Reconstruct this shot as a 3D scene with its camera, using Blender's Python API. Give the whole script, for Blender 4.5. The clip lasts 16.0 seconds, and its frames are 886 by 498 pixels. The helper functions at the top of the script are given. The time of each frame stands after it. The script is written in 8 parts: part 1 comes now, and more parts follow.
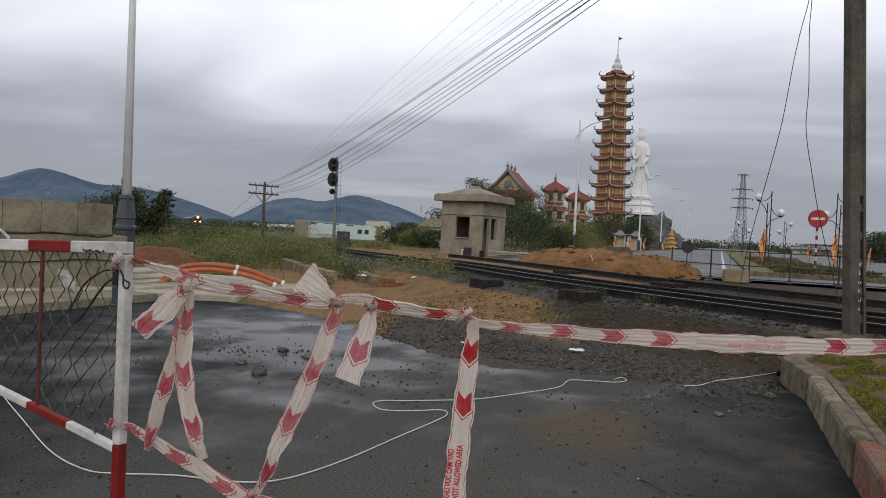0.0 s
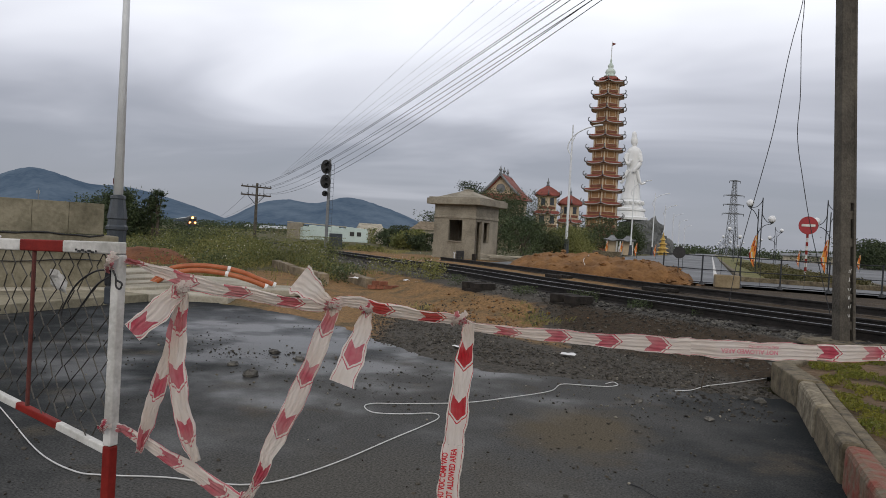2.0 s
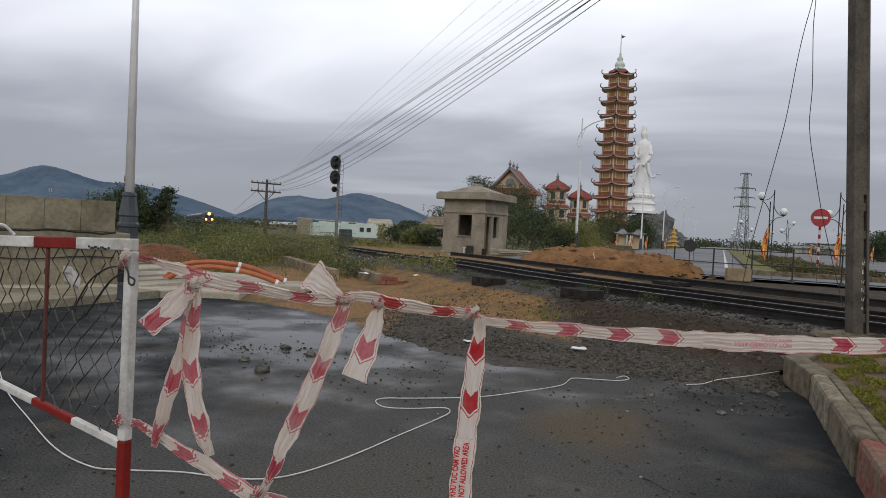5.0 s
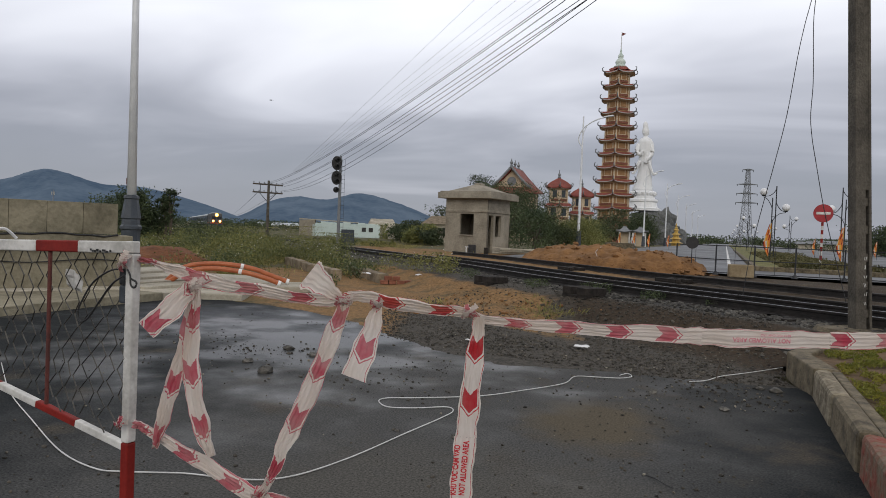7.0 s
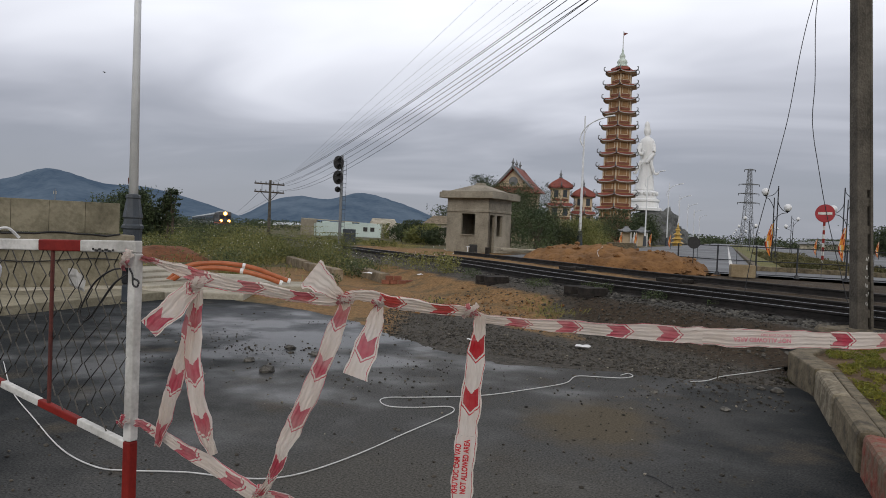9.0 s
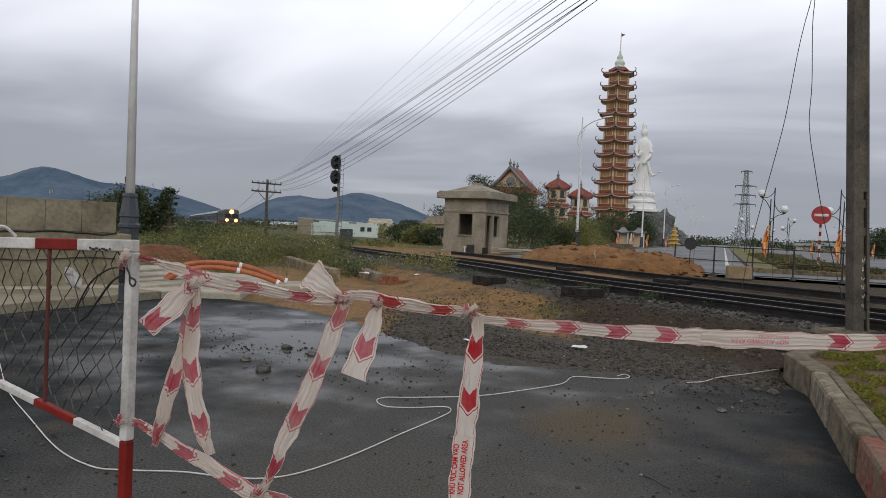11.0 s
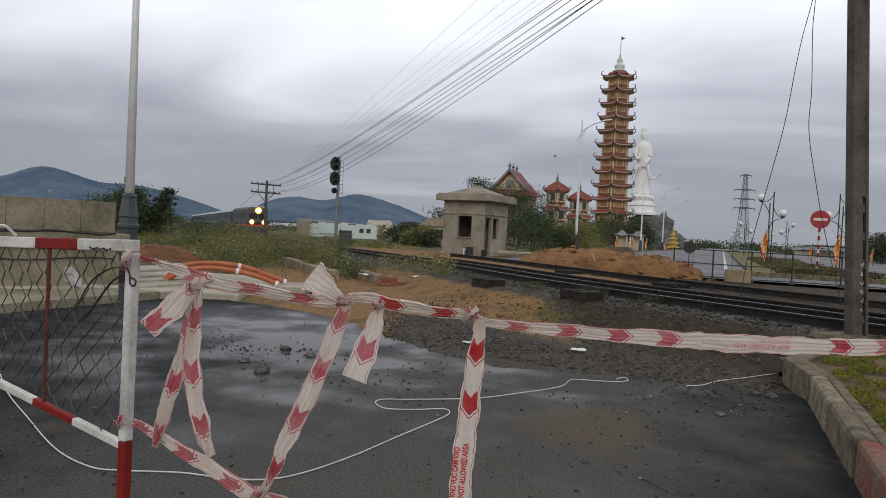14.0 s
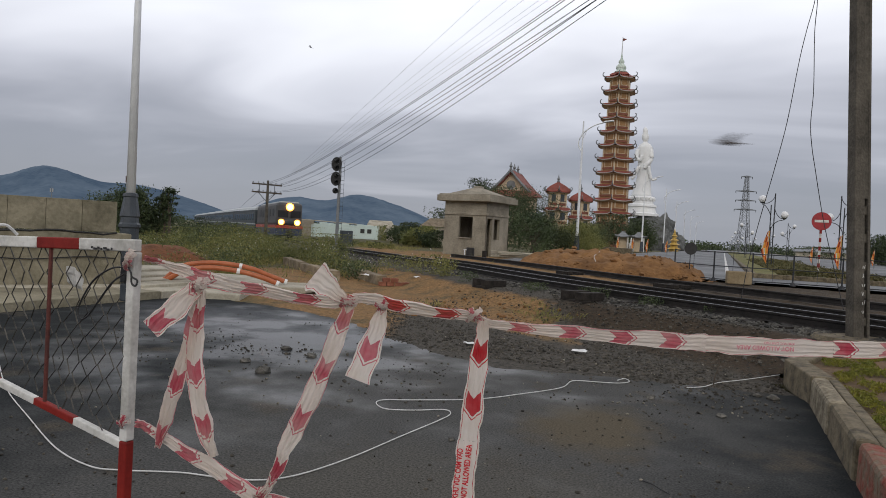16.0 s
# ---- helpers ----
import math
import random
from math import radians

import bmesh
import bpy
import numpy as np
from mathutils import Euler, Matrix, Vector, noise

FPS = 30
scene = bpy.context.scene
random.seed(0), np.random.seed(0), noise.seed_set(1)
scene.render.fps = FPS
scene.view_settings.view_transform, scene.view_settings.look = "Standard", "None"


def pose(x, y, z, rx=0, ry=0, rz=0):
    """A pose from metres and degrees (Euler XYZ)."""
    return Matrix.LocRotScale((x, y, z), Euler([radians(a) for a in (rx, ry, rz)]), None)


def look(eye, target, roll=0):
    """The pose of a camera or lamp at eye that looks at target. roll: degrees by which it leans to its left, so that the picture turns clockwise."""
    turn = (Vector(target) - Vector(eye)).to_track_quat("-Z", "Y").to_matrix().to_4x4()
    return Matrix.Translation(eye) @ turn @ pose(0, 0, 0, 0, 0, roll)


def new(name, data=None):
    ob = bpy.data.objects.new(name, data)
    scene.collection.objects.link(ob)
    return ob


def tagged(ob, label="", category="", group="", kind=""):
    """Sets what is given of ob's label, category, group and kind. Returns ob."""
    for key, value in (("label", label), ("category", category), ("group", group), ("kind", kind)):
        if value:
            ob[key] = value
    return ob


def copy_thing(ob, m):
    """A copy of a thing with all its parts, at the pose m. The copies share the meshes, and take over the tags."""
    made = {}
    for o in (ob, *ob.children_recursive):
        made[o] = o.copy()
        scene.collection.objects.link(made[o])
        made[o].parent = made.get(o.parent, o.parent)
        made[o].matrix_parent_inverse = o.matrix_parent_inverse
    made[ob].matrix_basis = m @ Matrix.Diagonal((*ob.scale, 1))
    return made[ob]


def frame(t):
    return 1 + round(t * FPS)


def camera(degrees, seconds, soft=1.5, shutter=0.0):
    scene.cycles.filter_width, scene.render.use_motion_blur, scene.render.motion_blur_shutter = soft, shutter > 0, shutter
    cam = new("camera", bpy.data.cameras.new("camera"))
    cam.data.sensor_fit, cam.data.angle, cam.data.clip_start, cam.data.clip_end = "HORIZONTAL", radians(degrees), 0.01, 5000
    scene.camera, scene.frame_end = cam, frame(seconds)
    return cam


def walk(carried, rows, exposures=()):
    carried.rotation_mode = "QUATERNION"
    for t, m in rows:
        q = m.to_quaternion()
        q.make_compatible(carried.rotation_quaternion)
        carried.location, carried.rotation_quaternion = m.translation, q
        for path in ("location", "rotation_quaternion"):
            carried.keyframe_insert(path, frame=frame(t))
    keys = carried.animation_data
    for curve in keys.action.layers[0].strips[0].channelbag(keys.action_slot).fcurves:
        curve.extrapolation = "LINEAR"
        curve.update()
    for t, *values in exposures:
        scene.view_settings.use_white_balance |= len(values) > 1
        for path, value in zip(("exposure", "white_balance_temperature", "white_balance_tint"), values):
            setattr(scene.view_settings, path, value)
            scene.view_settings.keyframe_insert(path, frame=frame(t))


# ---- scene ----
# ---------------------------------------------------------------- camera
cam = camera(65, 16.0, soft=0.9, shutter=0.4)
PATH = [  # seconds; x, y, z; turn to the left of the road, tilt down, roll
    (0.0, -0.0043, 0.0133, 1.4006, 21.741, 1.235, 2.767),
    (0.5, -0.0050, 0.0121, 1.3997, 21.516, 1.202, 2.945),
    (1.0, -0.0092, 0.0108, 1.3988, 21.432, 1.277, 3.131),
    (1.5, -0.0108, 0.0111, 1.3993, 21.193, 1.059, 3.266),
    (2.0, -0.0110, 0.0105, 1.4003, 21.118, 0.943, 3.300),
    (2.5, -0.0094, 0.0105, 1.3978, 21.190, 0.971, 3.240),
    (3.0, -0.0112, 0.0103, 1.3987, 21.222, 0.901, 3.243),
    (3.5, -0.0087, 0.0093, 1.3986, 21.637, 1.007, 2.966),
    (4.0, -0.0091, 0.0086, 1.3984, 21.820, 1.133, 2.874),
    (6.5, -0.0160, 0.0090, 1.3985, 21.937, 1.626, 2.945),
    (7.0, -0.0034, 0.0054, 1.3995, 22.083, 1.461, 2.336),
    (7.5, -0.0002, 0.0004, 1.3993, 22.230, 1.393, 2.330),
    (8.0, 0.0004, 0.0013, 1.4004, 22.232, 1.585, 2.264),
    (8.5, 0.0011, 0.0010, 1.4000, 22.314, 1.575, 2.154),
    (9.0, 0.0000, -0.0000, 1.4000, 22.200, 1.490, 2.400),
    (11.5, -0.0036, -0.0004, 1.4000, 21.930, 1.455, 2.646),
    (12.0, -0.0055, -0.0003, 1.3999, 21.909, 1.427, 2.714),
    (12.5, -0.0072, 0.0010, 1.3991, 21.870, 1.386, 2.774),
    (13.0, -0.0056, 0.0005, 1.3998, 21.854, 1.405, 2.803),
    (13.5, -0.0075, -0.0002, 1.4001, 21.872, 1.385, 2.874),
    (14.0, -0.0085, -0.0013, 1.3991, 21.875, 1.293, 2.970),
    (14.5, -0.0075, -0.0007, 1.3998, 21.890, 1.244, 2.993),
    (15.0, -0.0067, -0.0022, 1.4003, 21.895, 1.191, 2.963),
    (15.5, -0.0074, -0.0026, 1.3991, 21.927, 1.161, 2.953),
    (16.0, -0.0139, 0.0010, 1.3993, 21.946, 1.250, 3.157),
]
walk(cam, [(t, pose(x, y, z, 90 - tilt, 0, turn) @ pose(0, 0, 0, 0, 0, roll)) for t, x, y, z, turn, tilt, roll in PATH])

# ---------------------------------------------------------------- sky and light
world = bpy.data.worlds.new("overcast_sky")
scene.world = world
world.use_nodes = True


def overcast():
    nt = world.node_tree
    nt.nodes.clear()
    N, L = nt.nodes.new, nt.links.new
    out, bg = N("ShaderNodeOutputWorld"), N("ShaderNodeBackground")
    co, sep = N("ShaderNodeTexCoord"), N("ShaderNodeSeparateXYZ")
    L(co.outputs["Generated"], sep.inputs[0])
    # cloud sheets flatten towards the horizon
    add = N("ShaderNodeMath"); add.operation = "ADD"; add.inputs[1].default_value = 0.13
    ab = N("ShaderNodeMath"); ab.operation = "ABSOLUTE"
    L(sep.outputs["Z"], ab.inputs[0]); L(ab.outputs[0], add.inputs[0])
    dx, dy = N("ShaderNodeMath"), N("ShaderNodeMath")
    dx.operation = dy.operation = "DIVIDE"
    L(sep.outputs["X"], dx.inputs[0]); L(add.outputs[0], dx.inputs[1])
    L(sep.outputs["Y"], dy.inputs[0]); L(add.outputs[0], dy.inputs[1])
    comb = N("ShaderNodeCombineXYZ")
    L(dx.outputs[0], comb.inputs[0]); L(dy.outputs[0], comb.inputs[1])
    mp = N("ShaderNodeMapping")
    mp.inputs["Location"].default_value = (3.1, 1.3, 0.4)
    mp.inputs["Rotation"].default_value = (0, 0, radians(25))
    mp.inputs["Scale"].default_value = (0.55, 0.95, 1)
    L(comb.outputs[0], mp.inputs[0])
    n1 = N("ShaderNodeTexNoise"); n1.inputs["Scale"].default_value = 1.0
    n1.inputs["Detail"].default_value = 4; n1.inputs["Roughness"].default_value = 0.45
    n1.inputs["Distortion"].default_value = 0.5
    L(mp.outputs[0], n1.inputs["Vector"])
    mr = N("ShaderNodeMapRange")
    mr.inputs["From Min"].default_value = 0.3; mr.inputs["From Max"].default_value = 0.7
    mr.inputs["To Min"].default_value = -0.09; mr.inputs["To Max"].default_value = 0.09
    L(n1.outputs["Fac"], mr.inputs["Value"])
    sm = N("ShaderNodeMath"); sm.operation = "ADD"
    L(ab.outputs[0], sm.inputs[0]); L(mr.outputs[0], sm.inputs[1])
    ramp = N("ShaderNodeValToRGB")
    e = ramp.color_ramp.elements
    e[0].position, e[0].color = 0.0, (0.305, 0.322, 0.375, 1)
    e[1].position, e[1].color = 0.38, (1.04, 1.06, 1.115, 1)
    for pos, c in ((0.08, (0.325, 0.34, 0.397)), (0.15, (0.43, 0.443, 0.505)), (0.22, (0.62, 0.635, 0.71)), (0.29, (0.84, 0.855, 0.93)), (0.62, (0.62, 0.62, 0.65))):
        k = e.new(pos); k.color = (*c, 1)
    L(sm.outputs[0], ramp.inputs[0])
    sky = N("ShaderNodeTexSky"); sky.sky_type = "NISHITA"; sky.sun_disc = False
    sky.sun_elevation, sky.sun_rotation = radians(30), radians(160)
    mix = N("ShaderNodeMix"); mix.data_type = "RGBA"; mix.blend_type = "ADD"
    mix.inputs["Factor"].default_value = 0.006
    L(ramp.outputs[0], mix.inputs["A"]); L(sky.outputs[0], mix.inputs["B"])
    L(mix.outputs["Result"], bg.inputs["Color"])
    bg.inputs["Strength"].default_value = 0.98
    L(bg.outputs[0], out.inputs[0])


overcast()
sun = new("sun", bpy.data.lights.new("sun", "SUN"))
sun.data.energy, sun.data.angle, sun.data.color = 0.8, radians(40), (1.0, 0.92, 0.80)
sun.matrix_world = look((0, 0, 0), (-0.3, 0.82, -0.5))


# ---------------------------------------------------------------- materials
def mat(name, a, b, scale=3.0, rough=0.8, metal=0.0, bump=0.3, fine=40.0, rough2=None, coat=0.0, spec=0.5, per=0.0, detail=6.0):
    """Two tones mixed by broad stains and a fine grain, with relief; per: change of value from piece to piece."""
    m = bpy.data.materials.new(name)
    m.use_nodes = True
    nt = m.node_tree
    N, L = nt.nodes.new, nt.links.new
    bs = nt.nodes["Principled BSDF"]
    co = N("ShaderNodeTexCoord")
    big, small = N("ShaderNodeTexNoise"), N("ShaderNodeTexNoise")
    big.inputs["Scale"].default_value, big.inputs["Detail"].default_value = scale, detail
    big.inputs["Roughness"].default_value = 0.62
    small.inputs["Scale"].default_value, small.inputs["Detail"].default_value = fine, 4
    for n in (big, small):
        L(co.outputs["Object"], n.inputs["Vector"])
    sub = N("ShaderNodeMath"); sub.operation = "MULTIPLY_ADD"
    sub.inputs[1].default_value, sub.inputs[2].default_value = 0.35, -0.175
    L(small.outputs["Fac"], sub.inputs[0])
    ad = N("ShaderNodeMath"); ad.operation = "ADD"
    L(big.outputs["Fac"], ad.inputs[0]); L(sub.outputs[0], ad.inputs[1])
    mr = N("ShaderNodeMapRange")
    mr.inputs["From Min"].default_value, mr.inputs["From Max"].default_value = 0.34, 0.66
    L(ad.outputs[0], mr.inputs["Value"])
    mix = N("ShaderNodeMix"); mix.data_type = "RGBA"
    mix.inputs["A"].default_value, mix.inputs["B"].default_value = (*a, 1), (*b, 1)
    L(mr.outputs[0], mix.inputs["Factor"])
    col = mix.outputs["Result"]
    if per:
        oi, geo = N("ShaderNodeObjectInfo"), N("ShaderNodeNewGeometry")
        av = N("ShaderNodeMath"); av.operation = "ADD"
        L(oi.outputs["Random"], av.inputs[0]); L(geo.outputs["Random Per Island"], av.inputs[1])
        vr = N("ShaderNodeMapRange")
        vr.inputs["From Max"].default_value = 2
        vr.inputs["To Min"].default_value, vr.inputs["To Max"].default_value = 1 - per, 1 + per
        L(av.outputs[0], vr.inputs["Value"])
        hs = N("ShaderNodeHueSaturation")
        L(vr.outputs[0], hs.inputs["Value"]); L(col, hs.inputs["Color"])
        col = hs.outputs["Color"]
    L(col, bs.inputs["Base Color"])
    bs.inputs["Metallic"].default_value = metal
    bs.inputs["Specular IOR Level"].default_value = spec
    bs.inputs["Coat Weight"].default_value = coat
    r2 = N("ShaderNodeMapRange")
    r2.inputs["To Min"].default_value, r2.inputs["To Max"].default_value = rough, rough if rough2 is None else rough2
    L(mr.outputs[0], r2.inputs["Value"]); L(r2.outputs[0], bs.inputs["Roughness"])
    if bump:
        bp = N("ShaderNodeBump")
        bp.inputs["Strength"].default_value, bp.inputs["Distance"].default_value = bump, 0.6 / fine
        L(small.outputs["Fac"], bp.inputs["Height"]); L(bp.outputs[0], bs.inputs["Normal"])
    return m


def glow(name, color, strength):
    m = bpy.data.materials.new(name)
    m.use_nodes = True
    bs = m.node_tree.nodes["Principled BSDF"]
    bs.inputs["Base Color"].default_value = (*color, 1)
    bs.inputs["Emission Color"].default_value = (*color, 1)
    bs.inputs["Emission Strength"].default_value = strength
    return m


M = dict(
    old_road=mat("wet_road", (0.040, 0.042, 0.046), (0.072, 0.076, 0.080), 0.2, 0.6, fine=30, rough2=0.42, bump=0.1, spec=0.4),
    apron=mat("ballast_dust", (0.018, 0.017, 0.0155), (0.052, 0.047, 0.040), 1.3, 0.95, fine=22, bump=0.9),
    stones=mat("ballast_stone", (0.011, 0.011, 0.0105), (0.115, 0.108, 0.094), 9, 0.9, fine=50, per=0.9),
    pebble=mat("pebble", (0.022, 0.020, 0.017), (0.12, 0.105, 0.082), 8, 0.9, fine=60, per=0.75),
    litter=mat("litter_paper", (0.7, 0.7, 0.7), (0.8, 0.8, 0.8), 5, 0.7),
    earth=mat("brown_earth", (0.128, 0.062, 0.022), (0.265, 0.135, 0.050), 1.3, 0.95, fine=7, bump=0.9),
    red_earth=mat("red_earth", (0.095, 0.034, 0.012), (0.20, 0.075, 0.026), 2, 0.95, fine=10, bump=1.0),
    concrete=mat("concrete", (0.26, 0.235, 0.18), (0.47, 0.43, 0.345), 1.4, 0.85, fine=25),
    wall_conc=mat("weathered_concrete", (0.115, 0.102, 0.066), (0.285, 0.255, 0.180), 0.9, 0.88, fine=14, bump=0.5, per=0.12),
    render_grey=mat("cement_render", (0.185, 0.163, 0.125), (0.345, 0.31, 0.245), 0.9, 0.9, fine=12, bump=0.4),
    kerb=mat("kerb_concrete", (0.050, 0.039, 0.022), (0.188, 0.152, 0.095), 7, 0.85, fine=45, bump=0.5, per=0.2),
    kerb_red=mat("kerb_faded_red", (0.165, 0.130, 0.085), (0.22, 0.040, 0.022), 4, 0.8, fine=16, bump=0.8),
    pole=mat("old_pole_concrete", (0.048, 0.042, 0.034), (0.130, 0.115, 0.092), 2.5, 0.9, fine=30, bump=0.8),
    white=mat("white_paint", (0.38, 0.37, 0.345), (0.70, 0.69, 0.66), 6, 0.5, fine=60, bump=0.15),
    red=mat("red_paint", (0.165, 0.012, 0.009), (0.25, 0.020, 0.014), 9, 0.6, fine=90, bump=0.12, spec=0.25),
    rust=mat("red_oxide_steel", (0.07, 0.018, 0.014), (0.13, 0.030, 0.022), 20, 0.7, fine=120),
    wire=mat("galvanised_wire", (0.013, 0.012, 0.010), (0.10, 0.092, 0.078), 9, 0.6, metal=0.2, fine=120, bump=0),
    black=mat("black_rubber", (0.012, 0.012, 0.013), (0.025, 0.024, 0.024), 12, 0.6, fine=80),
    cable=mat("white_cable", (0.55, 0.55, 0.54), (0.68, 0.68, 0.67), 10, 0.5, bump=0),
    line=mat("overhead_line", (0.02, 0.02, 0.022), (0.035, 0.035, 0.037), 2, 0.6, bump=0),
    thin_line=mat("far_line", (0.36, 0.37, 0.39), (0.42, 0.43, 0.45), 2, 0.6, bump=0),
    rail=mat("rail_steel", (0.008, 0.0075, 0.007), (0.024, 0.020, 0.018), 5, 0.68, fine=60, rough2=0.58, spec=0.3),
    rail_top=mat("rail_head", (0.09, 0.09, 0.095), (0.15, 0.15, 0.155), 3, 0.3, metal=0.9, bump=0),
    sleeper=mat("sleeper", (0.012, 0.010, 0.009), (0.038, 0.032, 0.027), 8, 0.9, fine=50, bump=0.6, spec=0.3),
    galv=mat("galvanised_steel", (0.62, 0.64, 0.66), (0.76, 0.78, 0.80), 2, 0.4, metal=0.0, bump=0.05),
    plinth=mat("slate_cast_iron", (0.028, 0.036, 0.046), (0.05, 0.06, 0.073), 4, 0.5),
    steel_dark=mat("dark_steel", (0.018, 0.02, 0.024), (0.035, 0.037, 0.04), 6, 0.5, metal=0.3),
    glass=mat("dark_glass", (0.02, 0.022, 0.026), (0.03, 0.032, 0.036), 2, 0.12, bump=0),
    # near-black colour that stands for the shade inside rooms and windows
    void=mat("room_shade", (0.03, 0.03, 0.03), (0.05, 0.05, 0.048), 2, 0.9, bump=0),
    tile_red=mat("red_roof_tile", (0.150, 0.036, 0.026), (0.265, 0.066, 0.046), 0.6, 0.7, fine=6, bump=0.4),
    cream=mat("cream_plaster", (0.50, 0.39, 0.265), (0.64, 0.53, 0.385), 0.4, 0.85, fine=8),
    ochre=mat("ochre_plaster", (0.255, 0.140, 0.062), (0.39, 0.225, 0.105), 0.4, 0.85, fine=8),
    brown=mat("brown_trim", (0.165, 0.058, 0.036), (0.24, 0.095, 0.06), 0.5, 0.8, fine=8),
    grey_orn=mat("grey_ornament", (0.14, 0.15, 0.16), (0.22, 0.23, 0.24), 1, 0.7, fine=8),
    pale_trim=mat("pale_grey_trim", (0.36, 0.36, 0.35), (0.48, 0.47, 0.45), 1, 0.7, fine=8),
    feather=mat("dark_feather", (0.09, 0.08, 0.078), (0.15, 0.135, 0.13), 20, 0.8, bump=0),
    pale_green=mat("pale_green_stupa", (0.45, 0.54, 0.48), (0.62, 0.69, 0.63), 0.8, 0.6, fine=8),
    marble=mat("white_marble", (0.72, 0.73, 0.74), (0.84, 0.85, 0.85), 0.2, 0.6, fine=3, bump=0.15),
    rock=mat("grey_rock", (0.07, 0.075, 0.075), (0.17, 0.175, 0.17), 0.25, 0.95, fine=1.2, bump=1.0),
    mint=mat("mint_plaster", (0.44, 0.53, 0.50), (0.56, 0.65, 0.62), 0.3, 0.85, fine=5),
    # aerial haze is put into the mountains' blue base colour
    mountain=mat("hazy_far_forest", (0.072, 0.108, 0.158), (0.128, 0.172, 0.226), 0.006, 1.0, fine=0.05, bump=0, spec=0, detail=9.0),
    foundation=mat("old_foundation", (0.10, 0.075, 0.045), (0.27, 0.215, 0.145), 3, 0.9, fine=25, bump=0.8, per=0.3),
    leaf=mat("leaf", (0.060, 0.082, 0.018), (0.225, 0.215, 0.062), 0.35, 0.7, fine=9, bump=0, per=0.45),
    leaf_dark=mat("dark_leaf", (0.020, 0.037, 0.013), (0.066, 0.086, 0.031), 0.45, 0.75, fine=6, bump=0, per=0.5),
    grass=mat("grass_blade", (0.105, 0.112, 0.026), (0.30, 0.25, 0.095), 0.3, 0.8, fine=5, bump=0, per=0.5),
    turf=mat("turf", (0.070, 0.088, 0.006), (0.185, 0.165, 0.016), 2, 0.8, fine=9, bump=0, per=0.4),
    hedge=mat("hedge_leaf", (0.042, 0.050, 0.014), (0.125, 0.100, 0.038), 0.5, 0.8, fine=5, bump=0, per=0.5),
    flower=mat("white_flower", (0.6, 0.6, 0.55), (0.75, 0.75, 0.7), 4, 0.8, bump=0),
    bark=mat("bark", (0.05, 0.038, 0.028), (0.10, 0.08, 0.06), 6, 0.95, fine=30, bump=0.8),
    orange=mat("orange_pipe", (0.34, 0.088, 0.028), (0.46, 0.135, 0.048), 6, 0.45, fine=40, bump=0.1),
    yellow=mat("yellow_cloth", (0.62, 0.36, 0.05), (0.75, 0.46, 0.08), 6, 0.85),
    orange_cloth=mat("orange_cloth", (0.60, 0.17, 0.03), (0.70, 0.24, 0.05), 6, 0.85),
    gold=mat("gold_paint", (0.38, 0.24, 0.05), (0.52, 0.34, 0.08), 2, 0.5),
    globe=mat("white_globe", (0.70, 0.71, 0.73), (0.78, 0.79, 0.80), 3, 0.35, bump=0),
    loco_blue=mat("loco_blue", (0.022, 0.034, 0.075), (0.035, 0.05, 0.10), 0.8, 0.5, fine=8),
    loco_red=mat("loco_red", (0.32, 0.035, 0.02), (0.42, 0.06, 0.03), 0.8, 0.5, fine=8),
    coach=mat("coach_blue", (0.030, 0.040, 0.048), (0.046, 0.06, 0.07), 0.5, 0.55, fine=8),
    loco_grey=mat("loco_grey", (0.055, 0.055, 0.058), (0.085, 0.083, 0.082), 0.8, 0.55, fine=8),
    coach_roof=mat("coach_roof", (0.30, 0.33, 0.34), (0.42, 0.45, 0.46), 0.5, 0.45, fine=6),
    headlight=glow("headlight", (1.0, 0.64, 0.20), 7.0),
    # emissive discs that paint the orange halo round the headlights
    reflector=glow("headlight_halo_glow", (1.0, 0.40, 0.07), 3.0),
)


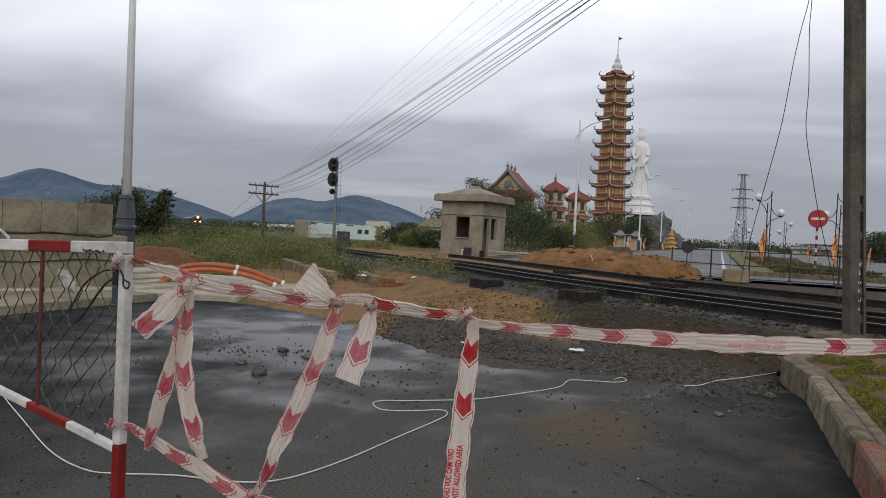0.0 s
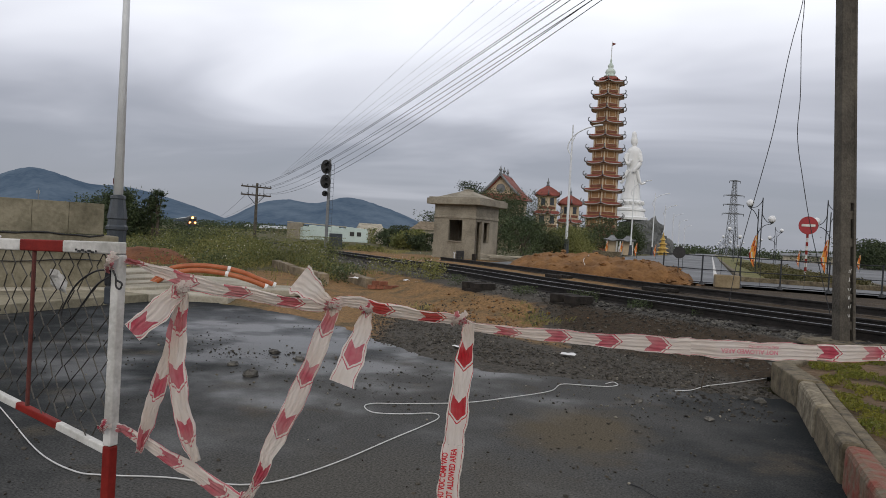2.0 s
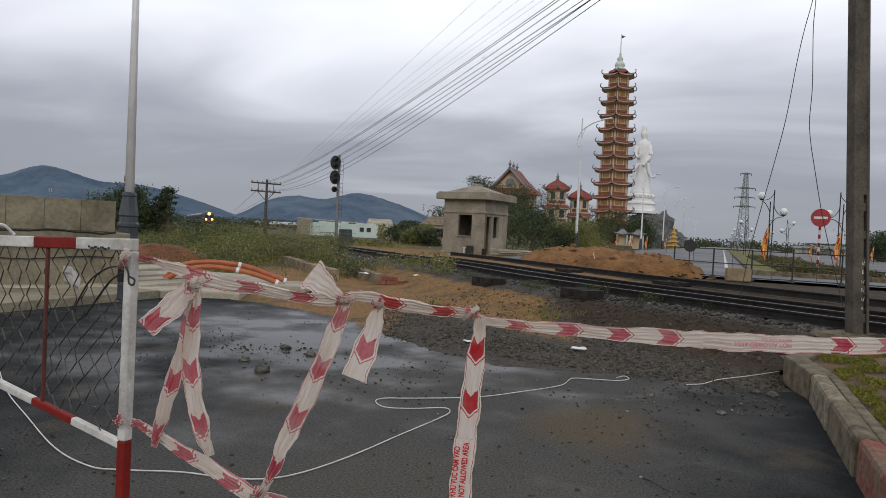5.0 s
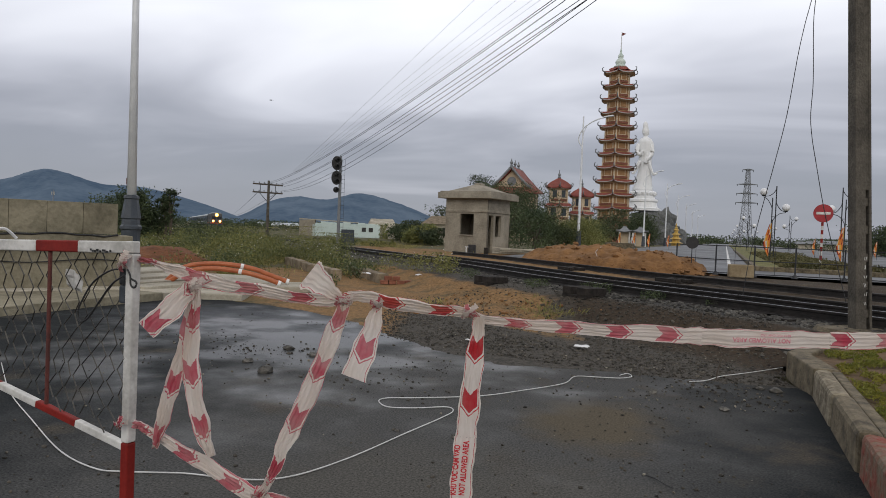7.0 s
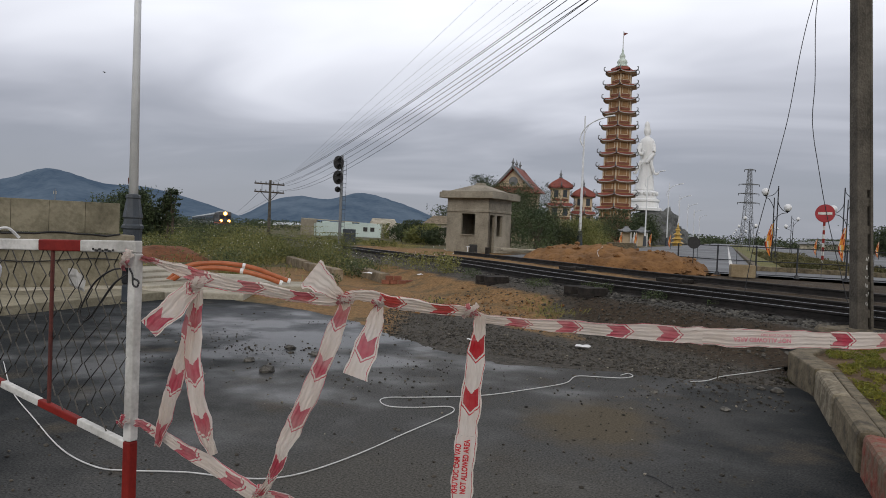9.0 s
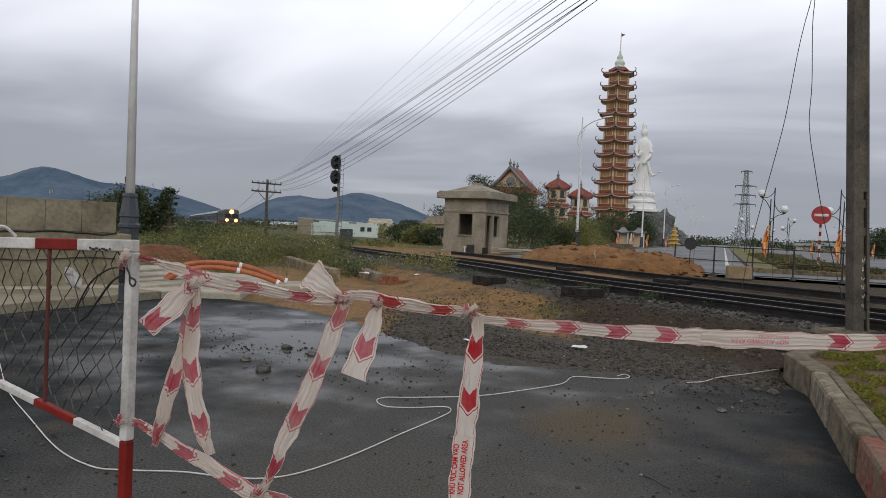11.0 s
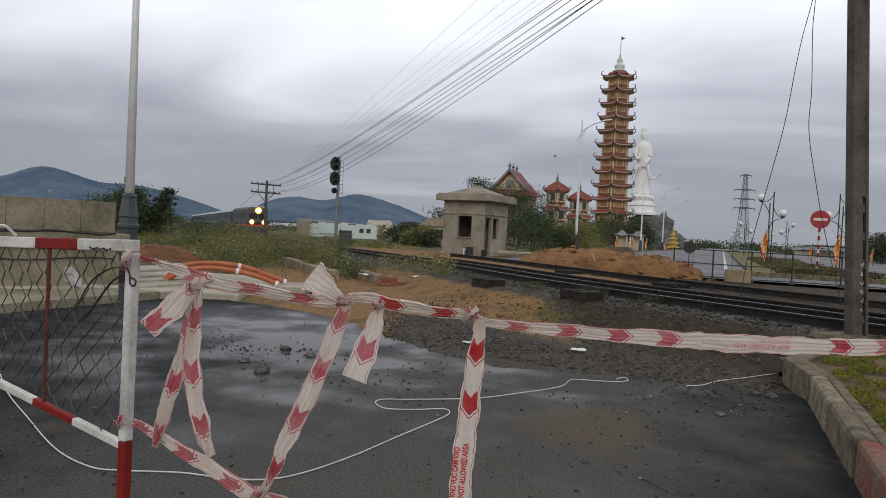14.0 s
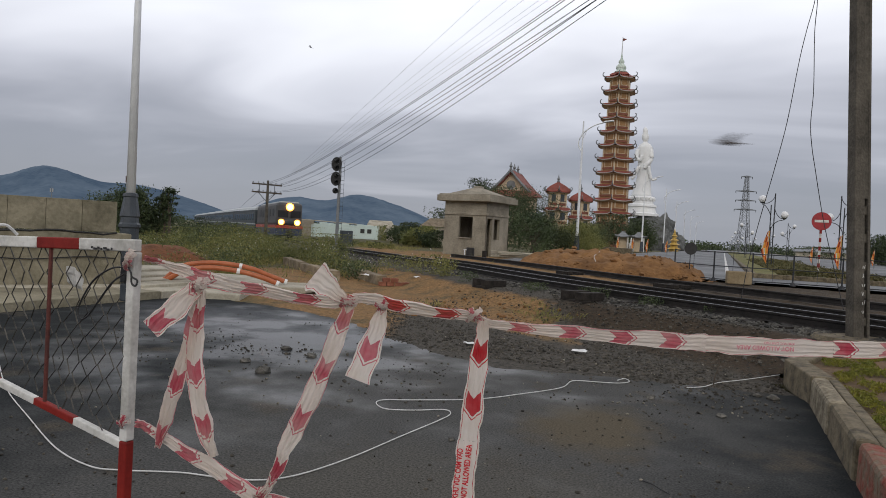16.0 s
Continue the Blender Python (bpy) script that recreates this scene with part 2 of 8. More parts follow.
def layered(name, tones, scale, fine, rough, bump, spec=0.3, wet=None, pool=None):
    """A surface of several tones, each let in by a painted mask of that name, or by broad noise where the mask is a number."""
    m = bpy.data.materials.new(name)
    m.use_nodes = True
    nt = m.node_tree
    N, L = nt.nodes.new, nt.links.new
    bs = nt.nodes["Principled BSDF"]
    co = N("ShaderNodeTexCoord")
    small = N("ShaderNodeTexNoise")
    small.inputs["Scale"].default_value, small.inputs["Detail"].default_value, small.inputs["Roughness"].default_value = fine, 8, 0.7
    L(co.outputs["Object"], small.inputs["Vector"])
    grain = N("ShaderNodeMapRange")
    grain.inputs["From Min"].default_value, grain.inputs["From Max"].default_value = 0.32, 0.68
    L(small.outputs["Fac"], grain.inputs["Value"])
    col = None
    for i, (mask, a, b) in enumerate(tones):
        tone = N("ShaderNodeMix"); tone.data_type = "RGBA"
        tone.inputs["A"].default_value, tone.inputs["B"].default_value = (*a, 1), (*b, 1)
        L(grain.outputs[0], tone.inputs["Factor"])
        if col is None:
            col = tone.outputs["Result"]
            continue
        big = N("ShaderNodeTexNoise")
        big.inputs["Scale"].default_value, big.inputs["Detail"].default_value, big.inputs["Roughness"].default_value = scale * (1 + 0.4 * i), 7, 0.62
        off = N("ShaderNodeMapping"); off.inputs["Location"].default_value = (7.3 * i, 3.1 * i, 0)
        L(co.outputs["Object"], off.inputs[0]); L(off.outputs[0], big.inputs["Vector"])
        mr = N("ShaderNodeMapRange")
        if isinstance(mask, str):
            at_ = N("ShaderNodeAttribute"); at_.attribute_name = mask
            ad = N("ShaderNodeMath"); ad.operation = "ADD"
            L(at_.outputs["Fac"], ad.inputs[0]); L(big.outputs["Fac"], ad.inputs[1])
            mr.inputs["From Min"].default_value, mr.inputs["From Max"].default_value = 0.85, 1.15
            L(ad.outputs[0], mr.inputs["Value"])
        elif isinstance(mask, tuple):
            cx, cy, rx, ry = mask
            em = N("ShaderNodeMapping"); em.inputs["Location"].default_value = (-cx / rx, -cy / ry, 0)
            em.inputs["Scale"].default_value = (1 / rx, 1 / ry, 1)
            gr = N("ShaderNodeTexGradient"); gr.gradient_type = "SPHERICAL"
            L(co.outputs["Object"], em.inputs[0]); L(em.outputs[0], gr.inputs[0])
            ad = N("ShaderNodeMath"); ad.operation = "ADD"
            L(gr.outputs["Fac"], ad.inputs[0]); L(big.outputs["Fac"], ad.inputs[1])
            mr.inputs["From Min"].default_value, mr.inputs["From Max"].default_value = 0.62, 1.1
            L(ad.outputs[0], mr.inputs["Value"])
        else:
            mr.inputs["From Min"].default_value, mr.inputs["From Max"].default_value = mask, mask + 0.16
            L(big.outputs["Fac"], mr.inputs["Value"])
        mx = N("ShaderNodeMix"); mx.data_type = "RGBA"
        L(mr.outputs[0], mx.inputs["Factor"]); L(col, mx.inputs["A"]); L(tone.outputs["Result"], mx.inputs["B"])
        col = mx.outputs["Result"]
    L(col, bs.inputs["Base Color"])
    bs.inputs["Specular IOR Level"].default_value = spec
    rr = N("ShaderNodeMapRange")
    rr.inputs["From Min"].default_value, rr.inputs["From Max"].default_value = 0.38, 0.62
    rr.inputs["To Min"].default_value, rr.inputs["To Max"].default_value = (wet or rough), rough
    wn = N("ShaderNodeTexNoise"); wn.inputs["Scale"].default_value, wn.inputs["Detail"].default_value = scale * 1.3, 5
    L(co.outputs["Object"], wn.inputs["Vector"]); L(rr.outputs[0], bs.inputs["Roughness"])
    damp = wn.outputs["Fac"]
    if pool:
        # damp only where the water lies
        cx, cy, rx, ry, dry, sheen = pool
        em = N("ShaderNodeMapping"); em.inputs["Location"].default_value = (-cx / rx, -cy / ry, 0)
        em.inputs["Scale"].default_value = (1 / rx, 1 / ry, 1)
        gr = N("ShaderNodeTexGradient"); gr.gradient_type = "SPHERICAL"
        L(co.outputs["Object"], em.inputs[0]); L(em.outputs[0], gr.inputs[0])
        away = N("ShaderNodeMath"); away.operation = "MULTIPLY_ADD"
        away.inputs[1].default_value, away.inputs[2].default_value = -0.42, 0.22
        L(gr.outputs["Fac"], away.inputs[0])
        sm = N("ShaderNodeMath"); sm.operation = "ADD"
        L(damp, sm.inputs[0]); L(away.outputs[0], sm.inputs[1])
        damp = sm.outputs[0]
        sp = N("ShaderNodeMapRange")
        sp.inputs["From Min"].default_value, sp.inputs["From Max"].default_value = 0.34, 0.64
        sp.inputs["To Min"].default_value, sp.inputs["To Max"].default_value = sheen, dry
        L(damp, sp.inputs["Value"]); L(sp.outputs[0], bs.inputs["Specular IOR Level"])
    L(damp, rr.inputs["Value"])
    bp = N("ShaderNodeBump")
    bp.inputs["Strength"].default_value, bp.inputs["Distance"].default_value = bump, 0.5 / fine
    L(small.outputs["Fac"], bp.inputs["Height"]); L(bp.outputs[0], bs.inputs["Normal"])
    return m


def tape_mat(name, keep, ink):
    """White barrier film with red arrow blocks across its length."""
    m = bpy.data.materials.new(name)
    m.use_nodes = True
    nt = m.node_tree
    N, L = nt.nodes.new, nt.links.new
    bs = nt.nodes["Principled BSDF"]
    uv = N("ShaderNodeUVMap"); uv.uv_map = "film"
    sep = N("ShaderNodeSeparateXYZ"); L(uv.outputs[0], sep.inputs[0])

    def op(kind, a, b=None, c=None):
        n = N("ShaderNodeMath"); n.operation = kind
        for i, v in enumerate((a, b, c)):
            if v is None:
                continue
            if isinstance(v, (int, float)):
                n.inputs[i].default_value = v
            else:
                L(v, n.inputs[i])
        return n.outputs[0]

    u, v = sep.outputs["X"], sep.outputs["Y"]
    off = op("ABSOLUTE", op("SUBTRACT", v, 0.5))
    ph = op("FRACT", op("DIVIDE", op("MULTIPLY_ADD", off, 0.078, u), 0.176))
    block = op("MULTIPLY", op("LESS_THAN", ph, 0.34), op("LESS_THAN", off, 0.35))
    rim = op("MULTIPLY", op("MULTIPLY", op("GREATER_THAN", ph, 0.385), op("LESS_THAN", ph, 0.415)), op("LESS_THAN", off, 0.42))
    edge = op("MULTIPLY", op("GREATER_THAN", off, 0.41), op("LESS_THAN", off, 0.435))
    mask = op("MAXIMUM", block, op("MAXIMUM", rim, edge))
    co, nz = N("ShaderNodeTexCoord"), N("ShaderNodeTexNoise")
    nz.inputs["Scale"].default_value, nz.inputs["Detail"].default_value = 11, 5
    L(co.outputs["Object"], nz.inputs["Vector"])
    fade = N("ShaderNodeMapRange")
    fade.inputs["From Min"].default_value, fade.inputs["From Max"].default_value = 0.35, 0.62
    fade.inputs["To Min"].default_value, fade.inputs["To Max"].default_value = keep
    L(nz.outputs["Fac"], fade.inputs["Value"])
    film = N("ShaderNodeMix"); film.data_type = "RGBA"
    film.inputs["A"].default_value, film.inputs["B"].default_value = (0.93, 0.88, 0.84, 1), (0.76, 0.64, 0.55, 1)
    L(nz.outputs["Fac"], film.inputs["Factor"])
    mix = N("ShaderNodeMix"); mix.data_type = "RGBA"
    L(op("MULTIPLY", mask, fade.outputs[0]), mix.inputs["Factor"])
    L(film.outputs["Result"], mix.inputs["A"]); mix.inputs["B"].default_value = ink
    L(mix.outputs["Result"], bs.inputs["Base Color"])
    bs.inputs["Roughness"].default_value = 0.38
    bs.inputs["Specular IOR Level"].default_value = 0.4
    wr = N("ShaderNodeTexNoise"); wr.inputs["Scale"].default_value = 1.0; wr.inputs["Detail"].default_value = 5
    st = N("ShaderNodeMapping"); st.inputs["Scale"].default_value = (14, 9, 1)
    L(uv.outputs[0], st.inputs[0]); L(st.outputs[0], wr.inputs["Vector"])
    bp = N("ShaderNodeBump"); bp.inputs["Strength"].default_value = 0.8; bp.inputs["Distance"].default_value = 0.012
    L(wr.outputs["Fac"], bp.inputs["Height"]); L(bp.outputs[0], bs.inputs["Normal"])
    # thin film lets some light through
    tr = N("ShaderNodeBsdfTranslucent"); L(mix.outputs["Result"], tr.inputs["Color"])
    ms = N("ShaderNodeMixShader"); ms.inputs[0].default_value = 0.38
    L(bs.outputs[0], ms.inputs[1]); L(tr.outputs[0], ms.inputs[2])
    clear, thin = N("ShaderNodeBsdfTransparent"), N("ShaderNodeMixShader")
    thin.inputs[0].default_value = 0.12
    L(ms.outputs[0], thin.inputs[1]); L(clear.outputs[0], thin.inputs[2])
    L(thin.outputs[0], nt.nodes["Material Output"].inputs[0])
    return m


GREEN, GREEN2 = (0.050, 0.052, 0.022), (0.115, 0.105, 0.048)
M["soil"] = layered("grassy_soil", [(0, GREEN, GREEN2), (0.52, (0.10, 0.065, 0.03), (0.16, 0.11, 0.055))], 0.3, 7, 0.95, 0.8)
# the last, darkest brown puts the bank foot's shade into the dark earth
M["verge"] = layered("verge_soil", [(0, GREEN, GREEN2), ("brown", (0.095, 0.052, 0.019), (0.37, 0.215, 0.088)), (0.50, (0.048, 0.036, 0.018), (0.170, 0.125, 0.062)), ("gravel", (0.018, 0.017, 0.015), (0.115, 0.102, 0.083)), ("damp", (0.020, 0.013, 0.007), (0.066, 0.044, 0.024))], 0.9, 16, 0.95, 1.0)
# the bluish ellipse far left paints the sky's reflection into the colour
M["asphalt"] = layered("damp_asphalt", [(0, (0.0050, 0.0064, 0.0072), (0.038, 0.042, 0.044)), ((-1.9, 5.0, 3.2, 8.0), (0.022, 0.0235, 0.025), (0.128, 0.126, 0.120)), (0.56, (0.024, 0.021, 0.017), (0.125, 0.108, 0.086)), ((-5.6, 8.4, 4.0, 2.2), (0.036, 0.040, 0.045), (0.130, 0.136, 0.146)), ((-0.85, 5.3, 0.7, 1.0), (0.030, 0.026, 0.019), (0.165, 0.138, 0.098)), ((-1.2, 3.2, 1.9, 1.5), (0.028, 0.028, 0.026), (0.145, 0.137, 0.122))], 0.9, 70, 0.88, 0.15, 0.2, 0.36, (-4.7, 7.2, 4.6, 5.2, 0.07, 0.34))
M["film"] = tape_mat("faded_barrier_film", (0.96, 0.66), (0.56, 0.028, 0.080, 1))
M["film_new"] = tape_mat("bright_barrier_film", (1.0, 0.88), (0.56, 0.010, 0.022, 1))


# ---------------------------------------------------------------- mesh helpers
def part(name, bm, material, parent=None, label="", smooth=False):
    me = bpy.data.meshes.new(name)
    bm.to_mesh(me)
    bm.free()
    for m in material if isinstance(material, (list, tuple)) else (material,):
        me.materials.append(m)
    if smooth:
        for f in me.polygons:
            f.use_smooth = True
    ob = new(name, me)
    if parent is not None:
        ob.parent = parent
    if label:
        tagged(ob, label)
    return ob


def thing(name, label, category, m=None, group="", kind=""):
    ob = new(name)
    ob.empty_display_size = 0.2
    if m is not None:
        ob.matrix_basis = m
    return tagged(ob, label, category, group, kind)


def setting(name, bm, material, label="", category="", smooth=False):
    return tagged(part(name, bm, material, smooth=smooth), label, category, kind="structure")


def box(bm, sx, sy, sz, m=None, bevel=0.0):
    """A block standing on its origin."""
    m = m or Matrix()
    r = bmesh.ops.create_cube(bm, size=1, matrix=m @ Matrix.Translation((0, 0, sz / 2)) @ Matrix.Diagonal((sx, sy, sz, 1)))
    if bevel:
        es = list({e for v in r["verts"] for e in v.link_edges})
        bmesh.ops.bevel(bm, geom=es, offset=bevel, segments=2, affect="EDGES", profile=0.5)


def cone(bm, r1, r2, h, m=None, seg=16, caps=True):
    m = m or Matrix()
    bmesh.ops.create_cone(bm, cap_ends=caps, segments=seg, radius1=r1, radius2=r2, depth=h, matrix=m @ Matrix.Translation((0, 0, h / 2)))


def ball(bm, r, m=None, u=14, v=9):
    bmesh.ops.create_uvsphere(bm, u_segments=u, v_segments=v, radius=r, matrix=m or Matrix())


def lathe(bm, prof, seg=20, m=None):
    m = m or Matrix()
    rings = []
    for r, z in prof:
        rings.append([bm.verts.new(m @ Vector((r * math.cos(2 * math.pi * i / seg), r * math.sin(2 * math.pi * i / seg), z))) for i in range(seg)])
    for a, b in zip(rings, rings[1:]):
        for i in range(seg):
            bm.faces.new((a[i], a[(i + 1) % seg], b[(i + 1) % seg], b[i]))
    bm.faces.new(rings[0][::-1])
    bm.faces.new(rings[-1])


def tube(bm, pts, r, seg=6, r2=None):
    """A round bar along points."""
    pts = [Vector(p) for p in pts]
    rings, n = [], len(pts)
    for i, p in enumerate(pts):
        d = (pts[min(i + 1, n - 1)] - pts[max(i - 1, 0)]).normalized()
        up = Vector((0, 0, 1)) if abs(d.z) < 0.95 else Vector((1, 0, 0))
        s = d.cross(up).normalized()
        u = s.cross(d)
        rr = r if r2 is None else r + (r2 - r) * i / (n - 1)
        rings.append([bm.verts.new(p + (s * math.cos(a) + u * math.sin(a)) * rr) for a in (2 * math.pi * k / seg for k in range(seg))])
    for a, b in zip(rings, rings[1:]):
        for k in range(seg):
            bm.faces.new((a[k], a[(k + 1) % seg], b[(k + 1) % seg], b[k]))
    bm.faces.new(rings[0][::-1])
    bm.faces.new(rings[-1])


def spline(pts, n=8):
    """Catmull-Rom through points of any size."""
    P = [np.array(p, float) for p in pts]
    P = [2 * P[0] - P[1]] + P + [2 * P[-1] - P[-2]]
    out = []
    for i in range(1, len(P) - 2):
        for k in range(n):
            t = k / n
            a, b, c, d = P[i - 1], P[i], P[i + 1], P[i + 2]
            out.append(0.5 * (2 * b + (c - a) * t + (2 * a - 5 * b + 4 * c - d) * t * t + (3 * b - a - 3 * c + d) * t ** 3))
    out.append(P[-2])
    return out


def chunk(bm, c, size, rng, flat=0.7):
    """A rough stone."""
    r = bmesh.ops.create_icosphere(bm, subdivisions=1, radius=size)
    q = Euler((rng.random() * 6, rng.random() * 6, rng.random() * 6)).to_matrix()
    for v in r["verts"]:
        p = q @ (v.co * (0.7 + 0.6 * rng.random()))
        v.co = Vector((p.x, p.y, p.z * flat)) + Vector(c)


def stones(name, spots, sizes, material, label, seed=1, flat=0.7):
    """Many loose stones as one mesh."""
    rng = np.random.RandomState(seed)
    t = (1 + 5 ** 0.5) / 2
    V = np.array([(-1, t, 0), (1, t, 0), (-1, -t, 0), (1, -t, 0), (0, -1, t), (0, 1, t), (0, -1, -t), (0, 1, -t), (t, 0, -1), (t, 0, 1), (-t, 0, -1), (-t, 0, 1)]) / 1.9
    Fc = np.array([(0, 11, 5), (0, 5, 1), (0, 1, 7), (0, 7, 10), (0, 10, 11), (1, 5, 9), (5, 11, 4), (11, 10, 2), (10, 7, 6), (7, 1, 8), (3, 9, 4), (3, 4, 2), (3, 2, 6), (3, 6, 8), (3, 8, 9), (4, 9, 5), (2, 4, 11), (6, 2, 10), (8, 6, 7), (9, 8, 1)])
    vs, fs = [], []
    for i, (p, s) in enumerate(zip(spots, sizes)):
        a = rng.rand() * 6.3
        w = V * (0.65 + 0.7 * rng.rand(12, 1)) * s
        w = w * (1, 0.6 + 0.5 * rng.rand(), flat)
        c, sn = math.cos(a), math.sin(a)
        w = np.stack([w[:, 0] * c - w[:, 1] * sn, w[:, 0] * sn + w[:, 1] * c, w[:, 2]], 1) + p
        vs.append(w); fs.append(Fc + 12 * i)
    me = bpy.data.meshes.new(name)
    me.from_pydata(np.concatenate(vs).tolist(), [], np.concatenate(fs).tolist())
    me.materials.append(material)
    return tagged(new(name, me), label, name.replace("_", " "), kind="stuff")


def leaves(name, centres, sizes, material, parent=None, seed=1, tall=1.0, label="", category="", kind="", wide=0.42):
    """Many small bent leaves round the given centres, as one mesh."""
    rng = np.random.RandomState(seed)
    n = len(centres)
    C, S = np.asarray(centres, float), np.asarray(sizes, float)[:, None]
    d = rng.normal(size=(n, 3)); d[:, 2] *= tall
    d /= np.linalg.norm(d, axis=1)[:, None]
    o = np.cross(d, rng.normal(size=(n, 3))); o /= np.linalg.norm(o, axis=1)[:, None]
    nn = np.cross(d, o)
    V = np.stack([C - d * S, C + o * S * wide + nn * S * 0.12, C + d * S, C - o * S * wide + nn * S * 0.12], 1).reshape(-1, 3)
    k = np.arange(n)[:, None] * 4
    Fc = np.concatenate([k + (0, 1, 2), k + (0, 2, 3)])
    me = bpy.data.meshes.new(name)
    me.from_pydata(V.tolist(), [], Fc.tolist())
    me.materials.append(material)
    ob = new(name, me)
    if parent is not None:
        ob.parent = parent
    return tagged(ob, label, category, kind=kind)


TURN = radians(22.2)


def at(a, d, z=0.0):
    """A place in the plan: a metres to the side and d metres ahead along the main view, which lies 22.2 degrees left of the road."""
    return Vector((a * math.cos(TURN) - d * math.sin(TURN), a * math.sin(TURN) + d * math.cos(TURN), z))


def place(a, d, z=0.0, turn=0.0):
    """A pose there, turned from facing the standpoint."""
    return Matrix.Translation(at(a, d, z)) @ Matrix.Rotation(TURN + radians(turn), 4, "Z")


# ---------------------------------------------------------------- the lie of the land
# the railway's centre line in the plan: side, ahead, rail height
LINE = spline([(15.4, -5.0, 0.5), (9.6, 4.0, 0.5), (5.6, 10.4, 0.5), (2.72, 15.7, 0.5), (0.22, 22.2, 0.5), (-4.2, 32.0, 0.48), (-8.3, 45.0, 0.3), (-13.4, 62.0, 0.1), (-21.6, 83.0, 0.0), (-30.4, 104.0, 0.0), (-79.6, 230.0, 0.0), (-185.0, 500.0, 0.0)], 10)
LD, LA, LZ = np.array([p[1] for p in LINE]), np.array([p[0] for p in LINE]), np.array([p[2] for p in LINE])
TRACK = [at(a, d, z) for a, d, z in LINE]
RUN = np.concatenate([[0], np.cumsum([(b - a).length for a, b in zip(TRACK, TRACK[1:])])])


def on_track(s):
    """The place and direction s metres along the line."""
    i = int(np.clip(np.searchsorted(RUN, s) - 1, 0, len(TRACK) - 2))
    f = (s - RUN[i]) / (RUN[i + 1] - RUN[i])
    return TRACK[i].lerp(TRACK[i + 1], f)


def beside(a, d):
    """Distance across the line, negative on the near side."""
    return (a - float(np.interp(d, LD, LA))) * 0.9


def smooth(e0, e1, x):
    t = min(max((x - e0) / (e1 - e0), 0), 1)
    return t * t * (3 - 2 * t)


def land(a, d):
    """The ground's height in the plan."""
    h = 0.33 * smooth(-2.9, -1.4, beside(a, d)) * (1 - smooth(38, 62, d))
    b = beside(a, d)
    h += 0.15 * smooth(1.4, 1.75, b) * (1 - smooth(2.7, 3.4, b)) * (1 - smooth(34, 42, d))
    far = max(0.0, d - 12)
    return h + 0.06 * noise.noise(Vector((a * 0.21, d * 0.21, 0))) * min(1, far / 12)


# ---------------------------------------------------------------- ground, road, track
def sheet(name, aa, dd, height, material, label, category):
    """A grid over the plan with a height at each knot."""
    bm = bmesh.new()
    rows = [[bm.verts.new(at(a, d, height(a, d))) for a in aa] for d in dd]
    for r0, r1 in zip(rows, rows[1:]):
        for i in range(len(aa) - 1):
            bm.faces.new((r0[i], r0[i + 1], r1[i + 1], r1[i]))
    return setting(name, bm, material, label, category, smooth=True)


def ground():
    near = list(np.arange(-70, 70.1, 1.0))
    aa = [-4500, -2000, -900, -400, -200, -120] + near + [120, 200, 400, 900, 2000, 4500]
    dd = [-4500, -1500, -500, -150, -60, -20] + list(np.arange(-6, 60, 1.0)) + [64, 70, 80, 95, 120, 160, 240, 400, 800, 1600, 3000, 4600]
    sheet("ground", aa, dd, lambda a, d: land(a, d) - (0.12 if -11 < a < 15 and 4 < d < 43 else 0.03), M["soil"], "grassy soil stretching to the horizon", "ground")


ROAD_EDGE = [(-10.2, 8.6), (-9.2, 9.9), (-8.0, 10.1), (-6.4, 9.75), (-5.0, 9.0), (-4.0, 8.2), (-3.0, 7.5), (-2.1, 7.15), (-1.0, 7.4), (0.0, 7.5), (0.72, 7.6)]


def asphalt():
    bm = bmesh.new()
    ring = spline(ROAD_EDGE, 8)
    rng = np.random.RandomState(4)
    pts = [(p[0] + rng.uniform(-0.05, 0.05), p[1] + rng.uniform(-0.06, 0.06)) for p in ring]
    pts += [(0.86, 7.3), (0.90, 6.4), (0.90, -14), (-13, -14), (-13, 5)]
    f = bm.faces.new([bm.verts.new((x, y, 0.0)) for x, y in pts])
    if f.normal.z < 0:
        f.normal_flip()
    bmesh.ops.triangulate(bm, faces=bm.faces[:])
    setting("road", bm, M["asphalt"], "fresh dark asphalt, damp, with dusty patches and a painted sky reflection", "road")


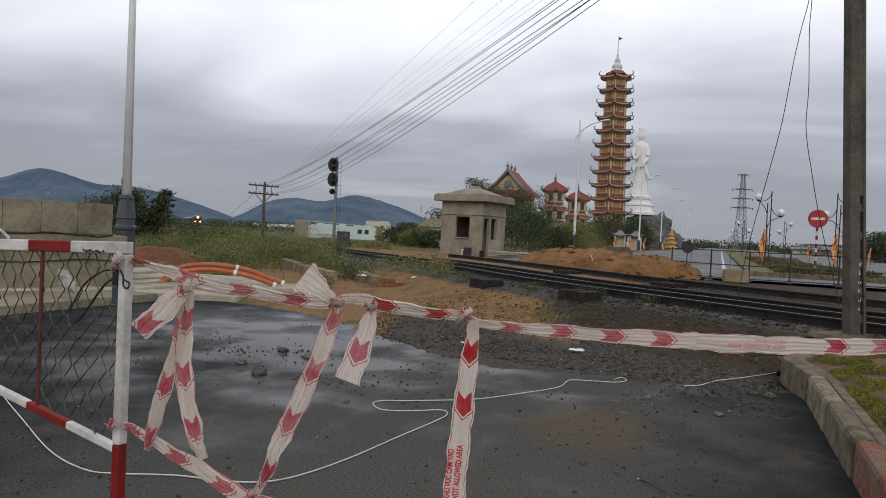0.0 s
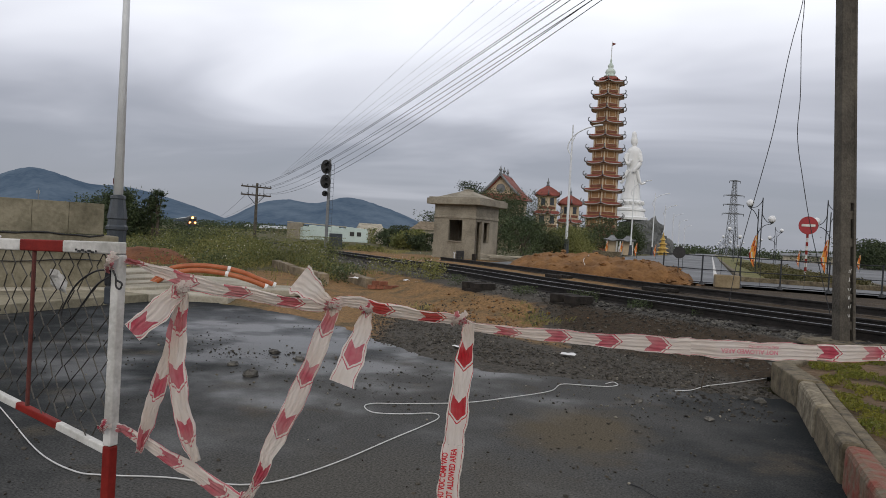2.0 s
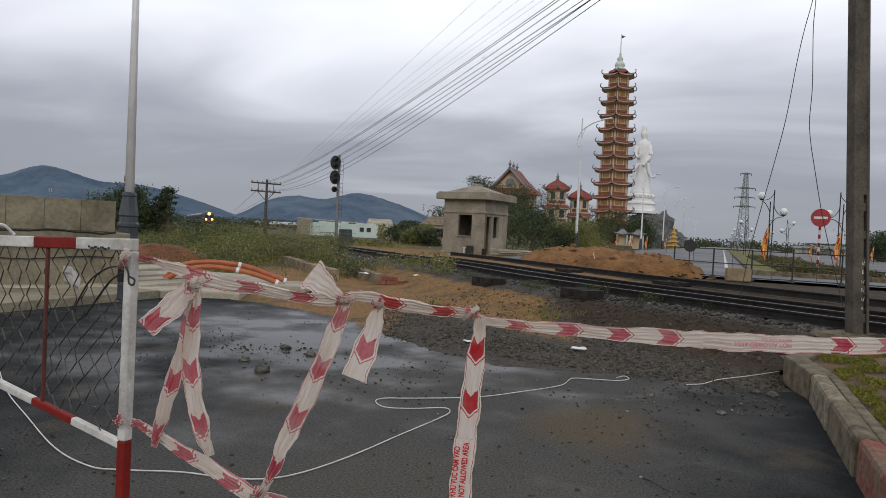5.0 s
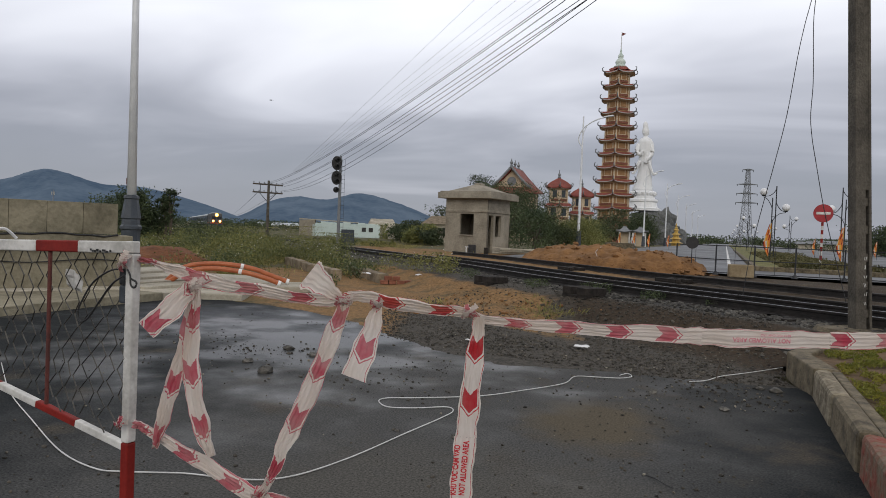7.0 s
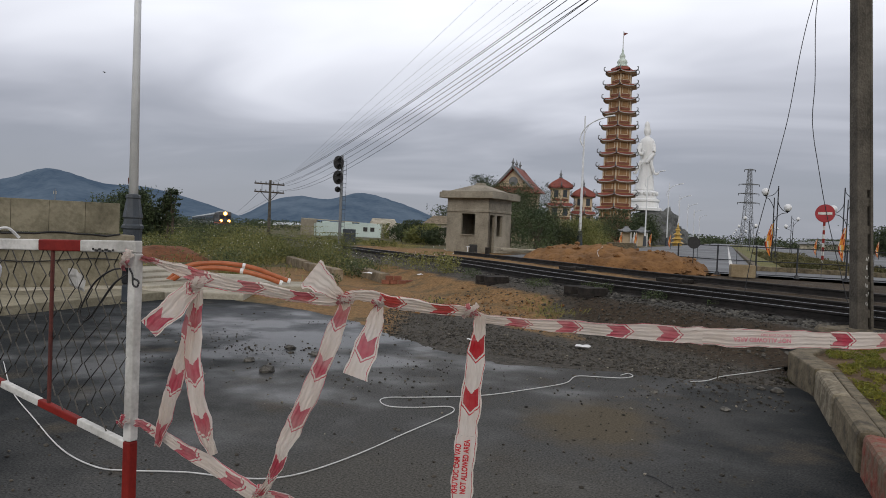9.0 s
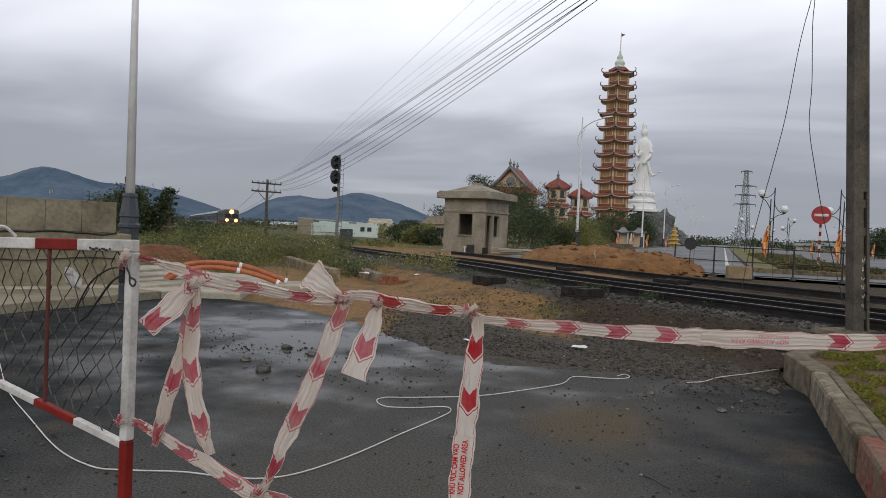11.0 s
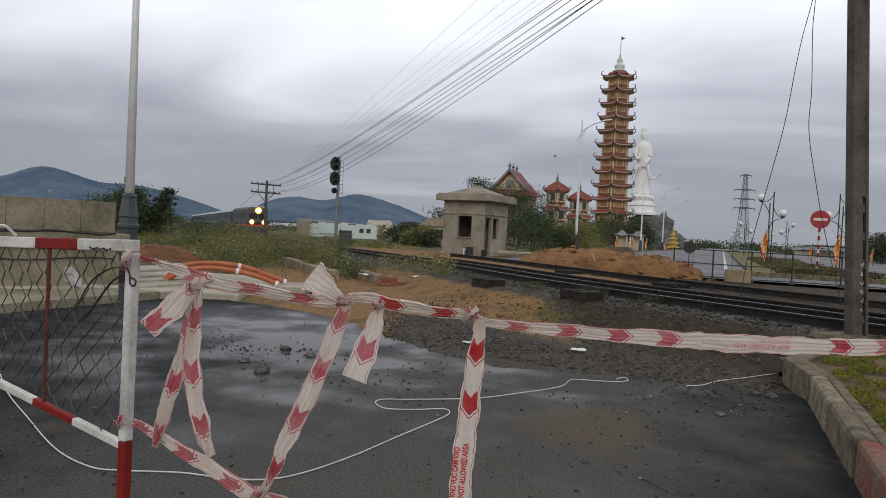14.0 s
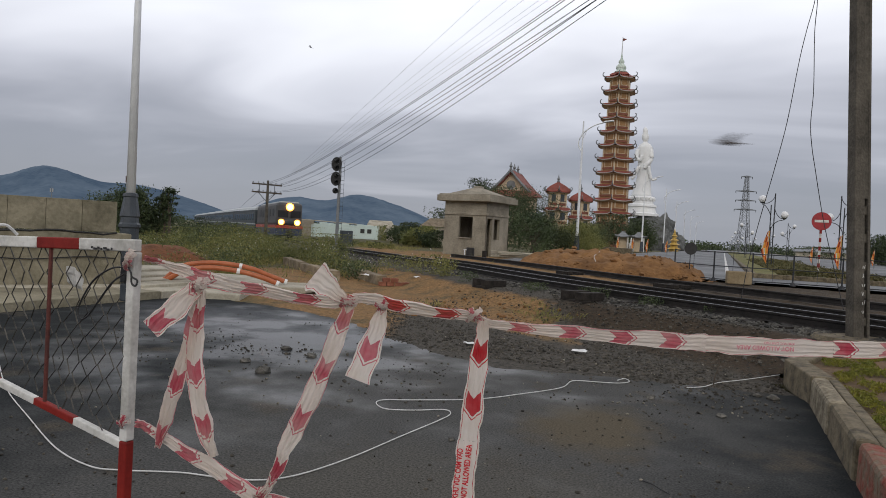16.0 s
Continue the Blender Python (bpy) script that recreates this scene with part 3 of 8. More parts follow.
def verge():
    """Gravelly and bare brown earth round the crossing, on both sides of the railway."""
    bm = bmesh.new()
    brown, gravel = bm.verts.layers.float.new("brown"), bm.verts.layers.float.new("gravel")
    damp = bm.verts.layers.float.new("damp")
    grid = {}
    for i, a in enumerate(np.arange(-12, 16.1, 0.3)):
        for j, d in enumerate(np.arange(3.5, 44, 0.3)):
            p, b = at(a, d), beside(a, d)
            if (p.x > 0.9 and p.y < 9.5) or p.y < 5.6 or p.x < -11 and d < 12:
                continue
            if p.x > -9 and p.y > 25.5 and b > 0 or p.x > 1 and p.y < 9.9:
                continue
            z = land(a, d) - 0.012 + 0.02 * noise.noise(Vector((a * 2.1, d * 2.1, 5)))
            lip = float(np.interp(p.x, [q[0] for q in ROAD_EDGE], [q[1] for q in ROAD_EDGE]))
            z = -0.05 if p.y < lip - 0.2 else max(z, -0.012)
            v = bm.verts.new((p.x, p.y, z))
            side = smooth(-2.2, -0.4, p.x + 0.35 * p.y)
            if b < 0:
                g = max(smooth(-1.7, -0.7, p.x + 0.35 * p.y) * smooth(-3.5, -4.5, b), smooth(-2.2, -1.4, b), 0.9 * side * smooth(0.8, 2.0, p.x + 0.35 * p.y))
                w = smooth(-8.5, -5.5, b) * (1 - smooth(20, 25, d))
            else:
                g = max(1 - smooth(0.9, 1.5, b), smooth(-3.5, -1.0, p.x) * 0.6)
                w = smooth(-7, -3, a) * (1 - 0.5 * smooth(36, 44, d)) * (1 - 0.45 * smooth(-3, 0, p.x))
            v[gravel], v[brown] = g, w
            # painted shade along the near bank foot; darker soil beyond the track
            v[damp] = 0.8 * smooth(0.7, 2.4, p.x + 0.35 * p.y) * smooth(-3.7, -3.0, b) * smooth(-1.0, -1.6, b) if b < 0 else 0.6 * smooth(-3.4, -1.4, p.x) * smooth(1.2, 2.2, b)
            grid[i, j] = v
    for (i, j), v in grid.items():
        q = [grid.get(k) for k in ((i, j), (i + 1, j), (i + 1, j + 1), (i, j + 1))]
        if all(q):
            bm.faces.new(q)
    setting("verge", bm, M["verge"], "dark gravel and trodden brown earth round the crossing", "earth", smooth=True)


def strip(path, prof):
    """A mesh of one cross-section carried along the line."""
    bm = bmesh.new()
    rings = []
    for i, p in enumerate(path):
        d = (path[min(i + 1, len(path) - 1)] - path[max(i - 1, 0)])
        s = Vector((d.y, -d.x, 0)).normalized()
        rings.append([bm.verts.new(p + s * u + Vector((0, 0, w))) for u, w in prof])
    for a, b in zip(rings, rings[1:]):
        for k in range(len(prof) - 1):
            bm.faces.new((a[k], a[k + 1], b[k + 1], b[k]))
    bmesh.ops.recalc_face_normals(bm, faces=bm.faces[:])
    return bm


def rail_prof(u, top=0.0, w=0.036):
    return [(u - 0.065, top - 0.14), (u - 0.06, top - 0.125), (u - 0.012, top - 0.11), (u - 0.012, top - 0.04), (u - w, top - 0.03), (u - w, top - 0.006),
            (u - w + 0.008, top), (u + w - 0.008, top), (u + w, top - 0.006), (u + w, top - 0.03), (u + 0.012, top - 0.04), (u + 0.012, top - 0.11), (u + 0.06, top - 0.125), (u + 0.065, top - 0.14)]


def railway():
    line = thing("railway_track", "single metre-gauge railway track on dark ballast", "railway", kind="structure")
    bm = strip(TRACK, [(-2.5, -0.55), (-1.35, -0.2), (-1.0, -0.17), (1.0, -0.17), (1.35, -0.2), (2.5, -0.55)])
    part("ballast_bed", bm, M["apron"], line, "dark ballast bed", smooth=True)
    for u in (-0.5, 0.5):
        part("rail", strip(TRACK, rail_prof(u)), M["rail"], line)
        part("rail_head", strip(TRACK, [(u - 0.026, 0.002), (u + 0.026, 0.002)]), M["rail_top"], line)
    bm = bmesh.new()
    box(bm, 1.9, 0.2, 0.15, bevel=0.012)
    me = part("sleeper", bm, M["sleeper"], line)
    s, first = 2.0, True
    while s < 62:
        p, q = on_track(s), on_track(s + 0.3)
        m = Matrix.Translation(p + Vector((0, 0, -0.29))) @ Matrix.Rotation(math.atan2(q.y - p.y, q.x - p.x) + math.pi / 2, 4, "Z")
        if first:
            me.matrix_local, first = m, False
        else:
            ob = new("sleeper", me.data); ob.parent = line; ob.matrix_local = m
        s += 0.62
    # loose ballast stones
    rng = np.random.RandomState(3)
    sp, sz = [], []
    for i in range(14000):
        s = rng.uniform(1, 40) ** 1.0
        u = rng.choice([rng.uniform(-2.6, -0.6), rng.uniform(-0.95, 0.95), 0.6 + 2.1 * rng.rand() ** 1.4], p=[0.2, 0.2, 0.6])
        p, q = on_track(s), on_track(s + 0.3)
        d = (q - p).normalized()
        c = p + Vector((d.y, -d.x, 0)) * -u
        h = -0.17 if abs(u) < 1.1 else -0.17 - (abs(u) - 1.1) * 0.25
        sp.append((c.x, c.y, c.z + h + 0.01)); sz.append(0.018 + 0.04 * rng.rand() ** 1.6)
    stones("ballast_stones", sp, sz, M["stones"], "loose grey ballast stones heaped along the track", 5)


def spare_rails():
    """Old rails laid on stacks of timber at both sides of the track."""
    for u, s0, s1, h in ((1.35, 3.0, 36.0, 0.01), (2.5, 4.0, 36.5, 0.13)):
        rail = thing("spare_rail", "long dark spare steel rail laid on timber stacks", "rail", group="spare rails")
        path = [on_track(s) for s in np.arange(s0, s1, 1.0)]
        part("rail_body", strip(path, rail_prof(u, h)), M["rail"], rail)


def timber_stacks():
    for a, d, z, tall, hh in ((3.6, 19.2, 0.40, 2, 0.16), (5.2, 15.5, 0.40, 2, 0.16), (1.12, 15.4, 0.03, 3, 0.42), (2.66, 12.8, 0.05, 3, 0.43)):
        c = at(a, d)
        k = float(np.interp(d, LD, RUN))
        p, q = on_track(k), on_track(k + 0.3)
        st = thing("timber_stack", "short stack of black sleeper timbers under a spare rail", "timber", group="timber stacks",
                   m=Matrix.Translation((c.x, c.y, z)) @ Matrix.Rotation(math.atan2(q.y - p.y, q.x - p.x), 4, "Z"))
        hgt = hh / tall
        for k in range(tall):
            for e in (-1, 1):
                bm = bmesh.new()
                if k % 2:
                    box(bm, 0.66, 0.16, hgt, Matrix.Translation((0, e * 0.17, k * hgt)), 0.01)
                else:
                    box(bm, 0.22, 0.52, hgt, Matrix.Translation((e * 0.2, 0, k * hgt)), 0.01)
                part("timber", bm, M["sleeper"], st)


def kerb_island():
    """A raised grass island with a heavy kerb at the road's edge."""
    k = thing("kerb", "heavy concrete kerb with worn red and white paint", "kerb", kind="structure")
    worn = mat("kerb_worn_white", (0.085, 0.067, 0.040), (0.305, 0.26, 0.18), 6, 0.85, fine=22, bump=0.9)
    ys = [7.3 - 1.17 * i for i in range(19)]
    for i, (y1, y0) in enumerate(zip(ys, ys[1:])):
        out = 0.012 * math.sin(i * 2.4 + 0.6)
        bm = bmesh.new()
        box(bm, 0.155, y1 - y0 - 0.022, 0.305, Matrix.Translation((0.8925 - out, (y0 + y1) / 2, -0.04)), 0.04)
        for v in bm.verts:
            v.co += 0.010 * noise.noise_vector(v.co * 7)
        part("kerb_stone", bm, (worn, M["kerb"], M["kerb_red"])[i % 3], k)
        bm = bmesh.new()
        box(bm, 0.085, y1 - y0 - 0.004, 0.30, Matrix.Translation((1.0, (y0 + y1) / 2, -0.045)), 0.012)
        part("kerb_backing", bm, M["kerb"], k)
    for n, (x0, y0, x1, y1) in enumerate(((0.92, 7.31, 0.775, 8.3), (0.775, 8.31, 1.0, 8.95), (1.0, 8.96, 1.7, 9.75), (1.7, 9.75, 2.8, 10.0), (2.8, 10.0, 4.0, 10.0))):
        bm = bmesh.new()
        L = math.hypot(x1 - x0, y1 - y0)
        box(bm, L + 0.06 * min(n, 1), 0.22, 0.305 - 0.004 * n, Matrix.Translation(((x0 + x1) / 2, (y0 + y1) / 2, -0.04)) @ Matrix.Rotation(math.atan2(y1 - y0, x1 - x0), 4, "Z"), 0.018)
        part("kerb_stone", bm, M["kerb"], k)
    bm = bmesh.new()
    grid = {}
    for i, x in enumerate(np.arange(0.79, 8.1, 0.17)):
        for j, y in enumerate(np.arange(-13.2, 10.2, 0.2)):
            if y > 9.0 and x < 0.9 + (y - 8.7) * 1.1 - 0.1 or x < 0.93 and y < 7.5:
                continue
            grid[i, j] = bm.verts.new((x, y, 0.225 + 0.035 * noise.noise(Vector((x * 1.7, y * 1.7, 1)))))
    for (i, j), v in grid.items():
        q = [grid.get(t) for t in ((i, j), (i + 1, j), (i + 1, j + 1), (i, j + 1))]
        if all(q):
            bm.faces.new(q)
    setting("grass_island", bm, mat("island_soil", (0.060, 0.042, 0.016), (0.150, 0.088, 0.045), 1.6, 0.95, fine=14, bump=1.0), "patchy grass and soil on a raised island", "grass", smooth=True)
    rng = np.random.RandomState(8)
    c = []
    while len(c) < 34000:
        x, y = rng.uniform(1.05, 3.2), rng.uniform(3.8, 9.8)
        w = noise.noise(Vector((x * 3.1, y * 3.1, 4))) + 0.5 * noise.noise(Vector((x * 9, y * 9, 8)))
        if w > -0.04 and not (y > 9 and x < 1 + (y - 8.7) * 1.1):
            c.append((x, y, 0.235 + rng.uniform(0, 0.02 + 0.08 * min(w, 0.6))))
    leaves("island_grass", c, rng.uniform(0.010, 0.028, len(c)), M["turf"], seed=3, tall=1.2, wide=0.25, label="short yellowing grass tufts on the island", category="grass", kind="stuff")


def left_wall():
    """Two-tier concrete retaining wall, seen end on past the gate."""
    w = thing("retaining_wall", "weathered two-tier concrete retaining wall", "wall", kind="structure")
    ang = math.degrees(math.atan2(9.45 - 7.88, -10.21 + 11.16))
    L0 = 9.0
    e = Vector((math.cos(radians(ang)), math.sin(radians(ang)), 0))
    end = Vector((-10.2, 9.45, 0))
    base = Matrix.Translation(end - e * L0 / 2) @ Matrix.Rotation(radians(ang), 4, "Z")
    for i in range(16):
        bm = bmesh.new()
        Lp = L0 / 16
        box(bm, Lp - 0.004, 0.5, 0.55, base @ Matrix.Translation((-L0 / 2 + Lp * (i + 0.5), 0.25 + 0.004 * (i % 3), 1.1)), 0.006)
        part("upper_panel", bm, M["wall_conc"], w)
    bm = bmesh.new()
    box(bm, L0 + 0.3, 0.72, 0.26, base @ Matrix.Translation((0.1, 0.3, 0.82)), 0.02)
    part("ledge", bm, M["wall_conc"], w)
    bm = bmesh.new()
    box(bm, L0 + 0.1, 0.6, 0.92, base @ Matrix.Translation((0.05, 0.32, -0.1)), 0.02)
    part("lower_wall", bm, M["wall_conc"], w)
    bm = bmesh.new()
    tube(bm, [base @ Vector((-L0 / 2 + i * L0 / 40, -0.065, 1.085 + 0.02 * math.sin(i * 1.1) + 0.012 * math.sin(i * 2.7))) for i in range(41)], 0.016, 5)
    part("ledge_cable", bm, M["black"], w, "slack black cable along the ledge")
    bm = bmesh.new()
    tube(bm, [base @ Vector((-L0 / 2 + i * L0 / 40, -0.01, 0.62 + 0.03 * math.sin(i * 0.7))) for i in range(41)], 0.01, 5)
    part("lower_cable", bm, M["black"], w, "slack black cable along the wall")
    bm = bmesh.new()
    box(bm, L0 + 0.5, 0.5, 0.2, base @ Matrix.Translation((0.2, -0.05, -0.05)), 0.03)
    part("footing", bm, M["concrete"], w)


def pavement_slabs():
    """Broken concrete slabs that lie between the wall and the asphalt."""
    s = thing("concrete_slabs", "broken flat concrete slabs beside the asphalt", "slab", kind="structure")
    for x0, x1, y0, y1, h in ((-9.05, -11.2, 3.0, 4.6, 0.13), (-9.05, -11.2, 4.61, 6.2, 0.12), (-9.05, -11.2, 6.21, 7.8, 0.135), (-9.06, -11.2, 7.81, 9.4, 0.125), (-9.04, -11.0, 9.41, 11.05, 0.13), (-9.55, -10.05, 9.5, 11.7, 0.19), (-10.08, -10.6, 9.6, 12.0, 0.21), (-10.63, -11.3, 10.1, 12.3, 0.25), (-11.33, -12.4, 10.6, 12.9, 0.30)):
        bm = bmesh.new()
        box(bm, abs(x1 - x0), y1 - y0, h + 0.1, Matrix.Translation(((x0 + x1) / 2, (y0 + y1) / 2, -0.1)) @ Matrix.Rotation(0.018 * math.sin(7 * y0), 4, "Z") @ Matrix.Rotation(0.010 * math.cos(5 * y1), 4, "Y"), 0.012)
        for v in bm.verts:
            v.co += 0.012 * noise.noise_vector(v.co * 3)
        # slabs along the wall take the darker concrete: dirt plus painted shade
        part("slab", bm, M["wall_conc" if y0 < 9.4 else "concrete"], s)
    for a, d, lx, ly, t, z, ti in ((-5.0, 13.2, 2.7, 1.6, 6, 0.0, 1.5), (-3.7, 14.6, 2.4, 1.4, -8, 0.02, -2), (-4.9, 15.4, 2.6, 1.7, 3, 0.06, 1), (-6.2, 14.6, 2.0, 1.8, 14, 0.03, 0), (2.05, 13.6, 1.5, 0.10, -57, 0.14, -2), (3.35, 11.75, 1.6, 0.10, -57, 0.16, 2)):
        bm = bmesh.new()
        box(bm, lx, ly, 0.13, place(a, d, z, t) @ Matrix.Rotation(radians(ti), 4, "Y"), 0.02)
        for v in bm.verts:
            v.co += 0.03 * noise.noise_vector(v.co * 2)
        part("slab", bm, M["concrete"], s)


def low_walls():
    """Two broken low walls of old foundations among the weeds."""
    for a0, d0, a1, d1, h in ((-5.49, 25.0, -2.75, 18.5, 0.25), (-3.66, 24.1, -1.45, 17.8, 0.23)):
        w = thing("low_wall", "broken low concrete foundation wall among the weeds", "wall", group="broken low walls")
        n = 5
        for k in range(n):
            p, q = at(a0, d0).lerp(at(a1, d1), k / n), at(a0, d0).lerp(at(a1, d1), (k + 1) / n)
            z = land(a0 + (a1 - a0) * (k + 0.5) / n, d0 + (d1 - d0) * (k + 0.5) / n)
            bm = bmesh.new()
            box(bm, (q - p).length - 0.004, 0.26, h + 0.15 + 0.015 * math.sin(k * 2.3), Matrix.Translation((p + q) / 2 + Vector((0, 0, z - 0.15))) @ Matrix.Rotation(math.atan2(q.y - p.y, q.x - p.x), 4, "Z"), 0.02)
            bmesh.ops.subdivide_edges(bm, edges=[e for e in bm.edges if e.calc_length() > 0.5], cuts=5, use_grid_fill=True)
            for v in bm.verts:
                v.co += 0.022 * noise.noise_vector(v.co * 2.2)
            part("wall_block", bm, M["foundation"], w)
    pile = thing("brick_pile", "few hollow red bricks at the end of the old wall", "bricks", Matrix.Translation(at(-1.42, 17.55, land(-1.42, 17.55))) @ Matrix.Rotation(TURN + 0.2, 4, "Z"))
    clay = mat("red_clay", (0.16, 0.055, 0.032), (0.27, 0.105, 0.062), 9, 0.9, fine=40, bump=0.5, per=0.3)
    for k, (x, y, z, r) in enumerate(((0, 0, 0, 0.0), (0.21, 0.02, 0, 0.1), (0.42, -0.03, 0, -0.1), (0.1, 0.02, 0.105, 0.05), (0.31, 0.0, 0.105, -0.06), (0.62, 0.1, 0, 0.6))):
        bm = bmesh.new()
        box(bm, 0.19, 0.11, 0.10, Matrix.Translation((x, y, z)) @ Matrix.Rotation(r, 4, "Z"), 0.006)
        part("brick", bm, clay, pile)


def far_road():
    """The road beyond the railway, with its kerbed median."""
    z = 0.36
    def quad(name, x0, y0, x1, y1, zz, material, label, cat):
        bm = bmesh.new()
        ys = np.linspace(y0, y1, 30)
        for a, b in zip(ys, ys[1:]):
            bm.faces.new([bm.verts.new(p) for p in ((x0, a, zz), (x1, a, zz), (x1, b, zz), (x0, b, zz))])
        bmesh.ops.remove_doubles(bm, verts=bm.verts[:], dist=1e-4)
        setting(name, bm, material, label, cat)
    quad("road_beyond", -9.5, 24.5, 22, 600, z + 0.03, M["old_road"], "wet grey avenue beyond the railway", "road")
    quad("lane_line", 0.12, 30, 0.27, 300, z + 0.036, M["white"], "white painted edge line", "road marking")
    md = thing("median", "kerbed grass median of the avenue", "median", kind="structure")
    y = 29.0
    bm = bmesh.new()
    box(bm, 4.9, 300, 0.14, Matrix.Translation((3.6, 29.2 + 150, z)), 0.0)
    part("median_soil", bm, mat("median_grass", (0.075, 0.088, 0.020), (0.185, 0.16, 0.05), 0.5, 0.95, fine=5, bump=0.8), md, "grassy soil")
    for x in (1.1, 6.1):
        for k in range(40):
            bm = bmesh.new()
            box(bm, 0.2, 1.98, 0.2, Matrix.Translation((x, 30 + 2 * k, z)), 0.02)
            part("kerb_stone", bm, M["kerb"], md)
    for k in range(5):
        bm = bmesh.new()
        box(bm, 1.02, 0.2, 0.2, Matrix.Translation((1.6 + k * 1.02, 28.9, z)), 0.02)
        part("kerb_stone", bm, M["kerb"], md)

    rng = np.random.RandomState(31)
    c = [(rng.uniform(2.1, 5.7), 30 + 45 * rng.rand() ** 1.6, 0) for k in range(9000)]
    c = [(x, y, 0.5 + rng.rand() * (0.10 + 0.30 * max(0, noise.noise(Vector((x * 0.3, y * 0.22, 3))) + 0.25)) * smooth(1.9, 2.7, x)) for x, y, _ in c]
    leaves("median_hedge", c, rng.uniform(0.04, 0.10, len(c)), M["hedge"], seed=7, label="low brownish shrubs and grass on the median", category="shrubs", kind="stuff")


ground()
asphalt()
verge()
railway()
spare_rails()
timber_stacks()
kerb_island()
left_wall()
pavement_slabs()
low_walls()
far_road()


# ---------------------------------------------------------------- swing gate and barrier tape
def gate():
    """Red and white tubular gate filled with chain link."""
    g = thing("swing_gate", "red and white steel barrier gate with rusty chain-link mesh", "gate")
    A, B = Vector((-1.805, 1.742, 0)), Vector((-2.52, 1.79, 0))
    e = (B - A).normalized()
    turn = math.atan2(e.y, e.x)

    def on(u, z):
        return A + e * u + Vector((0, 0, z))

    bands = ("white", "red")
    def bar(name, u0, z0, u1, z1, w, t, material):
        p, q = on(u0, z0), on(u1, z1)
        m = Matrix.Translation(p) @ (q - p).to_track_quat("X", "Z").to_matrix().to_4x4() @ Matrix.Translation(((q - p).length / 2, 0, -w / 2))
        bm = bmesh.new()
        box(bm, (q - p).length, t, w, m, 0.004)
        part(name, bm, M[material], g)

    # top bar and lower bar in painted bands
    top = [(-0.014, 0.258, "white"), (0.258, 0.482, "red"), (0.482, 0.78, "white"), (0.78, 1.0, "red"), (1.0, 1.6, "white")]
    for u0, u1, c in top:
        bar("top_bar", u0, 1.305 - 0.032 * u0, u1, 1.305 - 0.032 * u1, 0.040, 0.03, c)
    low = [(0.012, 0.253, "white"), (0.253, 0.467, "red"), (0.467, 0.685, "white"), (0.685, 0.905, "red"), (0.905, 1.6, "white")]
    for u0, u1, c in low:
        bar("lower_bar", u0, 0.640 + 0.172 * u0, u1, 0.640 + 0.172 * u1, 0.026, 0.024, c)
    for name, z0, z1, c in (("post", 0.66, 1.284, "white"), ("post_foot", 0.0, 0.659, "red")):
        bm = bmesh.new()
        box(bm, 0.034, 0.034, z1 - z0, Matrix.Translation(A + Vector((0, 0, z0))) @ Matrix.Rotation(turn, 4, "Z"), 0.005)
        part(name, bm, M[c], g)
    for u in (0.420, 1.2):
        bm = bmesh.new()
        tube(bm, [on(u, 1.275), on(u, 0.64 + 0.172 * u)], 0.007, 8)
        part("upright_rod", bm, M["rust"], g)
    bm = bmesh.new()
    box(bm, 0.055, 0.055, 1.25, Matrix.Translation(on(1.62, 0)) @ Matrix.Rotation(turn, 4, "Z"), 0.005)
    part("far_post", bm, M["white"], g)
    # chain link: woven zigzag wires
    bm = bmesh.new()
    rng = random.Random(2)
    step, n = 0.046, 35
    for k in range(n):
        u = 0.02 + k * step
        pts, z, i = [], 1.284 - 0.032 * u, 0
        floor_z = 0.655 + 0.172 * u
        while z > floor_z:
            side = 1 if (i + k) % 2 else -1
            x = u + side * step * 0.43 + rng.uniform(-0.006, 0.006)
            pts.append(on(x, z) + Vector((0, 0.004 * side + 0.012 * math.sin(u * 7 + z * 5), 0)) + e * 0.012 * math.sin(z * 9 + u * 3))
            z -= 0.043
            i += 1
        tube(bm, pts, 0.0027, 4)
    part("chain_link", bm, M["wire"], g, "rusty sagging chain-link mesh")
    for k in range(7):
        bm = bmesh.new()
        box(bm, 0.006 + 0.004 * (k % 3), 0.003, 0.007, Matrix.Translation(on(0.085 + 0.016 * k, 1.286 - 0.004 * (k % 2))) @ Matrix.Rotation(turn, 4, "Z") @ Matrix.Translation((0, 0.0215, 0)))
        part("stencil_mark", bm, M["black"], g, "worn black stencil mark")
    # ties
    bm = bmesh.new()
    box(bm, 0.026, 0.03, 0.085, Matrix.Translation(on(0.035, 1.180)) @ Matrix.Rotation(turn, 4, "Z"), 0.004)
    part("latch", bm, M["steel_dark"], g)
    bm = bmesh.new()
    box(bm, 0.030, 0.026, 0.060, Matrix.Translation(on(0.036, 1.118)) @ Matrix.Rotation(turn, 4, "Z"), 0.006)
    part("padlock", bm, M["plinth"], g, "dull grey-green padlock")
    bm = bmesh.new()
    for pts in ([(0.0, 1.235), (0.07, 1.225), (0.15, 1.18), (0.205, 1.11), (0.222, 1.07), (0.205, 1.045), (0.17, 1.06), (0.12, 1.115), (0.06, 1.18), (0.0, 1.215)], [(-0.012, 1.235), (-0.026, 1.215), (-0.030, 1.185), (-0.048, 1.178), (-0.055, 1.195), (-0.030, 1.205)]):
        tube(bm, [on(p[0], p[1]) + Vector((0, -0.035, 0)) for p in spline(pts, 6)], 0.0032, 6)
    part("tie_wire", bm, M["black"], g, "looped black tie wire")
    bm = bmesh.new()
    bmesh.ops.create_grid(bm, x_segments=8, y_segments=6, size=0.040)
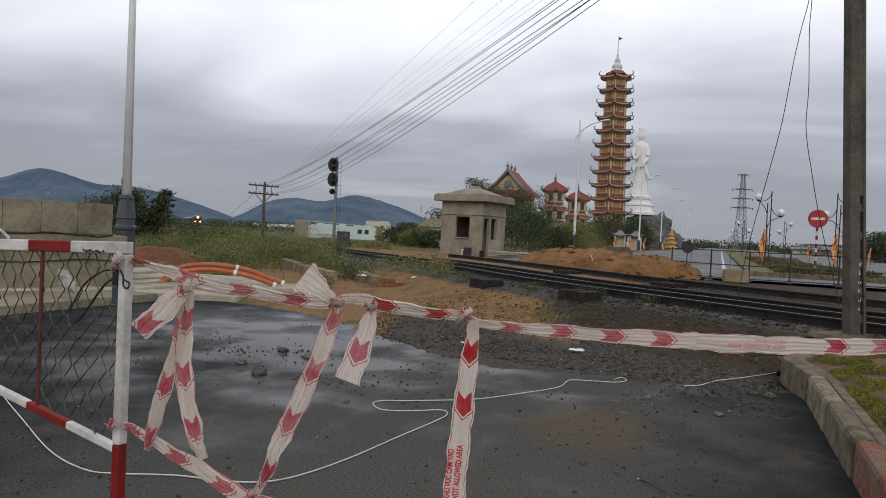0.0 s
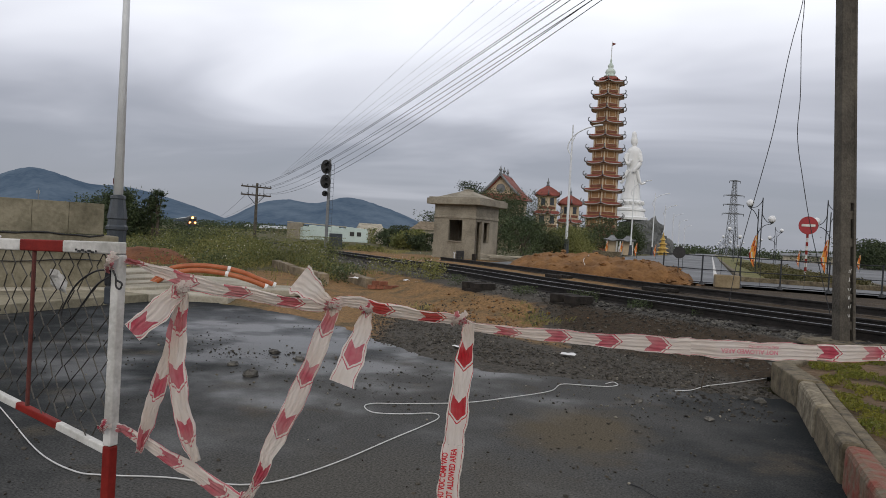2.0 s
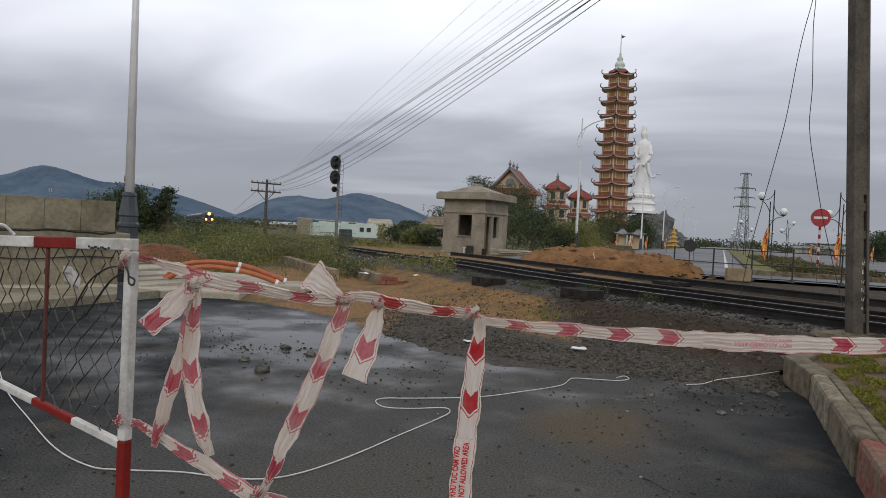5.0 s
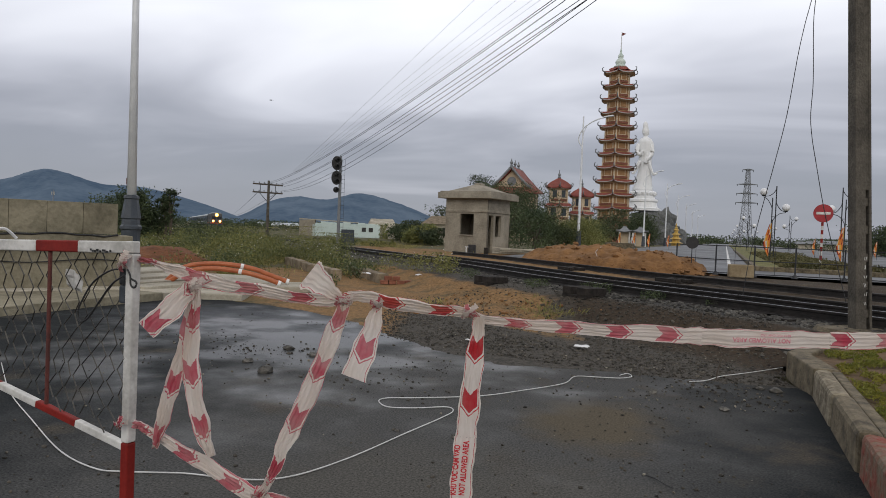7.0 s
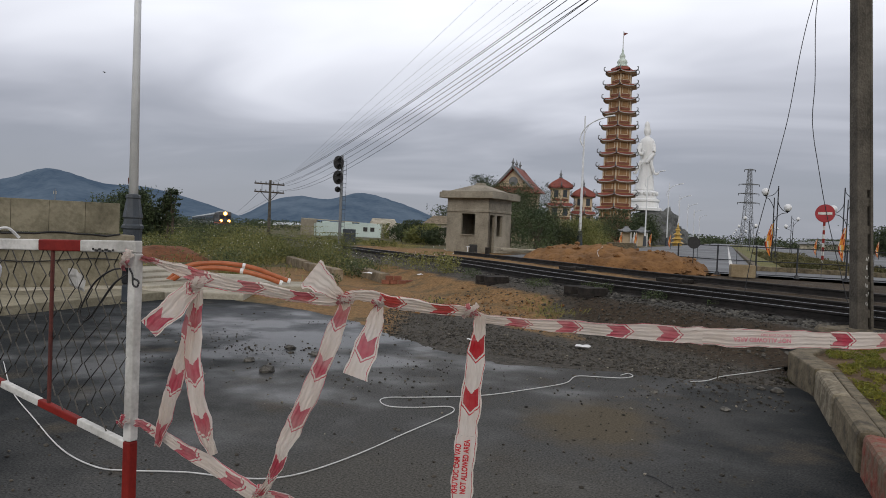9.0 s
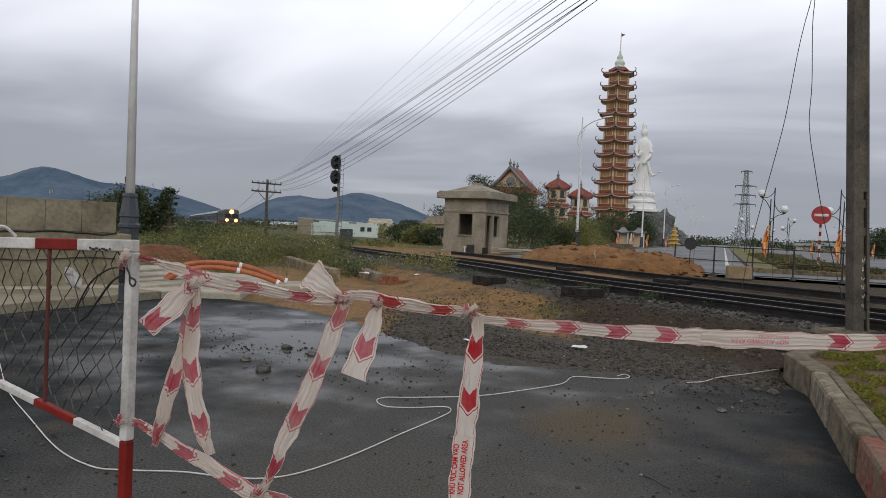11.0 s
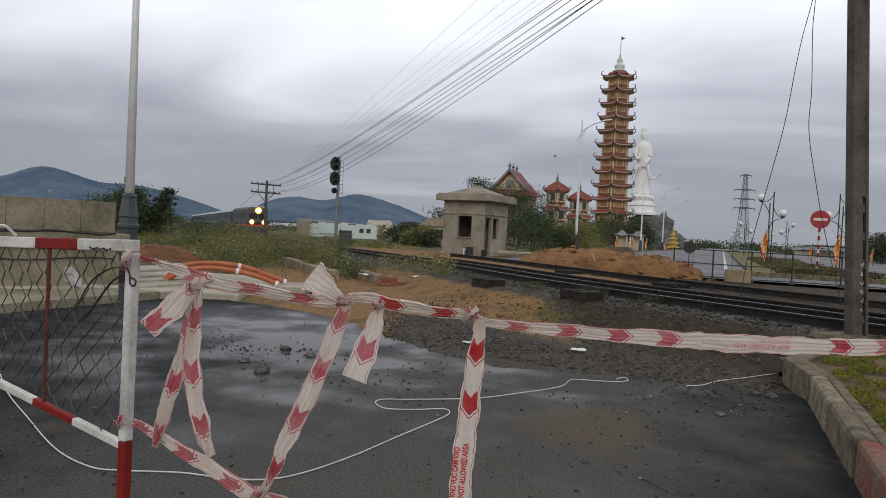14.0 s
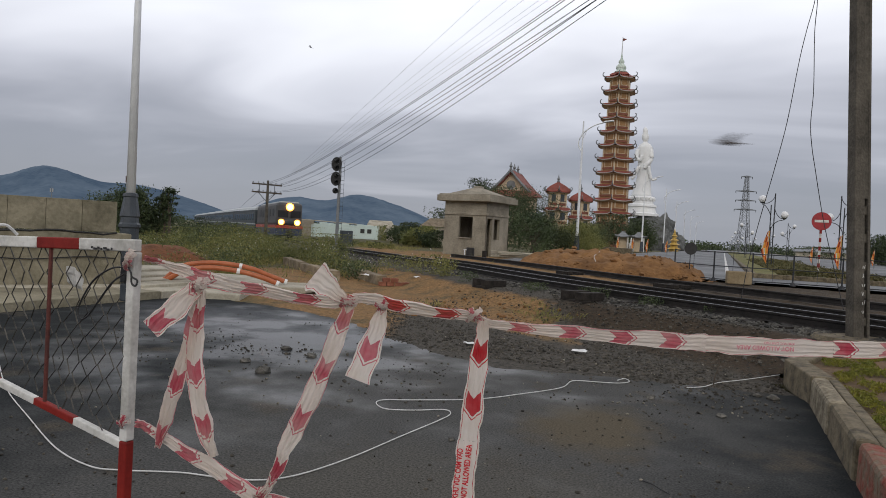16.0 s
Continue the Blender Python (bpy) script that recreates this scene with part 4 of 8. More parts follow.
    for v in bm.verts:
        v.co = on(0.325, 1.170) + e * (v.co.x * 0.95 + 0.1 * v.co.y) + Vector((0, 0.03 + 0.02 * noise.noise(v.co * 30), v.co.y * 0.75 + 0.25 * v.co.x + 0.01 * noise.noise(v.co * 22)))
    bmesh.ops.solidify(bm, geom=bm.faces[:], thickness=0.001)
    part("caught_sheet", bm, M["pale_trim"], g, "torn pale plastic sheet caught in the mesh")


def ribbon(name, pts, parent, face=(0.38, -0.93, 0.0), plain=False, twist=0.0, seed=0, start=0.0, crease=0.004, film="film"):
    """A strip of thin film along points (x, y, z, width), with lengthwise creases."""
    P = spline(pts, 7)
    n = len(P)
    bm = bmesh.new()
    uvl = bm.loops.layers.uv.new("film")
    rng = random.Random(seed)
    rows, us, run = [], [], start
    K = 20
    for i, p in enumerate(P):
        c = Vector(p[:3])
        t = (Vector(P[min(i + 1, n - 1)][:3]) - Vector(P[max(i - 1, 0)][:3])).normalized()
        if i:
            run += (c - Vector(P[i - 1][:3])).length
        f = Vector(face)
        s = t.cross(f).normalized()
        nn = s.cross(t).normalized()
        row = []
        for k in range(K + 1):
            v = k / K - 0.5
            squeeze = min(1.0, max(0.0, 0.075 - p[3]) / 0.055)
            bulge = crease * (1 + 1.1 * squeeze) * (math.sin(k * 1.38 + i * 0.16 + seed) + 0.6 * math.sin(k * 2.22 + seed * 2 + i * 0.31) + 0.45 * math.sin(k * 2.9 + i * 0.11 + seed * 5))
            wob = 1 + 0.07 * math.sin(i * 0.7 + seed)
            fray = 0.0012 * math.sin(i * 1.9 + seed * 3 + k) + 0.0016 * math.sin(i * 0.83 + seed)
            row.append(bm.verts.new(c + s * (v * p[3] * wob + fray) + nn * (bulge + twist * v * math.sin(i * 0.25) * p[3])))
        rows.append(row); us.append(run)
    def cross(i, k):
        """Across the film; a gathered length shows part of its width."""
        return 0.5 + (k / K - 0.5) * min(1.0, max(0.82, P[i][3] / 0.068)) + 0.10 * math.sin(seed * 1.7) * max(0.0, 1 - P[i][3] / 0.068)

    for i in range(n - 1):
        for k in range(K):
            f = bm.faces.new((rows[i][k], rows[i][k + 1], rows[i + 1][k + 1], rows[i + 1][k]))
            for l, (u, v) in zip(f.loops, ((us[i], cross(i, k)), (us[i], cross(i, k + 1)), (us[i + 1], cross(i + 1, k + 1)), (us[i + 1], cross(i + 1, k)))):
                l[uvl].uv = (0.105 if plain else u, v)
    return part(name, bm, M[film], parent, smooth=True)


def knot(parent, c, r, seed):
    """A knot: short folded wraps of the film crossing over a small gathered core."""
    rng = random.Random(seed * 7 + 1)
    bm = bmesh.new()
    uvl = bm.loops.layers.uv.new("film")
    bmesh.ops.create_icosphere(bm, subdivisions=3, radius=1)
    for v in bm.verts:
        d = noise.noise(v.co * 2.1 + Vector((seed, 0, 0)))
        g = math.sin(11 * math.atan2(v.co.y, v.co.x) + 2.5 * v.co.z + 3 * d)
        v.co = Vector(c) + Vector((v.co.x, v.co.y * 0.8, v.co.z * 1.2)) * r * 0.55 * (0.88 + 0.35 * d + 0.10 * g * (1 - v.co.z * v.co.z))
    for f in bm.faces:
        for l in f.loops:
            q = l.vert.co - Vector(c)
            l[uvl].uv = (q.z * 3.0 + 0.1 * seed, 0.5 + q.x * 9)
    part("knot", bm, M["film"], parent, smooth=True)
    near = Vector((0.38, -0.93, 0))
    for k in range(4):
        a = rng.uniform(0, math.pi)
        d = Vector((0.93 * math.cos(a), 0.38 * math.cos(a), math.sin(a)))
        o = Vector(c) + near * r * (0.25 + 0.12 * k)
        reach = r * rng.uniform(0.75, 1.35)
        pts = [(*(o + d * reach * u - near * r * 0.75 * u * u), r * w) for u, w in ((-1.0, 0.5), (-0.5, 0.62), (0.0, 0.42), (0.5, 0.6), (1.0, 0.75))]
        ribbon("wrap", pts, parent, seed=seed * 3 + k, start=rng.uniform(0, 0.17), crease=0.0004)


def text_mesh(words, size):
    cu = bpy.data.curves.new("words", "FONT")
    cu.body, cu.size, cu.align_x, cu.align_y = words, size, "LEFT", "CENTER"
    cu.offset = size * 0.034
    ob = bpy.data.objects.new("words", cu)
    scene.collection.objects.link(ob)
    bpy.context.view_layer.update()
    me = bpy.data.meshes.new_from_object(ob.evaluated_get(bpy.context.evaluated_depsgraph_get()))
    bpy.data.objects.remove(ob)
    bpy.data.curves.remove(cu)
    return me


def barrier_tape():
    t = thing("barrier_tape", "worn red and white plastic barrier tape tied to the gate", "barrier tape")
    ribbon("span", [(-1.790, 1.751, 1.270, 0.019), (-1.722, 1.781, 1.251, 0.024), (-1.646, 1.816, 1.224, 0.049), (-1.551, 1.857, 1.198, 0.049), (-1.413, 1.917, 1.178, 0.038), (-1.257, 1.983, 1.155, 0.038), (-1.168, 2.023, 1.162, 0.041)], t, seed=1, start=0.00, crease=0.0042, twist=0.3)
    ribbon("span", [(-1.168, 2.023, 1.166, 0.038), (-1.115, 2.053, 1.174, 0.038), (-1.038, 2.092, 1.157, 0.042), (-0.917, 2.149, 1.139, 0.038), (-0.796, 2.207, 1.131, 0.031)], t, seed=2, start=0.04, crease=0.0042, film="film_new")
    ribbon("span", [(-0.796, 2.207, 1.131, 0.027), (-0.728, 2.249, 1.106, 0.029), (-0.571, 2.328, 1.094, 0.039), (-0.358, 2.429, 1.084, 0.047), (-0.142, 2.532, 1.077, 0.059), (-0.061, 2.580, 1.073, 0.061)], t, seed=3, start=0.02, crease=0.0022)
    ribbon("printed_span", [(-0.064, 2.574, 1.073, 0.061), (0.076, 2.647, 1.070, 0.063), (0.223, 2.718, 1.071, 0.061), (0.353, 2.782, 1.073, 0.060)], t, seed=4, start=0.12, crease=0.0022, plain=True)
    ribbon("span", [(0.353, 2.782, 1.073, 0.060), (0.539, 2.883, 1.076, 0.056), (0.772, 3.004, 1.088, 0.057), (0.988, 3.117, 1.100, 0.057)], t, seed=5, start=0.15, crease=0.0022)
    ribbon("loose_end", [(-1.602, 1.804, 1.188, 0.041), (-1.613, 1.770, 1.162, 0.062), (-1.641, 1.728, 1.108, 0.076), (-1.682, 1.681, 1.052, 0.064)], t, seed=6, start=0.20, crease=0.0042)
    ribbon("loose_end", [(-1.598, 1.805, 1.176, 0.030), (-1.607, 1.792, 1.087, 0.041), (-1.621, 1.777, 0.976, 0.044), (-1.645, 1.757, 0.847, 0.051), (-1.662, 1.741, 0.747, 0.037), (-1.674, 1.727, 0.665, 0.016)], t, seed=7, start=0.24, crease=0.0042, twist=0.3)
    ribbon("loose_end", [(-1.588, 1.798, 1.177, 0.030), (-1.590, 1.788, 1.070, 0.040), (-1.589, 1.779, 0.961, 0.062), (-1.567, 1.778, 0.835, 0.059), (-1.532, 1.782, 0.728, 0.047), (-1.497, 1.788, 0.649, 0.022)], t, seed=8, start=0.28, crease=0.0042, twist=0.3)
    ribbon("hanging_length", [(-1.162, 2.014, 1.150, 0.041), (-1.186, 1.988, 1.047, 0.056), (-1.224, 1.955, 0.908, 0.059), (-1.265, 1.920, 0.779, 0.061), (-1.296, 1.891, 0.689, 0.051), (-1.313, 1.868, 0.610, 0.036), (-1.336, 1.843, 0.550, 0.029), (-1.372, 1.813, 0.480, 0.040)], t, seed=9, start=0.32, crease=0.0042)
    ribbon("loose_end", [(-1.161, 2.015, 1.152, 0.016), (-1.192, 2.000, 1.178, 0.044), (-1.224, 1.986, 1.204, 0.072), (-1.256, 1.972, 1.230, 0.098), (-1.272, 1.964, 1.243, 0.112)], t, seed=10, start=0.36, crease=0.0030, plain=True)
    ribbon("loose_end", [(-1.058, 2.057, 1.146, 0.026), (-1.067, 2.040, 1.081, 0.060), (-1.086, 2.020, 0.997, 0.078), (-1.108, 1.997, 0.909, 0.085)], t, seed=11, start=0.40, crease=0.0022)
    ribbon("hanging_length", [(-0.757, 2.211, 1.118, 0.034), (-0.758, 2.205, 1.062, 0.046), (-0.764, 2.196, 0.948, 0.063), (-0.770, 2.185, 0.816, 0.070), (-0.774, 2.177, 0.718, 0.072)], t, seed=12, start=0.09, crease=0.0022, film="film_new")
    ribbon("printed_length", [(-0.774, 2.177, 0.718, 0.072), (-0.778, 2.167, 0.610, 0.072), (-0.779, 2.158, 0.499, 0.071), (-0.784, 2.147, 0.369, 0.071)], t, seed=13, start=0.48, crease=0.0022, plain=True, film="film_new")
    ribbon("lower_span", [(-1.773, 1.732, 0.731, 0.026), (-1.723, 1.743, 0.713, 0.030), (-1.620, 1.774, 0.657, 0.041), (-1.508, 1.809, 0.599, 0.048), (-1.398, 1.843, 0.533, 0.048), (-1.290, 1.878, 0.511, 0.040), (-1.182, 1.912, 0.481, 0.040)], t, seed=14, start=0.52, crease=0.0042)
    for c, r, s in (((-1.598, 1.795, 1.19), 0.028, 1), ((-1.165, 2.012, 1.16), 0.026, 2), ((-1.062, 2.05, 1.153), 0.018, 5), ((-0.79, 2.20, 1.135), 0.026, 3), ((-1.805, 1.70, 1.262), 0.027, 4), ((-1.80, 1.70, 0.733), 0.020, 6), ((-1.352, 1.838, 0.535), 0.026, 7)):
        knot(t, c, r, s)
    red = mat("printed_red", (0.50, 0.012, 0.02), (0.6, 0.02, 0.03), 30, 0.5, bump=0)
    for words, dx in (("KHU VUC CAM VAO", -0.0165), ("NOT ALLOWED AREA", 0.0115)):
        me = text_mesh(words, 0.0262)
        me.materials.append(red)
        ob = new("printed_line", me)
        ob.parent = t
        base = Vector((-0.789 + dx * 0.93, 2.164 + dx * 0.38, 0.528)) + Vector((0.38, -0.93, 0)) * 0.010
        ob.matrix_local = Matrix.Translation(base) @ Matrix.Rotation(TURN, 4, "Z") @ Matrix.Rotation(radians(90), 4, "X") @ Matrix.Rotation(radians(87), 4, "Z") @ Matrix.Diagonal((0.70, 1.0, 1, 1))
    pink = mat("faded_print", (0.62, 0.16, 0.22), (0.72, 0.42, 0.42), 20, 0.5, bump=0)
    for words, dz, size in (("NOT ALLOWED AREA", -0.006, 0.021), ("KHU VUC CAM VAO", 0.012, 0.012)):
        me = text_mesh(words, size)
        me.materials.append(pink)
        ob = new("printed_line", me)
        ob.parent = t
        base = Vector((0.215, 2.731, 1.073 + dz)) + Vector((0.38, -0.93, 0)) * 0.022
        ob.matrix_local = Matrix.Translation(base) @ Matrix.Rotation(radians(26.5), 4, "Z") @ Matrix.Rotation(radians(90), 4, "X") @ Matrix.Rotation(radians(180), 4, "Z")
    return t


gate()
TAPE = barrier_tape()


# ---------------------------------------------------------------- railway things
def railway_signal():
    s = thing("railway_signal", "black three-headed railway signal on a grey steel post", "railway signal", place(-7.18, 48, 0.1, 25))
    bm = bmesh.new()
    cone(bm, 0.11, 0.085, 6.2, seg=12)
    part("post", bm, M["grey_orn"], s)
    for z, h in ((5.66, 0.52), (4.66, 0.52), (3.84, 0.25)):
        bm = bmesh.new()
        m = Matrix.Translation((-0.3, -0.12, z)) @ Matrix.Rotation(radians(90), 4, "X")
        cone(bm, 0.36 if h > 0.4 else 0.2, 0.36 if h > 0.4 else 0.2, 0.06, m @ Matrix.Diagonal((1, 1.35 if h > 0.4 else 1, 1, 1)), 20)
        hd = part("signal_head", bm, M["black"], s, "black oval backing board")
        for dz in ((-0.22, 0.22) if h > 0.4 else (0,)):
            bm = bmesh.new()
            cone(bm, 0.12, 0.11, 0.22, Matrix.Translation((-0.3, -0.18, z + dz)) @ Matrix.Rotation(radians(90), 4, "X"), 12, caps=False)
            part("hood", bm, M["steel_dark"], hd)
        bm = bmesh.new()
        box(bm, 0.3, 0.05, 0.06, Matrix.Translation((-0.12, -0.05, z - 0.03)))
        part("bracket", bm, M["steel_dark"], s)
    bm = bmesh.new()
    for x in (0.14, 0.36):
        tube(bm, [(x, 0.1, 0.2), (x, 0.1, 6.0)], 0.01, 5)
    for k in range(19):
        tube(bm, [(0.14, 0.1, 0.4 + 0.3 * k), (0.36, 0.1, 0.4 + 0.3 * k)], 0.012, 4)
    part("ladder", bm, M["plinth"], s)
    bm = bmesh.new()
    box(bm, 0.8, 0.5, 1.15, Matrix.Translation((0.75, 0.2, 0.0)), 0.02)
    part("relay_box", bm, M["plinth"], s)


ARMS = [(-1.3, 0.28), (-0.8, 0.28), (0.8, 0.28), (1.3, 0.28), (-1.2, -0.42), (1.2, -0.42)]
POLE_A, POLE_B = Vector((-36.7, 49.93, 0)), Vector((4.55, 3.1, 0))


def telegraph_pole():
    d = (POLE_B - POLE_A).normalized()
    t = thing("telegraph_pole", "dark timber telegraph pole with two crossarms", "utility pole", Matrix.Translation(POLE_A) @ Matrix.Rotation(math.atan2(d.y, d.x) - math.pi / 2 + 0.35, 4, "Z"))
    bm = bmesh.new()
    cone(bm, 0.15, 0.1, 5.15, seg=10)
    part("pole", bm, M["pole"], t)
    for z in (4.75, 4.05):
        bm = bmesh.new()
        box(bm, 2.75, 0.1, 0.12, Matrix.Translation((0, -0.13, z)), 0.01)
        arm = part("crossarm", bm, M["bark"], t)
        for x in (-1.3, -0.8, -0.35, 0.35, 0.8, 1.3):
            bm = bmesh.new()
            lathe(bm, [(0.02, 0.1), (0.03, 0.16), (0.06, 0.18), (0.05, 0.24), (0.02, 0.27)], 8, Matrix.Translation((x, -0.13, z)))
            part("insulator", bm, M["grey_orn"], arm)
    bm = bmesh.new()
    for s in (-1, 1):
        tube(bm, [(0, -0.1, 3.3), (s * 0.75, -0.13, 4.05)], 0.03, 5)
        tube(bm, [(s * 0.7, -0.13, 4.1), (s * 0.7, -0.13, 4.75)], 0.025, 5)
    part("brace", bm, M["steel_dark"], t)


def overhead_wires():
    """Wires along the railway, from the pole to one that stands out of view."""
    side = Vector((0.72, 0.69, 0)).normalized()
    for u, z, v, w, sag in ((-0.8, 4.75, 0.005, 5.978, 0.871), (-0.35, 4.75, 0.0, 5.915, 0.757), (0.35, 4.75, 0.006, 5.989, 0.884), (0.8, 4.73, 0.005, 5.707, 0.649), (1.3, 4.71, 0.012, 5.743, 0.706), (0.8, 4.3, 0.026, 5.994, 1.078), (1.3, 4.3, 0.032, 5.957, 1.093)):
        a, b = POLE_A + side * u + Vector((0, 0, z)), POLE_B + side * v + Vector((0, 0, w))
        pts = []
        for i in range(41):
            f = i / 40
            p = a.lerp(b, f); p.z -= 4 * sag * f * (1 - f)
            pts.append(p)
        bm = bmesh.new()
        tube(bm, pts, 0.010, 5, 0.006)
        tagged(part("overhead_wire", bm, M["line"]), "black wire hung along the railway", "wire", "overhead wires")
    for k, (x, y, z) in enumerate(((-6.13, 30.24, 16.36), (-5.01, 30.68, 15.89), (-4.43, 30.91, 15.58), (-3.74, 31.18, 15.43), (-3.39, 31.32, 15.35))):
        a, b = Vector((-87.2 + 0.3 * k, 126.9 + 0.1 * k, 12.9)), Vector((x, y, z))
        bm = bmesh.new()
        tube(bm, [a.lerp(b, i / 30) - Vector((0, 0, 0.6 * (i / 30) * (1 - i / 30))) for i in range(31)], 0.020, 4, 0.009)
        tagged(part("high_wire", bm, M["thin_line"]), "thin pale power line high overhead", "wire", "high wires")
    # the line's other end behind the wall
    for u in (-0.8, 0.8):
        a, b = POLE_A + side * u + Vector((0, 0, 4.2)), at(-79, 262, 4.2) + side * u
        bm = bmesh.new()
        tube(bm, [a.lerp(b, i / 12) - Vector((0, 0, 1.5 * (i / 12) * (1 - i / 12))) for i in range(13)], 0.02, 4)
        tagged(part("overhead_wire", bm, M["line"]), "black wire running on along the railway", "wire", "overhead wires")


def big_pole():
    """Tapered concrete pole with slots down one side."""
    m = Matrix.Translation((1.665, 10.39, 0.25)) @ Matrix.Rotation(radians(-3.0), 4, "Y") @ Matrix.Rotation(TURN + radians(4), 4, "Z") @ Matrix.Diagonal((0.84, 0.84, 1, 1))
    p = thing("concrete_pole", "tall weathered concrete utility pole with slotted side", "utility pole", m)
    H = 9.0
    bm = bmesh.new()
    box(bm, 0.175, 0.2, H, Matrix.Translation((-0.045, 0, 0)), 0.012)
    for v in bm.verts:
        v.co.x = 0.03 + (v.co.x - 0.03) * (1 - 0.3 * v.co.z / H); v.co.y *= 1 - 0.2 * v.co.z / H
    part("shaft", bm, M["pole"], p)
    bm = bmesh.new()
    box(bm, 0.045, 0.19, H, Matrix.Translation((0.115, 0, 0)), 0.01)
    part("side_flange", bm, M["pole"], p)
    z = 0.25
    k = 0
    while z < 8.4:
        bm = bmesh.new()
        box(bm, 0.055, 0.13, 0.11, Matrix.Translation((0.07, 0.0, z)), 0.008)
        part("rung_block", bm, M["pole"], p)
        z += 0.36; k += 1
    bm = bmesh.new()
    box(bm, 0.06, 0.17, H - 1.9, Matrix.Translation((0.07, 0.0, 1.9)))
    part("upper_web", bm, M["pole"], p)
    rng = random.Random(4)
    for i in range(6):
        for j in range(2):
            bm = bmesh.new()
            box(bm, 0.008, 0.004, 0.03 + 0.03 * rng.random(), Matrix.Translation((0.012 + j * 0.02, -0.101, 0.42 + i * 0.115)) @ Matrix.Rotation(rng.uniform(-0.5, 0.5), 4, "Y"))
            part("painted_mark", bm, M["white"], p, "rubbed white paint mark")
    bm = bmesh.new()
    cone(bm, 0.62, 0.5, 0.12, Matrix.Translation((1.66, 10.38, 0.24)), 24)
    setting("pole_footing", bm, M["kerb"], "round concrete footing of the utility pole", "footing")


def hanging_wires():
    for pts in ([(1.21, 13.1, 6.11), (1.14, 13.1, 5.56), (1.05, 13.1, 5.1), (0.97, 13.1, 4.58), (0.85, 13.1, 3.59), (0.69, 13.1, 2.73), (0.52, 13.1, 1.9), (0.39, 13.1, 1.16), (0.29, 13.1, 0.32)],
                [(1.18, 13.1, 6.12), (1.19, 13.1, 5.56), (1.18, 13.1, 5.09), (1.22, 13.1, 4.15), (1.21, 13.1, 3.58), (1.25, 13.1, 3.2), (1.32, 13.1, 2.83), (1.47, 13.1, 2.08), (1.63, 13.1, 1.43), (1.79, 13.1, 0.83), (1.93, 13.1, 0.30)]):
        bm = bmesh.new()
        tube(bm, [Vector(p) for p in spline(pts, 8)], 0.0065, 5)
        tagged(part("hanging_wire", bm, M["line"]), "slack black wire hanging from above", "wire", "hanging wires")


